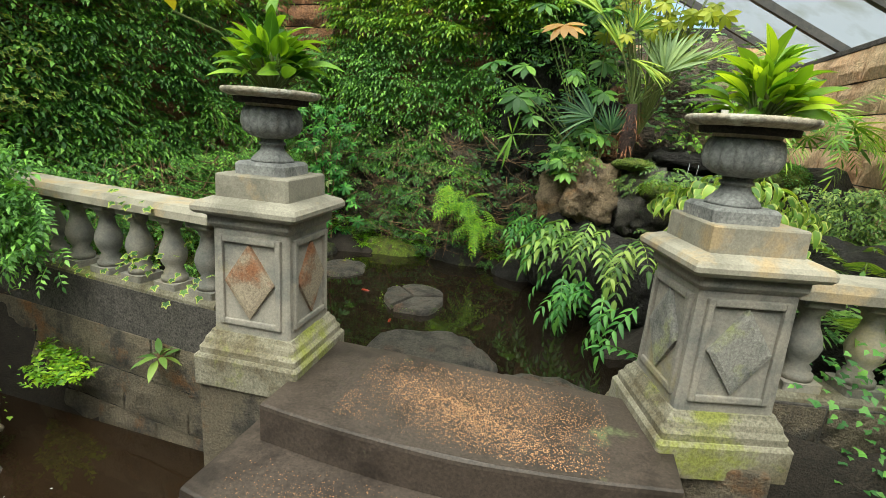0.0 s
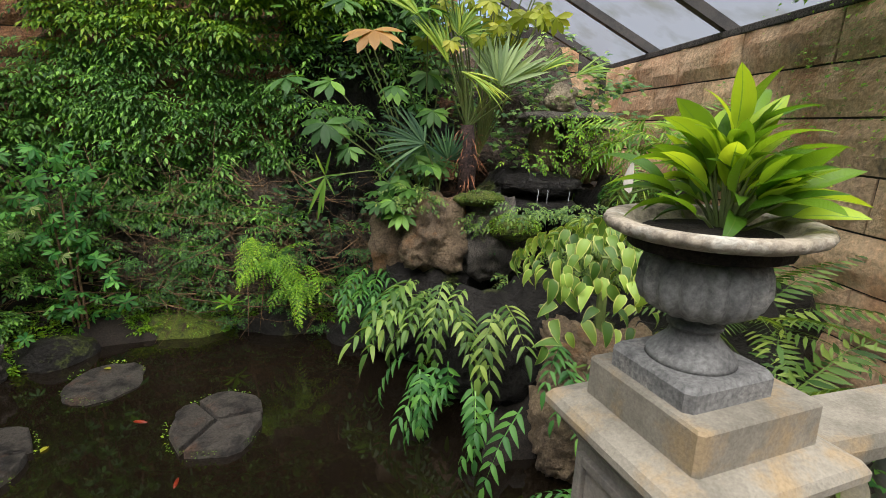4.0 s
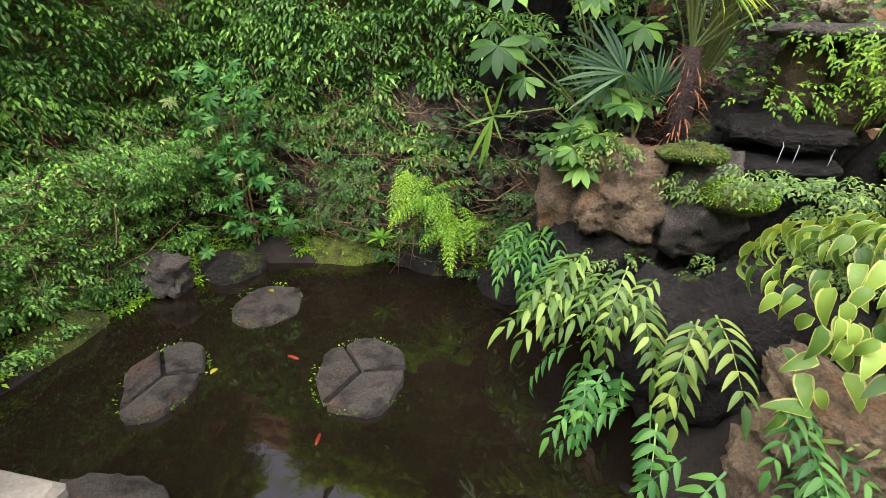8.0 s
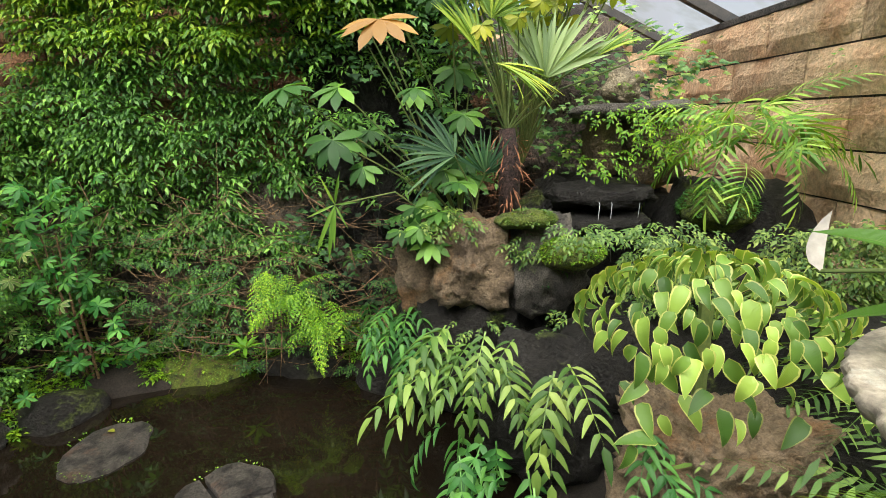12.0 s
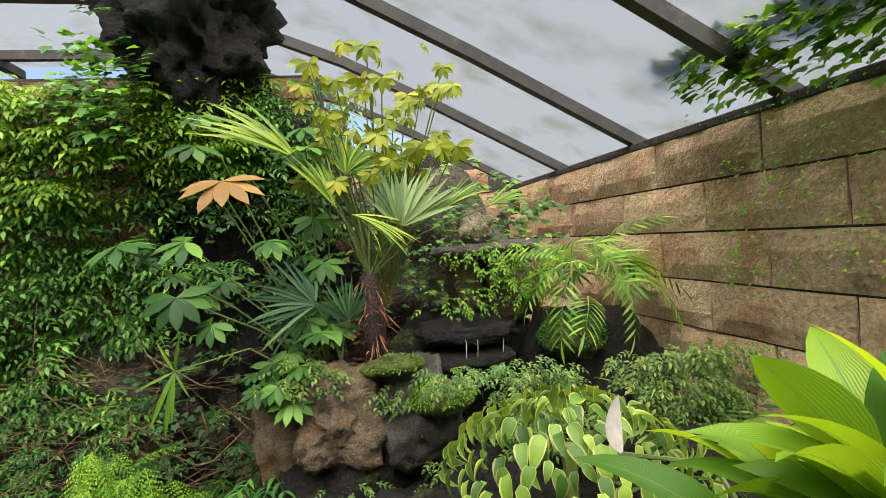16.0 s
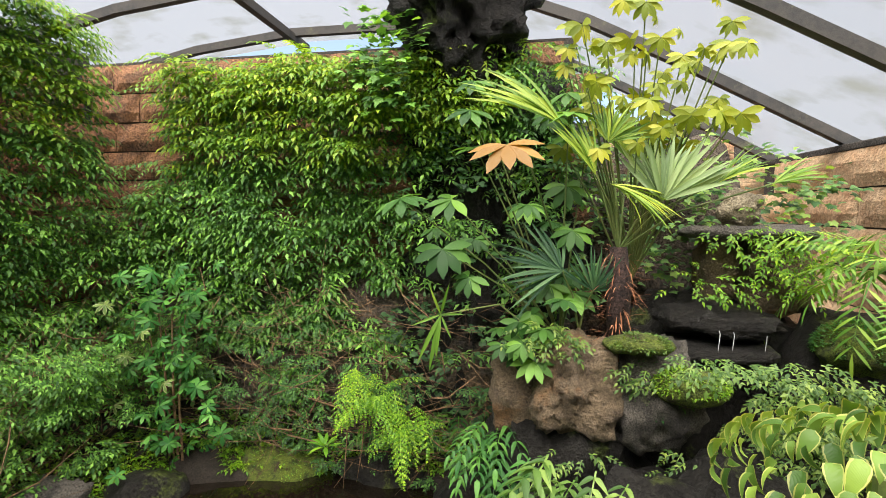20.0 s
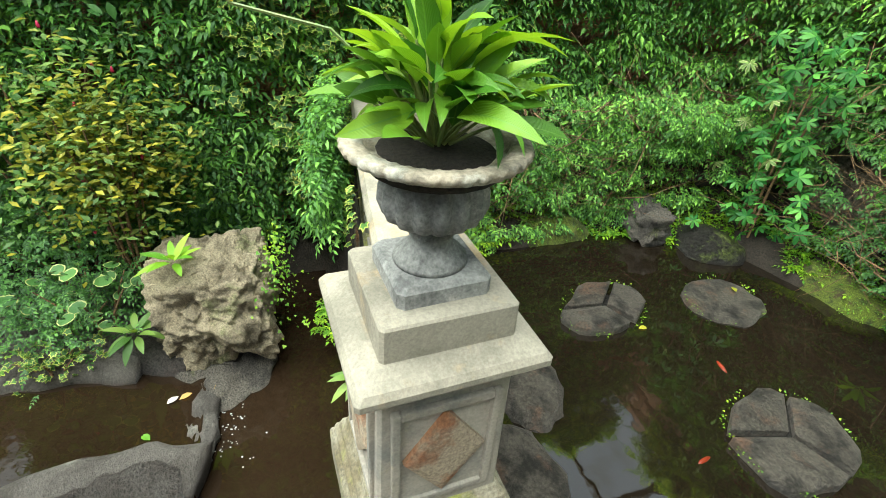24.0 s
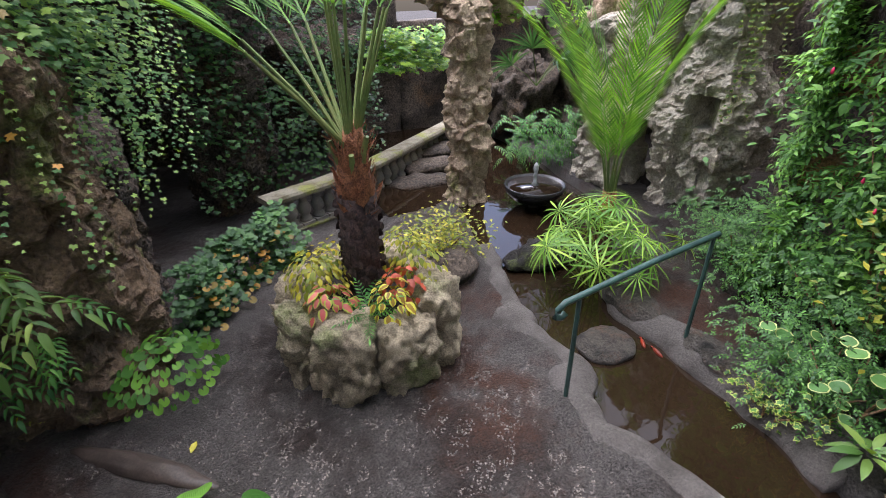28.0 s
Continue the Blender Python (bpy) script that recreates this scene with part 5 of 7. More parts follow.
for (x, y), lab in ((PL, "bushy peace lily with bright green leaves in a stone urn"), (PR, "lush peace lily with glossy yellow-green leaves in an urn, coloured as backlit")):
    fr = [m @ turn(rng.uniform(-12, 12), rng.uniform(-45, 45), rng.uniform(-15, 15)) for m in lily_frames(110 if x < 0 else 150, 0.18, 0.22)]
    fr = [m @ Matrix.Scale(0.70, 4) for m in fr] if x < 0 else [Matrix.Translation(m.translation * -0.2) @ m @ Matrix.Scale(0.66, 4) for m in fr]
    if x > 0:
        fr = [m for m in fr if ((m @ Vector((0, 0.22, 0))) + Vector((x, y, 1.37)) - Vector((0.60, -0.13, 1.75))).length > 0.46]
    t = clump("peace_lily", lab, "plant", (x, y, 1.355), LILY, fr, "lily" if x < 0 else "lily_backlit", "urn lilies")
    for m in fr[::2]:
        p = m.translation
        part("stalk", tube([(p.x * 0.2, p.y * 0.2, -0.02), (p.x * 0.7, p.y * 0.7, p.z * 0.6), p], [0.005, 0.004, 0.003], 4), "stalk", t)
t = thing("lily_bud", "yellowed lily flower bud leaning out of the urn", "flower", (*PL, 1.36))
part("stalk", tube([(0, 0, 0), (-0.1, -0.22, 0.2), (-0.15, -0.42, 0.24)], 0.004, 5), "stalk", t)
part("spathe", np_mesh("spathe", moved(blade(0.11, 0.05, 5, 0.4, 1.0, 0.4), aim((-0.15, -0.41, 0.24), (-0.1, -0.6, 0.5)))), "gold", t)
t = thing("lily_flower", "single white lily spathe on a green stalk", "flower", (1.05, 0.30, 1.30))
part("stalk", tube([(0, 0, 0), (0.01, 0.15, 0.12), (-0.02, 0.34, 0.06)], 0.004, 5), "stalk", t)
part("spathe", np_mesh("spathe", moved(blade(0.11, 0.034, 7, 0.25, 1.2, 0.38), aim((-0.02, 0.33, 0.06), (0.0, 0.12, 1), (0, 1, 0)))), "spathe", t)

HOSTA = [blade(0.15, 0.068, 7, 0.9, 0.5, 0.32), blade(0.125, 0.056, 7, 1.2, 0.5, 0.32)]
clump("hosta", "large hosta with cream-edged heart-shaped leaves on the rocks", "plant", (1.48, 1.80, 0.62), HOSTA, [m @ turn(rng.uniform(-30, 20), rng.uniform(-30, 30), rng.uniform(-40, 40)) for m in stalked(200, 0.56, 0.40, 62, (0.6, 1.1)) + [aim((rng.uniform(-0.5, 0.4), rng.uniform(-0.5, -0.2), rng.uniform(-0.15, 0.3)), (rng.normal(-0.2, .5), -0.7, -0.5), (0, -0.5, 1), rng.uniform(0.75, 1.15)) for _ in range(34)]], "hosta")
part("crown", tube([(0, 0, -0.3), (0, 0, 0.2)], 0.03, 6), "stalk", bpy.data.objects["hosta"])
clump("hosta", "small cream-edged hosta behind the boulder", "plant", (1.9, 2.0, 0.5), HOSTA, stalked(22, 0.3, 0.25, 50, (0.7, 1.1)), "hosta")

FROND = [pinnate(0.44, 6, blade(0.14, 0.038, 6, 0.5, 0.5, 0.28), 0.8, 50, 0.45), pinnate(0.36, 5, blade(0.135, 0.038, 6, 0.6, 0.5, 0.28), 1.05, 50, 0.45)]


def hanging(n, a, b, out, size=(0.8, 1.2), down=0.5):
    got = []
    for _ in range(n):
        t = rng.random()
        p = Vector(a).lerp(Vector(b), t) + Vector((rng.normal(0, .06), rng.normal(0, .06), rng.normal(0, .06)))
        d = Vector(out) + Vector((rng.normal(0, .45), rng.normal(0, .45), rng.uniform(-down, 0.35)))
        got.append(aim(p, d, (0, 0, 1), rng.uniform(*size)))
    return got


clump("holly_fern", "arching holly fern hanging over the pond", "fern", (0, 0, 0), FROND, hanging(20, (0.3, 2.45, 0.42), (0.95, 2.0, 0.40), (-0.35, -0.8, 0), (0.85, 1.2), 0.3), "fern", "pond ferns", "frond")
clump("holly_fern", "dark green holly fern low over the water", "fern", (0, 0, 0), FROND, hanging(14, (0.35, 2.0, 0.10), (0.95, 1.35, -0.02), (-0.5, -0.6, -0.4), (0.8, 1.05), 0.6), "fern_dark", "pond ferns", "frond")
clump("holly_fern", "bushy fern against the ivy wall by the pond", "fern", (0, 0, 0), FROND, hanging(14, (-0.15, 3.1, 0.35), (0.3, 2.7, 0.35), (-0.5, -0.7, 0), (0.7, 1.0), 0.4), "fern_dark", "pond ferns", "frond")
clump("holly_fern", "fern growing over the water below the hosta", "fern", (0, 0, 0), FROND, hanging(14, (1.1, 1.55, 0.38), (1.6, 1.25, 0.1), (-0.3, -0.9, -0.2), (0.6, 0.85), 0.5), "fern_dark", "pond ferns", "frond")
clump("holly_fern", "fern at the water's edge beside the pier", "fern", (0, 0, 0), FROND, hanging(12, (0.95, 0.75, -0.1), (1.5, 1.0, 0.05), (-0.4, -0.2, 0.3), (0.5, 0.75), 0.5), "fern_dark", "pond ferns", "frond")
MAID = [pinnate(0.34, 9, pinnate(0.08, 4, lozenge(0.02, 0.018), 0.4, 55), 0.8, 60, 0.4), pinnate(0.27, 7, pinnate(0.07, 3, lozenge(0.02, 0.018), 0.4, 55), 1.0, 60, 0.4)]
clump("maidenhair_fern", "cascading bright yellow-green maidenhair fern on the bank", "fern", (-0.82, 3.44, 0.22), MAID, [m @ turn(0, rng.uniform(-30, 30), rng.uniform(-50, 50)) for m in hanging(30, (-0.30, 0, 0.36), (0.26, -0.05, -0.14), (0, -0.8, 0.0), (0.75, 1.15), 0.7)], "maiden", "", "frond")
clump("bromeliad", "small bright green rosette plant on the bank", "plant", (-1.32, 3.35, -0.05), [blade(0.16, 0.035, 4, 0.6, 0.3)], rosette(12, 0.02, (10, 60)), "maiden")
sch_leaf = star(7, blade(0.085, 0.030, 3, 0.4, 0.15, 0.6), 360, -14)
t = clump("schefflera", "umbrella plant with glossy leaf rosettes beside the pond", "shrub", (-2.62, 3.38, -0.12), [sch_leaf], [aim((rng.normal(0, 0.22), rng.normal(-0.08, 0.12), z), (rng.normal(0, 1), rng.normal(-0.5, 0.6), 0.1), (rng.normal(0, .3), -1.0, 0.8), rng.uniform(0.8, 1.3)) for z in np.linspace(-0.05, 1.5, 110)], "scheff")
for k in range(5):
    me = np_mesh("cream_leaf", sch_leaf)
    me.materials.append(M["scheff_w"])
    o = new("cream_leaf", me)
    o.parent, o.matrix_basis = t, aim((rng.normal(0, .2), -0.24, 0.4 + 0.2 * k), (rng.normal(0, 1), -0.6, 0.2), (0, -0.8, 0.9), 1.0)
for k in range(4):
    part("stem", tube([(0.03 * k - 0.05, 0, -0.5), (0.05 * k - 0.1, -0.03, 0.4), (0.12 * k - 0.2, -0.05, 1.1)], [0.012, 0.01, 0.006], 6), "twig", t)

# fan palm, fatsia and ferns round the waterfall
def fan(n, L, W, spread):
    """A palm fan whose narrow segments differ in length, twist and droop."""
    return joined([moved(blade(L * rng.uniform(0.75, 1.05), W, 5, rng.uniform(0.3, 0.9), 0.6, 0.45), turn(rng.uniform(0, 16), rng.uniform(-25, 25), (i + rng.uniform(0.2, 0.8)) / n * spread - spread / 2)) for i in range(n)])


FAN = [fan(22, 0.48, 0.022, 150), fan(20, 0.42, 0.020, 185), fan(16, 0.5, 0.024, 110)]


def fan_palm(name, label, at, aims, material, trunk, size=(0.8, 1.15)):
    t = thing(name, label, "palm", at)
    if trunk:
        part("trunk", tube([(0, 0, -trunk), (0.01, 0, -trunk * 0.4), (0, 0, 0.02)], [0.06, 0.075, 0.05], 12), "bark", t, "shaggy brown fibrous trunk", smooth=True)
        hair = [aim((0.06 * math.cos(k * 2.4), 0.06 * math.sin(k * 2.4), -trunk * rng.random()), (math.cos(k * 2.4) * 0.8, math.sin(k * 2.4) * 0.8, rng.uniform(-1.2, 0.6)), (0, 0, 1), rng.uniform(0.6, 1.5)) for k in range(160)]
        tagged(scatter("fibre", [blade(0.12, 0.008, 2, 0.6, 0.3, 0.4)], hair, "fibre", t, "matted red-brown fibres"), kind="stuff")
    meshes = []
    for p in FAN:
        me = np_mesh("fan_leaf", p)
        me.materials.append(M[material])
        meshes.append(me)
    for k, (x, y, z, up) in enumerate(aims):
        part("stalk", tube([(0, 0, 0), (x * 0.45, y * 0.45, z * 0.55), (x, y, z)], [0.009, 0.007, 0.005], 5), "stalk", t)
        o = new("fan_leaf", meshes[k % 3])
        o.parent, o.matrix_basis = t, aim((x, y, z), (x, y, z * 0.8 + up), (-x * 0.3 + rng.normal(0, 0.7), -y * 0.3 - 0.8, 0.8), rng.uniform(*size))
    return t


NARROW, WIDE = np_mesh("fan_leaf", fan(15, 0.5, 0.022, 48)), np_mesh("fan_leaf", fan(26, 0.46, 0.030, 125))
PALE = np_mesh("fan_leaf", fan(28, 0.46, 0.032, 120))
NARROW.materials.append(M["fan"]), WIDE.materials.append(M["fan"]), PALE.materials.append(M["fan_pale"])
DARK = np_mesh("fan_leaf", fan(24, 0.5, 0.024, 150))
DARK.materials.append(M["fan_dark"])


def grown_palm(name, label, at, trunk, leaves):
    """A fan palm whose leaves are set one by one: stalk end, direction, face, mesh, size."""
    t = thing(name, label, "palm", at)
    if trunk:
        part("trunk", tube([(0, 0, -trunk), (0.01, 0, -trunk * 0.4), (0, 0, 0.02)], [0.06, 0.075, 0.05], 12), "bark", t, "shaggy brown fibrous trunk", smooth=True)
        hair = [aim((0.06 * math.cos(k * 2.4), 0.06 * math.sin(k * 2.4), -trunk * rng.random()), (math.cos(k * 2.4) * 0.8, math.sin(k * 2.4) * 0.8, rng.uniform(-1.2, 0.6)), (0, 0, 1), rng.uniform(0.6, 1.5)) for k in range(160)]
        tagged(scatter("fibre", [blade(0.12, 0.008, 2, 0.6, 0.3, 0.4)], hair, "fibre", t, "matted red-brown fibres"), kind="stuff")
    for p, d, face, me, size in leaves:
        q = Vector(p) - Vector(at)
        part("stalk", tube([(0, 0, 0), (q.x * 0.4, q.y * 0.4, q.z * 0.6), q], [0.009, 0.007, 0.005], 5), "stalk", t)
        o = new("fan_leaf", me)
        o.parent, o.matrix_basis = t, aim(q, d, face, size)
    return t


grown_palm("fan_palm", "fan palm with fresh green and pale leaves above the waterfall", (0.77, 2.98, 1.55), 0.6, [
    ((0.41, 2.85, 2.30), (-0.53, 0, 0.38), (-0.2, -0.6, 0.8), NARROW, 1.3), ((0.69, 2.85, 1.95), (0.39, -0.1, -0.2), (0.2, -0.5, 0.9), NARROW, 0.9),
    ((0.99, 2.88, 1.85), (0.14, 0, 0.46), (-0.3, -1, 0.2), PALE, 1.0), ((1.29, 2.9, 1.95), (0.27, 0, 0.17), (0, -0.6, 0.8), NARROW, 0.65),
    ((1.58, 2.9, 1.94), (0.31, 0, 0.11), (0, -0.6, 0.8), NARROW, 0.65), ((0.68, 2.9, 2.2), (0.13, 0, 0.25), (-0.2, -0.9, 0.4), WIDE, 0.6),
    ((0.60, 2.82, 2.0), (-0.15, 0, 0.35), (0.3, -0.8, 0.5), NARROW, 0.85), ((0.85, 3.1, 2.1), (0.1, 0.1, 0.4), (0.3, -0.9, 0.4), WIDE, 0.8)])
grown_palm("fan_palm", "dark bluish fan palm leaves over the boulders", (0.55, 3.05, 1.02), 0.0, [
    ((0.43, 2.92, 1.42), (-0.29, 0, 0.18), (0.1, -0.8, 0.6), DARK, 0.85), ((0.62, 2.95, 1.3), (0.1, -0.1, 0.4), (0.2, -0.9, 0.4), DARK, 0.6)])
t = thing("palm_leaf", "young palm leaf on a long stalk drooping over the pond", "palm", (0.35, 3.0, 0.95))
part("stalk", tube([(0, 0, 0), (-0.3, -0.2, 0.28), (-0.62, -0.45, 0.26)], [0.007, 0.005, 0.003], 5), "stalk", t)
for k, (dx, dz, L) in enumerate(((-0.5, -1.0, 1.2), (-0.25, -1.2, 1.3), (-0.1, -1.0, 1.0), (-0.9, -0.3, 0.7), (0.2, 0.7, 0.8), (-0.3, 0.9, 0.7), (0.6, 0.1, 0.6), (0.4, -0.8, 0.6))):
    part("leaflet", np_mesh("leaflet", moved(blade(0.26, 0.022, 4, 0.3, 0.5, 0.4), aim((-0.62, -0.45, 0.26), (dx, -0.3, dz), (0, -1, 0.3), L))), "fan", t)
FAT = [star(7, blade(0.17, 0.062, 4, 0.35, 0.2, 0.55), 250, -8), star(7, blade(0.145, 0.055, 4, 0.45, 0.2, 0.55), 260, -12)]


def fatsia(label, at, frames, material, base):
    t = clump("fatsia", label, "shrub", at, FAT, frames, material)
    for m in frames[::2]:
        p = m.translation
        part("stalk", tube([base, Vector(base).lerp(p, 0.5) + Vector((0, 0, 0.06)), p], [0.008, 0.006, 0.004], 5), "stalk", t)
    return t


def spray(n, a, b, out, size):
    got = []
    for _ in range(n):
        p = Vector((rng.uniform(a[0], b[0]), rng.uniform(a[1], b[1]), rng.uniform(a[2], b[2])))
        d = Vector(out) + Vector((rng.normal(0, .5), rng.normal(0, .4), rng.uniform(-.5, .2)))
        got.append(aim(p, d, (0, -0.5, 1), rng.uniform(*size)))
    return got


fatsia("fatsia with large hand-shaped green leaves above the pond", (0, 0, 0), spray(24, (-0.55, 2.75, 1.25), (0.7, 3.2, 2.6), (-0.2, -0.8, -0.2), (0.75, 1.2)), "fatsia", (0.45, 3.3, 0.9))
fatsia("fatsia under the roof, its leaves coloured yellow-green as sunlit", (0, 0, 0), [m @ turn(-35, 0, 0) for m in spray(64, (0.4, 2.8, 2.15), (1.4, 3.2, 3.0), (0.0, -0.5, -0.3), (0.4, 0.8))], "fatsia_sunlit", (0.9, 3.3, 1.3))
fatsia("low fatsia leaves over the boulders", (0, 0, 0), spray(12, (-0.05, 2.7, 0.85), (0.45, 2.95, 1.15), (-0.3, -0.8, -0.2), (0.6, 0.9)), "fatsia", (0.3, 3.1, 0.8))
t = clump("tan_leaf", "withered orange-tan fatsia leaf hanging on its stalk", "leaf", (0.10, 2.25, 2.11), [star(7, blade(0.2, 0.07, 4, 0.3, 0.15, 0.55), 240, -6)], [aim((0, 0, 0), (0.1, -0.8, -0.5), (0, -0.6, 1), 1.0)], "tan_leaf")
part("stalk", tube([(0, 0, 0), (0.08, 0.35, 0.05), (0.3, 0.9, -0.5)], 0.006, 5), "stalk", t)
bp_leaf = star(9, blade(0.26, 0.028, 4, 0.5, 0.25, 0.45), 230, -6)
clump("bamboo_palm", "bamboo palm with narrow feathery leaves against the block wall", "palm", (2.35, 3.05, 1.1), [bp_leaf, pinnate(0.4, 8, blade(0.16, 0.018, 3, 0.4, 0.2), 0.7, 50, 0.3)], [m @ turn(rng.uniform(-30, 45), rng.uniform(-40, 40), 0) for m in stalked(44, 0.40, 0.55, 20, (0.6, 1.1))], "sedge")
clump("wall_fern", "upright green fern beside the block wall", "fern", (2.55, 2.1, 0.35), [pinnate(0.75, 18, blade(0.15, 0.028, 3, 0.3, 0.15, 0.3), 0.7, 70, 0.9)], rosette(14, 0.05, (20, 80), (0.8, 1.2)), "fern", "", "frond")
clump("wall_fern", "arching lady fern behind the balustrade", "fern", (2.05, 1.05, 0.25), [pinnate(0.75, 18, blade(0.15, 0.028, 3, 0.3, 0.15, 0.3), 0.9, 70, 0.9)], rosette(16, 0.05, (10, 70), (0.8, 1.15)), "fern", "", "frond")
foliage("wall_creeper", "leafy creeper hanging over the top of the block wall", curtain(900, (2.95, 1.1), (2.95, 2.5), 2.3, 2.85, (-1, 0), 0.2, (0.8, 1.4), 0.12, 0.6, lambda p: p.z > 2.25 + 0.2 * (p.y - 1.2)), IVY, "maiden", "creeper")
foliage("wall_creeper", "thin trailing creeper down the block wall", curtain(1300, (2.94, 1.0), (2.94, 3.5), 1.3, 2.3, (-1, 0), 0.03, (0.6, 1.0), 0.02, 0.8, lambda p: noise.noise((p.y * 5, 0, p.z * 0.8)) > 0.1), SMALL, "maiden", "creeper")
foliage("wall_creeper", "thin strings of creeper hanging down the block wall", strands(16, (2.9, 1.35), (2.9, 2.3), 1.1, 2.35, (-1, 0), 0.06), SMALL, "maiden", "creeper")
foliage("hanging_creeper", "trailing creeper round the hanging rock", curtain(260, (-1.0, 3.6), (-0.65, 3.5), 2.5, 3.5, (0, -1), 0.15, (0.8, 1.3), 0.15, 0.8), IVY, "jasmine", "creeper")
foliage("rock_creeper", "small green plants over the waterfall rocks", curtain(700, (0.2, 2.85), (2.4, 3.0), 0.3, 1.1, (0, -1), 0.1, (0.8, 1.3), 0.1, 0.5, lambda p: noise.noise(p * 2.2) > 0.05), SPRIG, "fern", "creeper")
foliage("rock_creeper", "small-leaved plants on the bank behind the balustrade", curtain(1500, (1.5, 0.75), (2.9, 0.85), -0.3, 0.55, (0, -0.4), 0.5, (0.8, 1.6), 0.35, 0.4), SMALL, "fern_dark", "creeper")
clump("bedding_plant", "broad-leaved green plant at the foot of the pier", "plant", (1.45, -0.72, -0.38), [blade(0.24, 0.07, 5, 0.5, 0.25)], rosette(18, 0.06, (15, 70)), "fern_dark")
clump("bedding_plant", "lance-leaved green plant under the balustrade", "plant", (1.62, -0.45, -0.38), [blade(0.26, 0.06, 5, 0.5, 0.25)], rosette(22, 0.08, (15, 70)), "fern_dark")
clump("wall_fern", "lady fern filling the bank below the block wall", "fern", (2.3, 1.65, 0.45), [pinnate(0.75, 18, blade(0.15, 0.028, 3, 0.3, 0.15, 0.3), 0.9, 70, 0.9)], rosette(18, 0.06, (5, 60), (0.8, 1.1)), "fern", "", "frond")
foliage("rock_creeper", "small-leaved plants over the rock bank by the fall", curtain(2600, (1.2, 2.9), (2.8, 2.5), 0.1, 1.0, (-0.2, -1), 0.2, (0.8, 1.4), 0.25, 0.5, lambda p: noise.noise(p * 1.8) > -0.1), SPRIG, "fern", "creeper")
foliage("rock_creeper", "bright small plants between the rocks of the fall", curtain(700, (1.25, 3.3), (2.3, 3.3), 1.05, 1.75, (0, -1), 0.1, (0.8, 1.4), 0.1, 0.6, lambda p: noise.noise(p * 3.1) > 0.12), SPRIG + SMALL, "maiden", "creeper")
foliage("rock_creeper", "trailing creeper over the rock mass behind the fall", curtain(1800, (0.3, 4.0), (2.4, 4.0), 1.2, 2.5, (0, -1), 0.2, (0.6, 1.0), 0.2, 0.6, lambda p: noise.noise(p * 1.6) > -0.1), IVY, "ivy", "creeper")

# ---- the grotto beside the path ----
G0 = -0.55


def planter(at, r, label):
    """A ring of craggy stones holding soil."""
    t = thing("rock_planter", label, "planter", at)
    for k in range(8):
        a = 2 * math.pi * k / 8 + 0.2
        part("stone", rock_mesh((0.22, 0.18, 0.34 + 0.05 * math.sin(k * 2.7)), 70 + k, 5, 0.24, 1.4, square=0.45, cracks=0.7), "rock_pale", t, m=pose(r * 0.80 * math.cos(a), r * 0.80 * math.sin(a), 0.20, 0, 0, math.degrees(a) + 90))
    for k in range(7):
        a = 2 * math.pi * k / 7
        part("stone", rock_mesh((0.25, 0.18, 0.20), 90 + k, 3, 0.25, 1.7, square=0.3), "rock_pale", t, m=pose(r * 0.72 * math.cos(a), r * 0.72 * math.sin(a), 0.05, 0, 0, math.degrees(a) + 90))
    part("soil", lathe([(r * 0.75, 0.05), (r * 0.75, 0.40), (r * 0.3, 0.44), (0.02, 0.45)], 18), "soil", t, smooth=True)
    return t


PX, PY = -0.72, -3.45
planter((PX, PY, G0), 0.58, "round planter of craggy pale stones on the path")

# palm in the planter
t = thing("palm", "date palm with a shaggy red-brown trunk in the planter", "palm", (PX, PY, -0.12))
part("trunk", tube([(0, 0, -0.1), (0.01, 0, 0.3), (0.0, 0, 0.7)], [0.115, 0.12, 0.125], 16), "bark", t, "dark purple-brown lower trunk", smooth=True)
part("crown_base", tube([(0, 0, 0.62), (0.0, 0, 0.8), (-0.02, 0, 1.0), (-0.02, 0, 1.14)], [0.12, 0.10, 0.07, 0.05], 14), "fibre", t, "red-brown fibrous crown of old leaf bases", smooth=True)
low_scale, high_scale = np_mesh("leaf_scar", blade(0.10, 0.09, 3, 0.9, 0.6, 0.5)), np_mesh("leaf_base", blade(0.17, 0.085, 4, -0.5, 0.6, 0.25))
low_scale.materials.append(M["bark"])
high_scale.materials.append(M["fibre"])
for k in range(64):
    a, z = radians(k * 137.5), -0.02 + 0.66 * k / 64
    o = new("leaf_scar", low_scale)
    o.parent, o.matrix_basis = t, aim((0.118 * math.cos(a), 0.118 * math.sin(a), z), (math.cos(a) * 0.35, math.sin(a) * 0.35, 1), (math.cos(a), math.sin(a), -0.3), rng.uniform(0.8, 1.1))
for k in range(34):
    a, z = radians(k * 137.5 + 40), 0.60 + 0.42 * k / 34
    rr = 0.12 - 0.13 * (z - 0.6)
    o = new("leaf_base", high_scale)
    o.parent, o.matrix_basis = t, aim((rr * math.cos(a), rr * math.sin(a), z), (math.cos(a) * rng.uniform(0.1, 0.9), math.sin(a) * rng.uniform(0.1, 0.9), 1), (-math.cos(a), -math.sin(a), 0.5), rng.uniform(0.6, 1.1))
for k in range(5):
    a = radians(k * 137.5 + 75)
    part("stub", tube([(0.07 * math.cos(a), 0.07 * math.sin(a), 0.82 + 0.03 * k), (0.12 * math.cos(a), 0.12 * math.sin(a), 0.98 + 0.03 * k)], [0.022, 0.016], 7), "stalk", t, "cut green leaf stub")


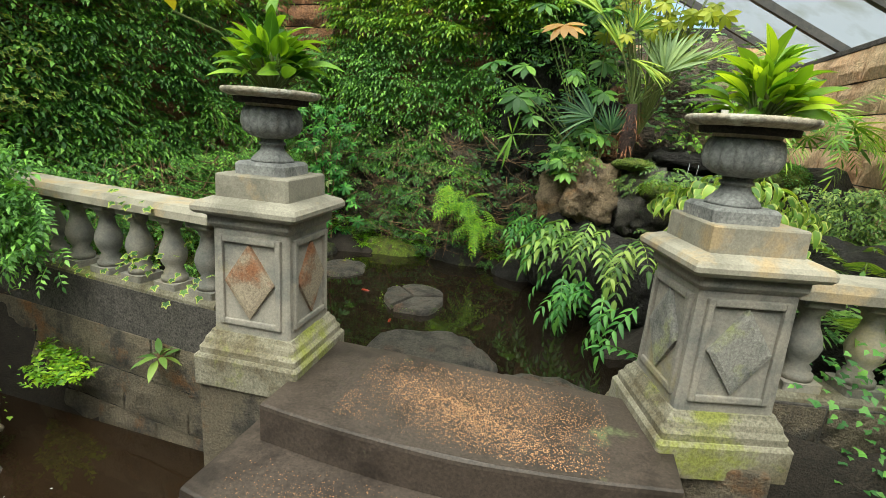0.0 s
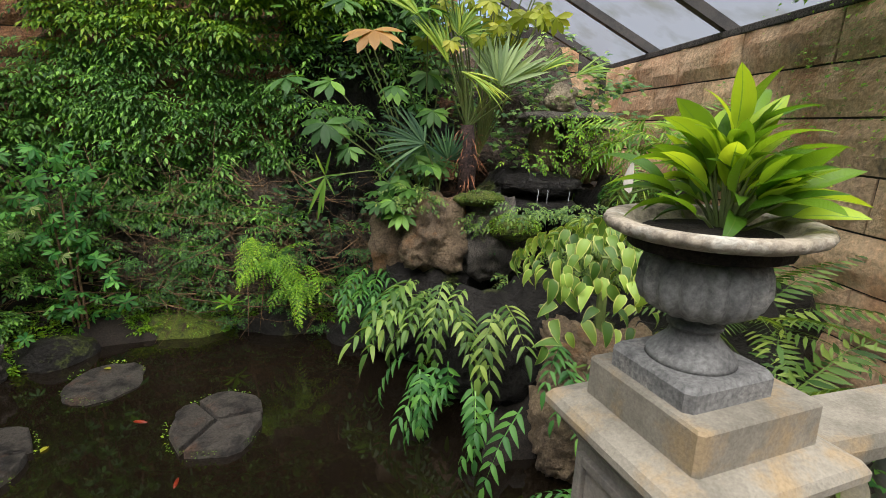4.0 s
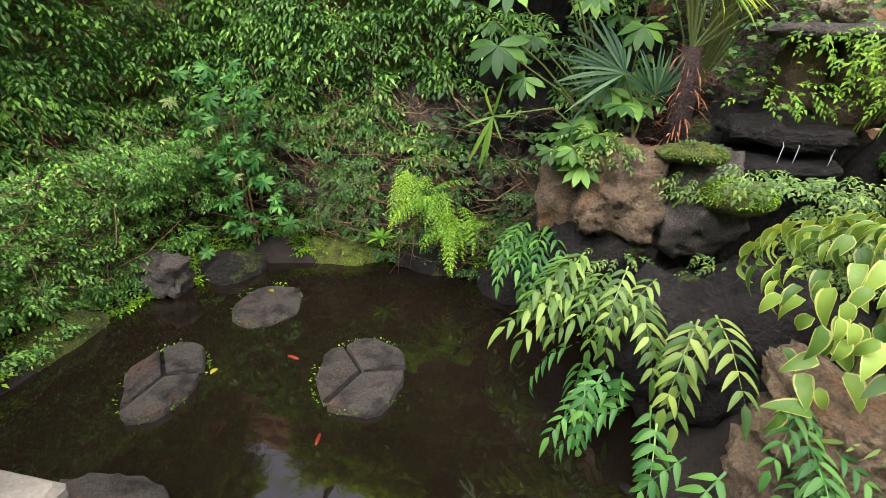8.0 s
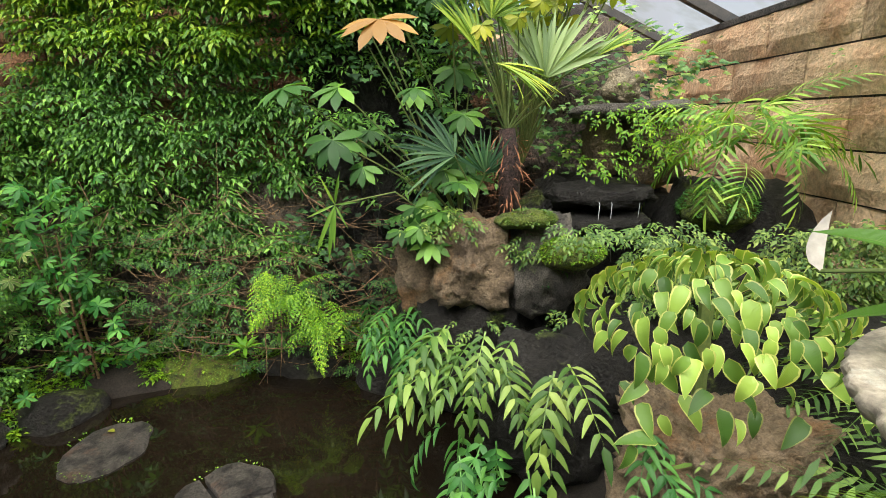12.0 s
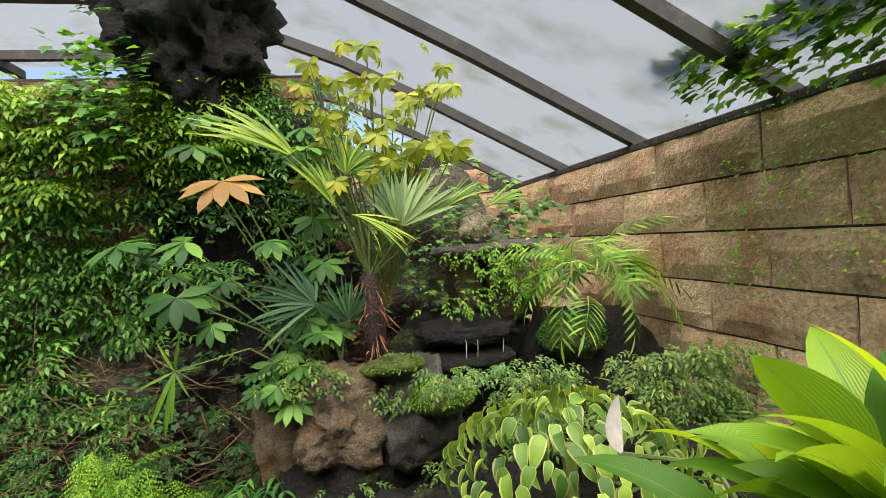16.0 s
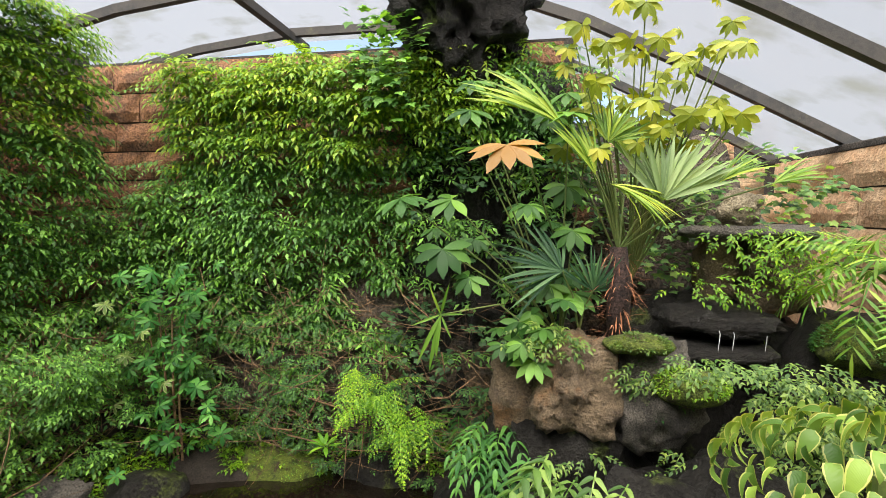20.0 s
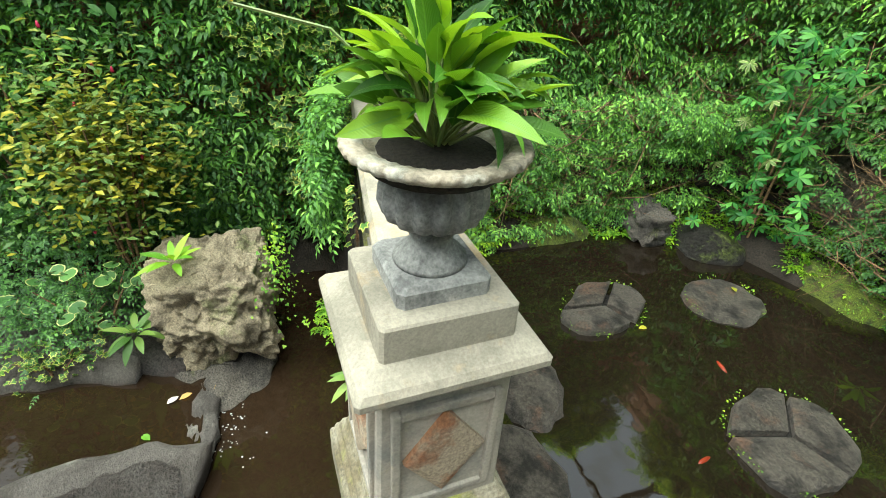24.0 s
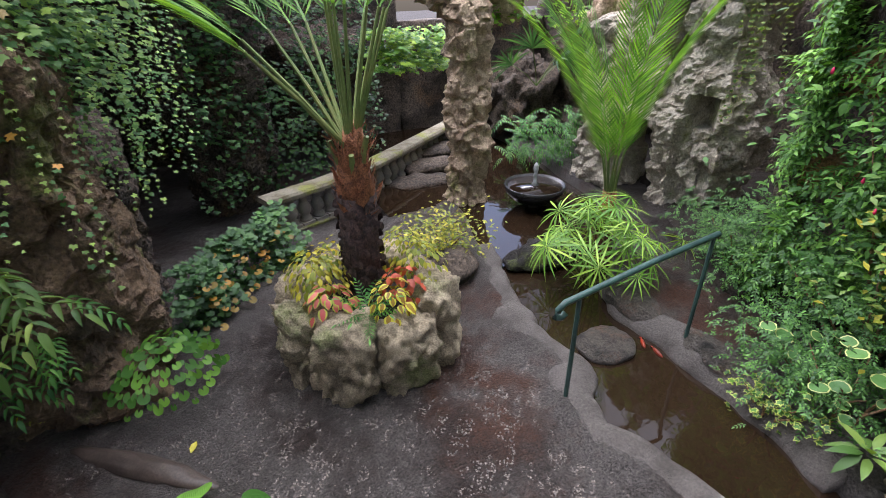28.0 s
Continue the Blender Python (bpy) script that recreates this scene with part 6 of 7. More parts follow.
hair = [aim((0.11 * math.cos(k * 2.4), 0.11 * math.sin(k * 2.4), 0.58 + 0.5 * rng.random()), (math.cos(k * 2.4) * rng.uniform(0.1, 0.9), math.sin(k * 2.4) * rng.uniform(0.1, 0.5), rng.uniform(0.2, 1.0)), (math.cos(k * 2.4), math.sin(k * 2.4), 0.2), rng.uniform(0.5, 1.2)) for k in range(260)]
tagged(scatter("fibre", [blade(0.09, 0.009, 2, 0.6, 0.3, 0.4)], hair, "fibre", t, "ragged red-brown fibres"), kind="stuff")


def date_frond(L, pairs, leaf=0.26, droop=0.5):
    return pinnate(L, pairs, blade(leaf, 0.016, 3, 0.35, 0.4, 0.4), droop, 38, 0.5, 12)


def palm_crown(t, n, z, L, stalk, lift, material, droop=0.5, r=0.02, pairs=26, leaf=0.26, narrow=1.0, lean=(0, 0)):
    me = np_mesh("frond", date_frond(L, pairs, leaf, droop))
    me.materials.append(M[material])
    for k in range(n):
        a = radians(k * 137.5 + 20)
        e = radians(lift[0] + (lift[1] - lift[0]) * ((k * 0.618) % 1))
        d = Vector((math.cos(a) * math.cos(e) * narrow + lean[0], math.sin(a) * math.cos(e) * narrow + lean[1], math.sin(e)))
        p0, p1 = Vector((r * math.cos(a), r * math.sin(a), z)), Vector((0, 0, z)) + d * stalk
        part("stalk", tube([p0, p0.lerp(p1, 0.5) + Vector((0, 0, 0.02)), p1], [0.016, 0.012, 0.008], 6), "stalk", t)
        o = new("frond", me)
        o.parent, o.matrix_basis = t, aim(p1, d, (-d.x, -d.y, 1), rng.uniform(0.85, 1.1))


palm_crown(t, 17, 0.98, 1.0, 0.78, (48, 86), "date", 0.9)

# bedding in the planter
COL = [blade(0.085, 0.062, 4, 0.5, 0.2, 0.42), blade(0.07, 0.05, 4, 0.6, 0.2, 0.42)]
BED = [blade(0.06, 0.03, 3, 0.4, 0.2, 0.45), blade(0.05, 0.026, 3, 0.5, 0.2, 0.45)]
for a, r, m, lab in ((38, 0.36, "coleus_p", "pink and lime coleus plant in the planter"), (100, 0.38, "coleus_y", "yellow-edged coleus plant in the planter"), (126, 0.30, "coleus_r", "red coleus plant in the planter"), (8, 0.30, "gold", "golden-leaved bedding plant in the planter"), (345, 0.34, "gold", "golden-leaved bedding plant by the palm"), (165, 0.36, "gold", "golden-leaved bedding plant behind the coleus"), (200, 0.32, "gold", "golden-leaved bedding plant behind the trunk"), (320, 0.2, "gold", "golden-leaved bedding plant behind the palm")):
    a = radians(a)
    small = m == "gold"
    clump("bedding_plant" if small else "coleus", lab, "plant", (PX + r * math.cos(a), PY + r * math.sin(a), -0.12), BED if small else COL, stalked(110 if small else 34, 0.19 if small else 0.14, 0.34 if small else 0.24, 50, (0.7, 1.2)), m, "bedding in the planter")
clump("planter_fern", "small dark fern in the planter", "fern", (PX + 0.08, PY + 0.36, -0.08), [pinnate(0.26, 9, blade(0.07, 0.018, 2, 0.3), 0.8, 60, 0.6)], rosette(14, 0.02, (25, 75)), "fern_dark", "", "frond")

# handrail over the stream
rail = thing("handrail", "dark green painted metal handrail with a curled end", "handrail")
a, b = Vector((-1.615, -2.37, 0.22)), Vector((-2.70, -2.45, 0.30))
part("post", tube([(-1.615, -2.37, -0.7), (-1.615, -2.37, 0.22)], 0.014, 8), "rail", rail)
part("post", tube([(-2.70, -2.45, -0.7), (-2.70, -2.45, 0.30)], 0.014, 8), "rail", rail)
d = (a - b).normalized()
curl = [a + d * 0.10 + Vector((0, 0, 0.0)), a + d * 0.15 + Vector((0, 0, -0.03)), a + d * 0.16 + Vector((0, 0, -0.07)), a + d * 0.12 + Vector((0, 0, -0.09)), a + d * 0.09 + Vector((0, 0, -0.07))]
part("rail", tube([b - d * 0.04, b.lerp(a, 0.5) + Vector((0, 0, 0.01)), a, *curl], 0.019, 8), "rail", rail, "flat green rail ending in a curl", smooth=True)

# stones in the stream and its banks
rock("stream_stone", (-2.24, -2.72, -0.61), (0.22, 0.19, 0.08), 101, "slab", "flat grey stepping stone in the stream", "stepping stone", flat=0.6, amount=0.1, sub=3)
rock("channel_boulder", (-2.76, -0.86, -0.28), (0.38, 0.38, 0.38), 102, "rock_pale", "craggy tan boulder between stream and channel", amount=0.22, scale=1.5, cracks=0.7, square=0.55, sub=6)
rock("channel_boulder", (-2.62, -0.86, -0.70), (0.42, 0.34, 0.12), 103, "rock_grey", "low grey ledge under the craggy boulder", amount=0.2)
rock("weir_stone", (-2.1, -0.97, -0.66), (0.34, 0.10, 0.05), 104, "kerb", "pale worn cement lip at the stream's end", amount=0.16)
rock("bank_stone", (-2.72, -2.95, -0.56), (0.16, 0.30, 0.10), 105, "slab", "low grey kerb stone along the far bank", amount=0.15, sub=3)
rock("bank_stone", (-2.76, -2.3, -0.56), (0.14, 0.36, 0.10), 106, "slab", "long grey kerb stone under the rail post", amount=0.15, sub=3)
rock("bank_stone", (-1.62, -4.0, -0.47), (0.24, 0.22, 0.15), 107, "rock_dark", "dark rounded stone beside the planter", amount=0.2, sub=3)
rock("cascade_stone", (-2.55, -3.95, -0.57), (0.4, 0.2, 0.12), 108, "rock_wet_shaded", "wet stone sill with water spilling over it", amount=0.2)

def kerb(name, label, line, radii):
    """A rounded, uneven cement kerb along the water."""
    pts = []
    for k in range(121):
        y = line[0] + (line[1] - line[0]) * k / 120
        pts.append((line[3](y) + 0.02 * noise.noise((y * 4, 1, 0)), y, line[2] + 0.012 * noise.noise((y * 5, 0, 2))))
    bm = tube(pts, [radii * (1 + 0.35 * noise.noise((p[1] * 3, 5, 0))) for p in pts], 18, 1.75)
    for v in bm.verts:
        w = v.co.copy()
        v.co += Vector((noise.noise(w * 6), noise.noise(w * 6 + Vector((9, 0, 0))), noise.noise(w * 5 + Vector((0, 9, 0))))) * 0.028
    ob = part(name, bm, "kerb", None, label, smooth=True)
    return tagged(ob, "", "kerb")


kerb("stream_kerb", "rounded worn cement kerb between path and stream", (-0.92, -4.3, -0.585, lambda y: float(along(PATH_EDGE, y)) + 0.07), 0.085)
kerb("stream_kerb", "rounded worn cement kerb along the far bank", (-1.3, -3.25, -0.60, lambda y: float(along(WEST_EDGE, y)) - 0.06), 0.085)

# fountain
t = thing("fountain", "black bowl fountain with a short bubbling jet", "fountain", (-3.2, -5.08, -0.63))
part("pedestal", lathe([(0.12, -0.2), (0.1, 0.0), (0.12, 0.08)], 16), "bowl", t)
part("bowl", lathe([(0.12, 0.06), (0.24, 0.10), (0.33, 0.19), (0.36, 0.27), (0.34, 0.275), (0.31, 0.24)], 28), "bowl", t, smooth=True)
part("water", lathe([(0.31, 0.2), (0.31, 0.255), (0.01, 0.262)], 24), "stream", t, smooth=True)
part("jet", lathe([(0.05, 0.255), (0.022, 0.30), (0.02, 0.40), (0.032, 0.46), (0.028, 0.50), (0.008, 0.53)], 10), "foam", t, "white bubbling jet", smooth=True)

# rock columns and grotto faces
def column_mesh(size, seed, carve=()):
    """A pillar of rough tufa: blocks, clefts and pits pushed in and out of a squarish shaft."""
    bm = bmesh.new()
    sx, sy, sz = size
    n, m = 96, max(12, int(2 * sz / 0.026))
    off = Vector((seed * 1.7, seed * 0.9, seed * 2.3))
    rings = []
    for i in range(m + 1):
        z = -sz + 2 * sz * i / m
        waist = 1 + 0.25 * noise.noise((seed, z * 1.1, 3)) + 0.3 * math.exp(-(z + sz) / 0.18)
        waist *= math.sqrt(max(0.02, 1 - max(0.0, (z - sz + 0.25) / 0.26) ** 2))
        ring = []
        for k in range(n):
            a = 2 * math.pi * k / n
            c, q = math.cos(a), math.sin(a)
            r = 0.6 + 0.4 * 0.9 / max(abs(c), abs(q))
            p = Vector((sx * c * r * waist, sy * q * r * waist, z))
            w = p + off
            dist, cells = noise.voronoi(w * 3.4)
            h = 0.09 * noise.fractal(w * 1.5, 0.9, 2.0, 3) + 0.06 * noise.noise(cells[0] * 5.3) - 0.05 * max(0.0, 1 - (dist[1] - dist[0]) / 0.14)
            h += 0.10 * (0.25 - abs(noise.noise(w * 3.3))) + 0.06 * (0.25 - abs(noise.noise(w * 8))) + 0.03 * noise.fractal(w * 13, 0.6, 2.1, 3)
            d = Vector((c, q, 0))
            for u0, u1, z0, z1, deep in carve:
                if 0.78 * c + 0.63 * q > 0.2 and u0 < 0.78 * p.y - 0.63 * p.x < u1 and z0 < z < z1:
                    h -= deep
            ring.append(bm.verts.new(p + d * h))
        rings.append(ring)
    for lo, hi in zip(rings, rings[1:]):
        for k in range(n):
            bm.faces.new((lo[k], lo[(k + 1) % n], hi[(k + 1) % n], hi[k]))
    bm.faces.new(rings[-1])
    bm.faces.new(rings[0][::-1])
    return bm


def column(at, size, seed, material, label, carve=()):
    ob = part("rock_column", column_mesh(size, seed, carve), material, None, label, pose(*at))
    return tagged(ob, "", "rock column")


column((-2.6, -5.6, 0.45), (0.22, 0.22, 1.15), 111, "tufa_warm", "craggy pale orange rock column beside the fountain pool")
rock("rock_arch", (-2.75, -5.9, 1.7), (0.62, 0.36, 0.40), 112, "tufa_warm", "craggy rock arch above the column", "rock arch", amount=0.3, scale=1.8, cracks=1.0, sub=5)
column((-4.58, -4.08, 0.75), (0.44, 0.46, 1.5), 113, "tufa", "tall craggy grey rock column with a square dark niche", ((-0.26, 0.0, -0.33, -0.03, 0.32), (-0.30, 0.08, -1.2, -0.33, 0.10)))
column((-4.5, -4.85, 1.25), (0.36, 0.42, 0.85), 114, "tufa", "weathered grey rock bridging the two columns")
column((-4.4, -5.25, 0.3), (0.34, 0.36, 1.1), 115, "tufa", "craggy rock column behind the date palm")
rock("rock_mass", (-5.2, -5.8, 1.3), (0.8, 0.5, 0.7), 116, "tufa_warm", "craggy rock mass over the far cascade", "rock", amount=0.28, scale=1.8, cracks=1.0, sub=5)
rock("rock_mass", (-4.6, -7.6, 0.0), (0.7, 0.5, 0.7), 117, "rock_dark", "dark wet rock behind the fountain pool", "rock", amount=0.28, scale=1.8, cracks=1.0, sub=5)


def puddle():
    bm = bmesh.new()
    ring = [bm.verts.new((0.36 * math.cos(a) * (1 + 0.5 * noise.noise((2 * math.cos(a), 2 * math.sin(a), 4))), 0.17 * math.sin(a) * (1 + 0.5 * noise.noise((2 * math.cos(a), 2 * math.sin(a), 9))), 0)) for a in np.linspace(0, 2 * math.pi, 60, endpoint=False)]
    f = bm.faces.new(ring)
    r = bmesh.ops.extrude_face_region(bm, geom=[f])
    for v in [x for x in r["geom"] if isinstance(x, bmesh.types.BMVert)]:
        v.co.z = 0.006
    bmesh.ops.recalc_face_normals(bm, faces=bm.faces[:])
    ob = part("puddle", bm, "stream", None, "shallow brown puddle on the damp path", pose(-1.42, -1.40, -0.548, 0, 0, 100))
    return tagged(ob, "", "puddle")


puddle()
for k in range(5):
    rock("far_step", (-2.0 - 0.3 * k, -6.0 - 0.4 * k, -0.70 + 0.07 * k), (0.45, 0.26, 0.07), 120 + k, "rock_dark", "worn rock step climbing past the column", "step", group="far steps", sub=3, amount=0.15, square=0.5)

column((1.00, -3.86, 0.45), (0.40, 0.42, 1.15), 131, "rock_mossy", "brown mossy rock pillar at the cave's mouth")
column((1.65, -3.75, 0.3), (0.42, 0.5, 1.2), 140, "rock_dark", "dark rock face behind the mossy pillar")
column((1.1, -4.75, 0.0), (0.45, 0.55, 1.0), 132, "rock_dark", "dark rock shoulder beside the cave")
column((1.85, -3.0, 0.0), (0.4, 0.5, 0.9), 133, "rock_dark", "dark rock face beside the path")
# added overhead to cast shade on this side of the grotto
rock("grotto_roof", (2.0, -5.6, 2.7), (1.2, 1.3, 0.5), 134, "rock_dark", "dark rock overhang added above the cave, to shade it", "rock overhang", amount=0.25, sub=5)
rock("grotto_roof", (-1.3, -8.3, 0.85), (1.5, 0.6, 0.35), 135, "rock_dark", "dark rock overhang behind the far balustrade", "rock overhang", amount=0.25, sub=5)
# unseen slab, added to block the sky and darken the cave behind
rock("grotto_roof", (1.0, -7.4, 3.0), (2.3, 1.7, 0.35), 139, "rock_dark", "unseen dark rock slab added over the back of the cave, to shade it", "rock overhang", amount=0.2, sub=4)
column((-0.1, -6.9, 0.4), (0.5, 0.4, 1.6), 136, "rock_dark", "dark ivy-clad rock beside the balustrade")
rock("mossy_rock", (1.1, -3.85, -0.36), (0.46, 0.5, 0.36), 137, "rock_mossy", "brown mossy foot of the rock face", "rock", amount=0.28, cracks=0.8, sub=5)
column((-5.6, -7.0, 0.8), (0.6, 0.8, 1.6), 138, "rock_dark", "dark rock behind the far pool")

# gutter and plants along the dark side of the path
rock("gutter_kerb", (0.72, -2.95, -0.56), (0.5, 0.07, 0.05), 141, "concrete", "low cement gutter kerb on the path", "kerb", rz=-39, sub=3, amount=0.1)

ROUND = [disc_leaf(0.034, 0.12), disc_leaf(0.028, 0.2)]
clump("pennywort", "clump of bright round green leaves at the foot of the rock", "plant", (0.56, -3.42, -0.52), ROUND, [aim((p.translation.x, p.translation.y, p.translation.z), p.col[1].xyz, (rng.normal(0.1, .3), 0.7, 1.0), rng.uniform(0.6, 1.05)) for p in stalked(150, 0.33, 0.40, 60)], "round")
clump("path_plant", "large glossy green leaves beside the steps", "plant", (0.42, -2.36, -0.53), [blade(0.26, 0.19, 6, 0.5, 0.2, 0.4)], stalked(6, 0.2, 0.2, 25, (0.85, 1.05)), "round")
clump("cave_fern", "green fern hanging on the dark rock face", "fern", (1.35, -3.4, 0.5), FROND, hanging(16, (-0.3, 0, 0.1), (0.4, 0.2, -0.1), (-0.5, 0.8, 0.1), (0.8, 1.1)), "fern", "", "frond")
clump("cave_fern", "small fern on the mossy rock", "fern", (1.0, -3.45, 0.1), FROND, hanging(9, (-0.1, 0, 0.1), (0.2, 0.1, -0.1), (-0.5, 0.8, 0.0), (0.5, 0.7)), "fern_dark", "", "frond")


foliage("hanging_ivy", "long strings of ivy hanging over the dark cave", strands(230, (1.75, -2.6), (0.25, -4.9), 0.3, 2.5, (-0.6, 0.6), 0.4), IVY_SMALL, "ivy", "ivy")
foliage("hanging_ivy", "dense dark ivy over the grotto's rock", curtain(3600, (1.95, -2.7), (0.6, -4.8), 1.1, 2.7, (-0.7, 0.7), 0.3, (0.5, 0.95), 0.3, 0.8, lambda p: p.z > 1.5 or rng.random() < (p.z - 0.9)), IVY, "ivy", "ivy")
foliage("hanging_ivy", "dark ivy over the rock behind the balustrade", curtain(4200, (0.2, -6.4), (-2.0, -7.5), -0.4, 2.6, (-0.2, 1), 0.15, (0.5, 0.95), 0.15, 0.8), IVY, "ivy_dark", "ivy")
foliage("yellowed_ivy", "yellowed ivy leaves among the hanging strings", curtain(26, (1.5, -2.8), (0.9, -3.8), 1.0, 2.0, (-0.7, 0.7), 0.35, (0.5, 0.8), 0.3, 0.8), IVY, "ivy_yellow", "ivy")
foliage("ground_ivy", "low ivy with yellowing round leaves under the balustrade", curtain(1900, (0.6, -4.55), (-0.35, -5.25), -0.6, -0.1, (-0.3, 1), 0.25, (0.6, 1.0), 0.3, 0.4), IVY + ROUND, "ivy_dark", "ivy")
foliage("ground_ivy", "yellow round leaves on the dark bank", curtain(70, (0.5, -4.5), (-0.3, -5.15), -0.5, -0.15, (-0.3, 1), 0.3, (0.6, 1.0), 0.35, 0.4), ROUND, "ivy_yellow", "ivy")
foliage("arch_creeper", "sunlit creeper over the rock arch", curtain(900, (-2.7, -5.75), (-4.2, -6.0), 1.3, 2.3, (0.2, 1), 0.2, (0.5, 1.0), 0.2, 0.7), IVY, "maiden", "creeper")
foliage("arch_creeper", "bright creeper along the far roof edge", curtain(700, (-1.4, -6.6), (-2.8, -6.3), 1.7, 2.4, (0.2, 1), 0.2, (0.5, 1.0), 0.2, 0.7), IVY, "maiden", "creeper")
foliage("column_ivy", "yellow-green ivy strings on the rock column", strands(16, (-4.1, -3.7), (-4.2, -3.35), 0.5, 1.9, (0.3, -0.1), 0.15), IVY_SMALL, "ivy_var", "ivy")

# sedge clump and date palm on the far bank
sedge_leaf = star(14, blade(0.27, 0.017, 3, 0.6, 0.25, 0.4), 360, -6)
t = clump("umbrella_sedge", "dense clump of umbrella sedge beside the stream", "plant", (-2.72, -3.42, -0.5), [sedge_leaf], [Matrix.Translation((rng.normal(0, .08), rng.normal(0, .08), rng.uniform(-0.05, 0.2))) @ m @ turn(rng.uniform(-25, 25), rng.uniform(-25, 25), 0) for m in stalked(44, 0.50, 0.50, 35, (0.65, 1.2))], "sedge", "", "leaf_umbrella")
for k in range(24):
    a, q = radians(k * 137.5), math.sqrt((k + 0.5) / 24)
    part("stalk", tube([(0.1 * math.cos(a), 0.1 * math.sin(a), -0.1), (0.5 * q * math.cos(a), 0.5 * q * math.sin(a), 0.55 * (1 - 0.6 * q * q))], 0.005, 4), "stalk", t)
t = thing("date_palm", "young date palm with tall feathery green fronds", "palm", (-3.55, -4.25, -0.5))
part("trunk", tube([(0, 0, -0.1), (0, 0, 0.3)], [0.1, 0.07], 10), "fibre", t, smooth=True)
palm_crown(t, 9, 0.25, 1.9, 0.45, (66, 84), "date", 0.55, 0.04, 44, 0.34, 0.8, (0.05, 0.05))
fan_palm("fan_palm", "dark fan palm over the far pool", (-3.9, -6.2, 0.5), [(-0.3, 0.2, 0.5, 0.2), (0.3, 0.3, 0.5, 0.2), (0.0, 0.4, 0.35, 0.0), (-0.4, 0.0, 0.3, 0.0), (0.45, 0.1, 0.3, 0.0)], "fan_dark", 0.0)
foliage("far_ferns", "green ferns beyond the fountain pool", [aim((rng.uniform(-4.7, -3.5), rng.uniform(-6.6, -5.9), rng.uniform(-0.5, 0.15)), (rng.normal(0, 1), 1 + rng.normal(0, .5), rng.uniform(-.4, .6)), (0, 0, 1), rng.uniform(0.4, 0.7)) for _ in range(150)], FROND, "fern_dark", "fern")

# shrubs along the jasmine wall
foliage_at = lambda n, c, r, s: [aim((c[0] + rng.normal(0, r[0]), c[1] + rng.normal(0, r[1]), c[2] + rng.normal(0, r[2])), (rng.normal(0.6, .6), rng.normal(0, 1), rng.uniform(-.4, .7)), (0.3, 0, 1), rng.uniform(*s)) for _ in range(n)]


def shrub(name, label, at, n, r, protos, material, s=(0.8, 1.3), stems=5, h=0.6, extra=None):
    """A bush: branching stems with its small leaves in one mesh."""
    t = thing(name, label, "shrub", at)
    scatter("leaves", protos, foliage_at(n, (0, 0, h), r, s), material, t)
    for k in range(stems):
        a = radians(k * 137.5)
        part("stem", tube([(0.04 * math.cos(a), 0.04 * math.sin(a), -0.15), (r[0] * 0.6 * math.cos(a), r[1] * 0.6 * math.sin(a), h * 0.6), (r[0] * 1.2 * math.cos(a), r[1] * 1.2 * math.sin(a), h * 1.25)], [0.012, 0.008, 0.004], 5), "twig", t)
    if extra:
        scatter(*extra[:1], protos, foliage_at(extra[1], (0, 0, h), (r[0] * 1.15, r[1] * 1.15, r[2] * 1.15), s), extra[2], t, extra[3])
    return t


OVAL = [blade(0.055, 0.026, 2, 0.3, 0.2, 0.5)]
BIG = [blade(0.085, 0.042, 3, 0.4, 0.2, 0.45)]
shrub("golden_shrub", "golden-leaved shrub growing behind the craggy boulder", (-3.22, -1.36, -0.3), 1700, (0.15, 0.21, 0.25), OVAL, "gold", (0.8, 1.3), 9, 0.84, ("green_leaves", 1100, "fern", "green inner leaves"))
shrub("fuchsia", "fuchsia bush with small pink flowers against the jasmine", (-3.5, -1.75, -0.3), 700, (0.18, 0.42, 0.45), BIG, "fatsia", (0.7, 1.2), 6, 1.05)
shrub("box_shrub", "small dark green shrub beside the rock column", (-3.7, -2.85, -0.5), 1300, (0.17, 0.28, 0.17), SPRIG, "bank_leaf", (0.6, 1.0), 4, 0.35)
shrub("round_leaved_shrub", "cream-edged round-leaved plant spilling over the stream's bank", (-2.85, -1.55, -0.5), 30, (0.13, 0.22, 0.12), ROUND, "pelarg", (0.9, 1.6), 5, 0.3)
shrub("ferny_shrub", "ferny dark green shrub spilling over the stream", (-2.95, -1.72, -0.55), 900, (0.17, 0.26, 0.13), SPRIG, "bank_leaf", (0.7, 1.2), 6, 0.24)
shrub("ferny_shrub", "dark feathery shrub against the jasmine wall", (-3.4, -1.75, -0.5), 1100, (0.16, 0.5, 0.25), SPRIG, "bank_leaf", (0.8, 1.3), 6, 0.4)
shrub("creeping_ivy", "small yellow-green ivy at the water's edge", (-2.62, -1.78, -0.6), 150, (0.06, 0.14, 0.06), IVY_SMALL, "ivy_var", (0.8, 1.2), 4, 0.12)
shrub("low_shrub", "low bright green plants behind the planter", (-1.65, -4.25, -0.5), 900, (0.2, 0.15, 0.11), OVAL, "gold", (0.7, 1.1), 5, 0.22)
clump("boulder_plant", "bright pointed leaves growing on the craggy boulder", "plant", (-2.6, -1.0, 0.12), [blade(0.16, 0.045, 4, 0.5, 0.2, 0.4)], rosette(11, 0.03, (10, 65)), "maiden")
clump("water_plant", "bright lobed leaves hanging over the stream", "plant", (-2.6, -1.3, -0.35), [blade(0.17, 0.05, 4, 0.6, 0.2, 0.4)], rosette(14, 0.05, (-20, 60)), "fern")
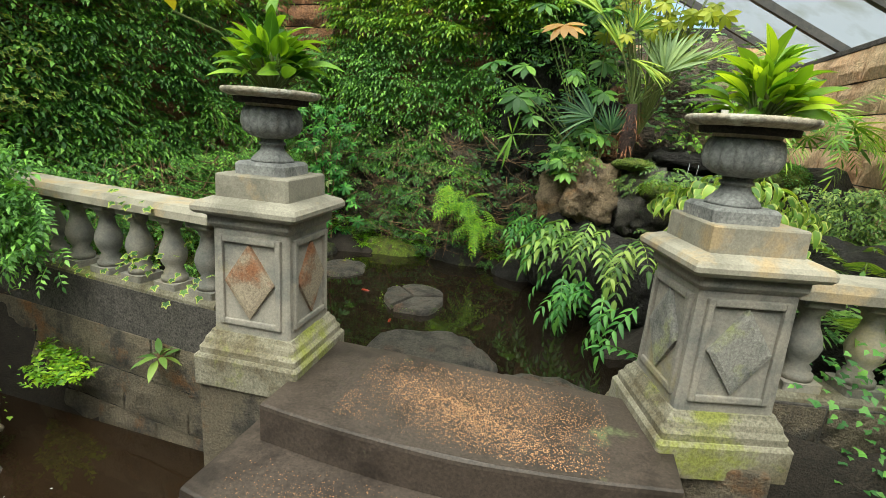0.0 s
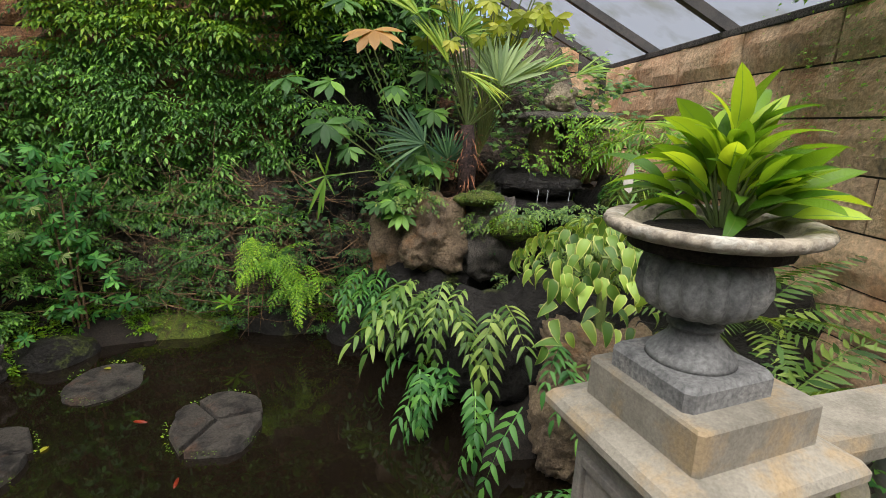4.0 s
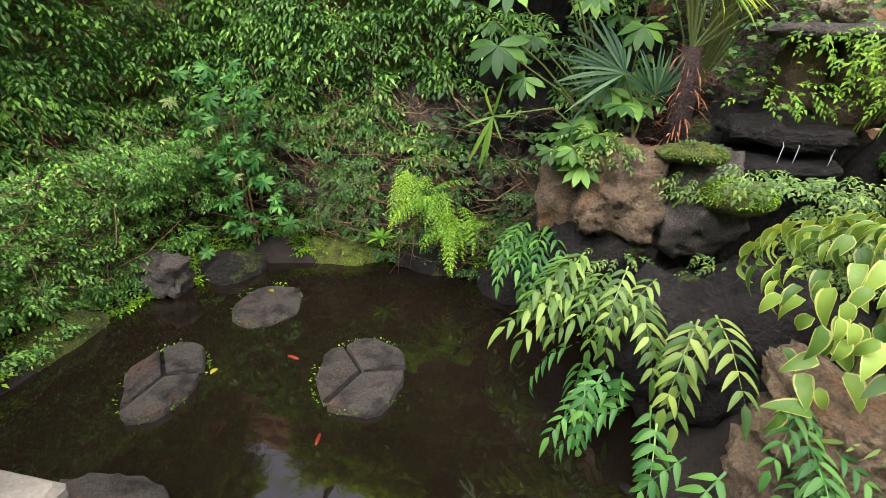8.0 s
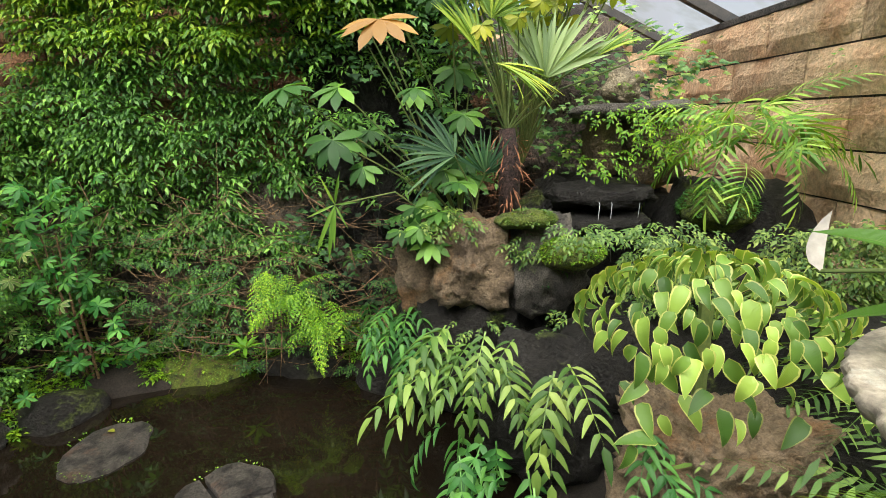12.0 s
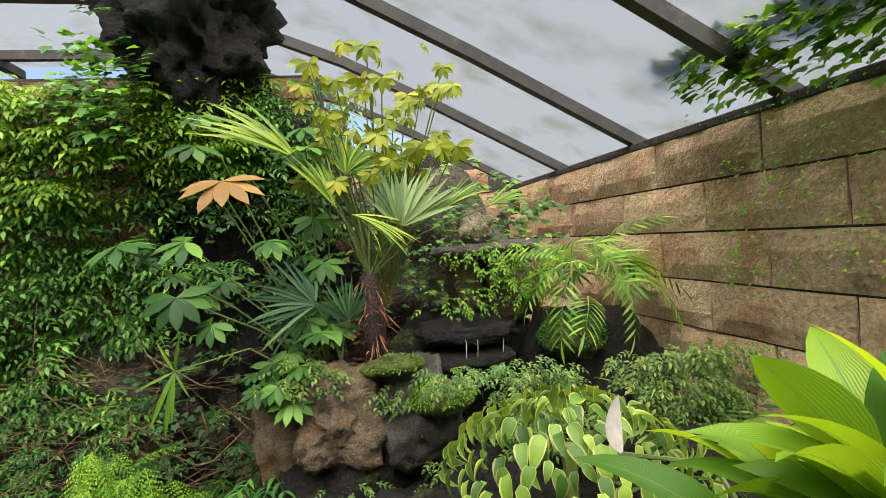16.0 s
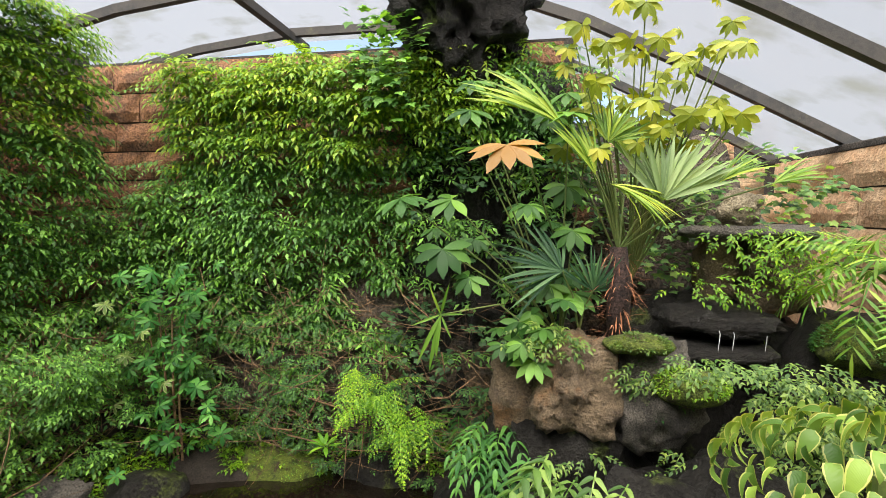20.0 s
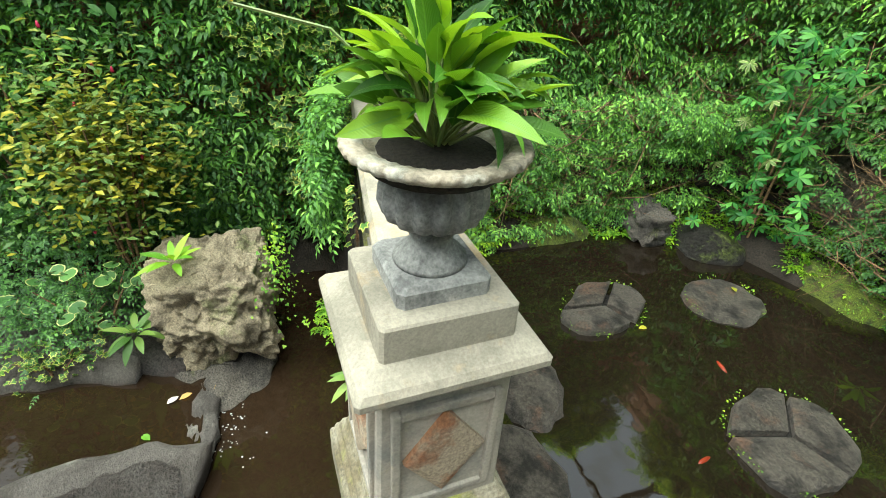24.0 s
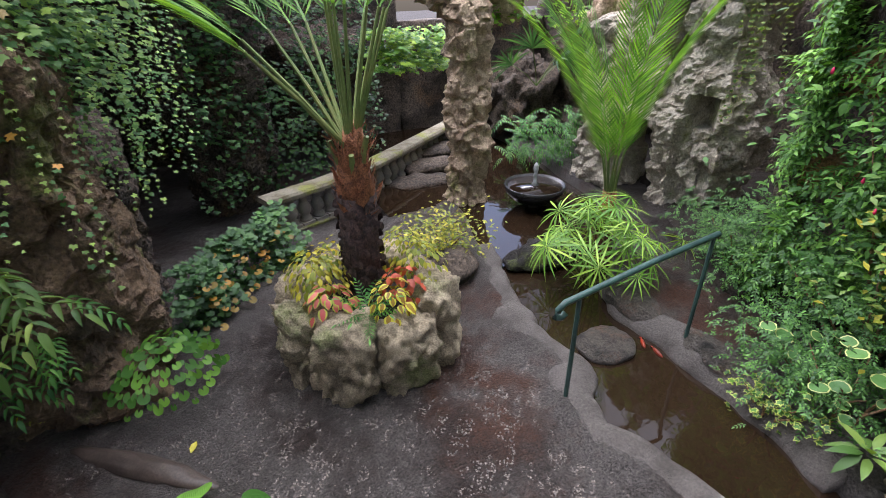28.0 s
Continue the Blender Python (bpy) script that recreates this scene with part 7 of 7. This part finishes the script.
foliage("boulder_creeper", "small creeper trailing from the boulder to the water", strands(22, (-2.6, -0.55), (-3.0, -0.45), -0.55, 0.15, (0.5, 0.3), 0.2), SMALL, "maiden", "creeper")
clump("bank_plant", "green lobed plant rooted on the stone wall under the balustrade", "plant", (-1.75, -0.12, -0.15), [blade(0.15, 0.045, 4, 0.6, 0.2, 0.4)], rosette(13, 0.04, (-30, 55), (0.7, 1.1)), "fern")


def fuchsia_flower(at):
    t = thing("fuchsia_flower", "small hanging pink fuchsia flower", "flower", at, "fuchsia flowers")
    part("bell", lathe([(0.003, 0), (0.008, -0.012), (0.010, -0.026), (0.006, -0.036)], 8), "pink", t, smooth=True)
    part("stalk", tube([(0, 0, 0), (-0.01, 0, 0.05)], 0.0015, 4), "stalk", t)
    return t


first = fuchsia_flower((-3.2, -1.5, 0.4))
for k in range(15):
    copy_thing(first, pose(-3.28 + rng.normal(0, .06), rng.uniform(-2.5, -1.0), rng.uniform(0.0, 1.5)))

# fish and fallen leaves
def goldfish(at, rz):
    t = thing("goldfish", "small orange goldfish near the surface", "fish", at, "goldfish", rz=rz)
    bm = bmesh.new()
    bmesh.ops.create_uvsphere(bm, u_segments=10, v_segments=8, radius=1)
    for v in bm.verts:
        v.co = Vector((v.co.x * 0.055, v.co.y * 0.014, v.co.z * 0.016))
    part("body", bm, "fish", t, smooth=True)
    part("tail", np_mesh("tail", moved(lozenge(0.04, 0.022), turn(0, 0, 90, (-0.05, 0, 0)))), "fish", t)
    return t


for x, y, z, r in ((-2.0, 2.35, -0.404, 40), (-1.5, 2.1, -0.404, 170), (-1.0, 1.5, -0.408, 100), (-2.5, -2.62, -0.614, 60), (-2.52, -2.5, -0.614, 80)):
    goldfish((x, y, z), r)
for k, (x, y, z, m) in enumerate(((-1.93, 1.80, -0.395, "gold"), (-2.05, 2.75, -0.345, "gold"), (-2.02, -1.2, -0.615, "maiden"), (-2.3, -1.02, -0.612, "tan_leaf"), (-2.35, -0.88, -0.612, "tan_leaf"), (0.45, -3.0, -0.54, "gold"), (-2.25, -1.15, -0.612, "spathe"))):
    ob = part("fallen_leaf", np_mesh("leaf", moved(blade(0.075, 0.04, 3, 0.2, 0.3, 0.5), turn(0, 0, 67 * k))), m, None, "single fallen leaf lying on stone or water", pose(x, y, z))
    tagged(ob, "", "leaf", "fallen leaves")
bubbles = []
for _ in range(70):
    bubbles.append(turn(0, 0, 0, (-2.05 + rng.normal(0, .14), -0.82 + rng.normal(0, .06), -0.688), rng.uniform(0.003, 0.007)))
dome = np.array([(-.7, -.7, 0), (.7, -.7, 0), (.7, .7, 0), (-.7, .7, 0), (0, 0, .5)], float), np.array([(0, 1, 4), (1, 2, 4), (2, 3, 4), (3, 0, 4)]), np.zeros((5, 2))
tagged(scatter("bubbles", [dome], bubbles, "foam"), "white bubbles below the little weir", "bubbles", kind="stuff")
foliage("far_creeper", "sunlit yellow-green plants on the far overhang", curtain(1600, (-2.0, -7.3), (-3.0, -7.4), 0.7, 1.2, (0, 1), 0.3, (0.8, 1.4), 0.2, 0.5), IVY + SMALL, "maiden", "creeper")


def tufts(name, label, at, size, n, material, length=0.03):
    """Short shoots all over the upper side of a rock."""
    fr = []
    for _ in range(n):
        a, u = rng.uniform(0, 2 * math.pi), rng.uniform(-0.15, 1)
        d = Vector((math.cos(a) * math.sqrt(1 - u * u), math.sin(a) * math.sqrt(1 - u * u), u))
        p = Vector((at[0] + d.x * size[0], at[1] + d.y * size[1], at[2] + d.z * size[2]))
        if noise.noise(p * 4) < -0.12:
            continue
        fr.append(aim(p - d * 0.01, d + Vector((rng.normal(0, .6), rng.normal(0, .6), rng.normal(0, .4))), (0, 0, 1), rng.uniform(0.5, 1.2)))
    return tagged(scatter(name, [lozenge(length, length * 0.5)], fr, material), label, "moss", kind="stuff")


tufts("moss_tufts", "fuzzy bright moss on the boulders by the fall", (1.12, 2.72, 0.80), (0.21, 0.17, 0.11), 1500, "maiden", 0.022)
tufts("moss_tufts", "fuzzy moss over the top of the boulder", (0.85, 2.78, 1.02), (0.21, 0.15, 0.06), 900, "fern", 0.022)
tufts("moss_tufts", "dark fuzzy moss under the bamboo palm", (2.15, 3.0, 0.98), (0.25, 0.21, 0.17), 1500, "fern_dark", 0.03)
tufts("moss_tufts", "yellow-green moss on the pond's bank", (-3.2, 1.8, -0.42), (0.21, 0.43, 0.21), 1300, "maiden", 0.022)
tufts("moss_tufts", "yellow-green moss at the foot of the ivy wall", (-1.9, 3.62, -0.42), (0.46, 0.23, 0.21), 1500, "maiden", 0.022)
tufts("moss_tufts", "rusty green moss on the rock foot", (1.1, -3.85, -0.36), (0.47, 0.51, 0.38), 2200, "gold", 0.022)
tufts("moss_tufts", "dark moss over the dark boulder under the palm", (0.98, 2.95, 0.66), (0.31, 0.27, 0.37), 900, "fern_dark", 0.025)
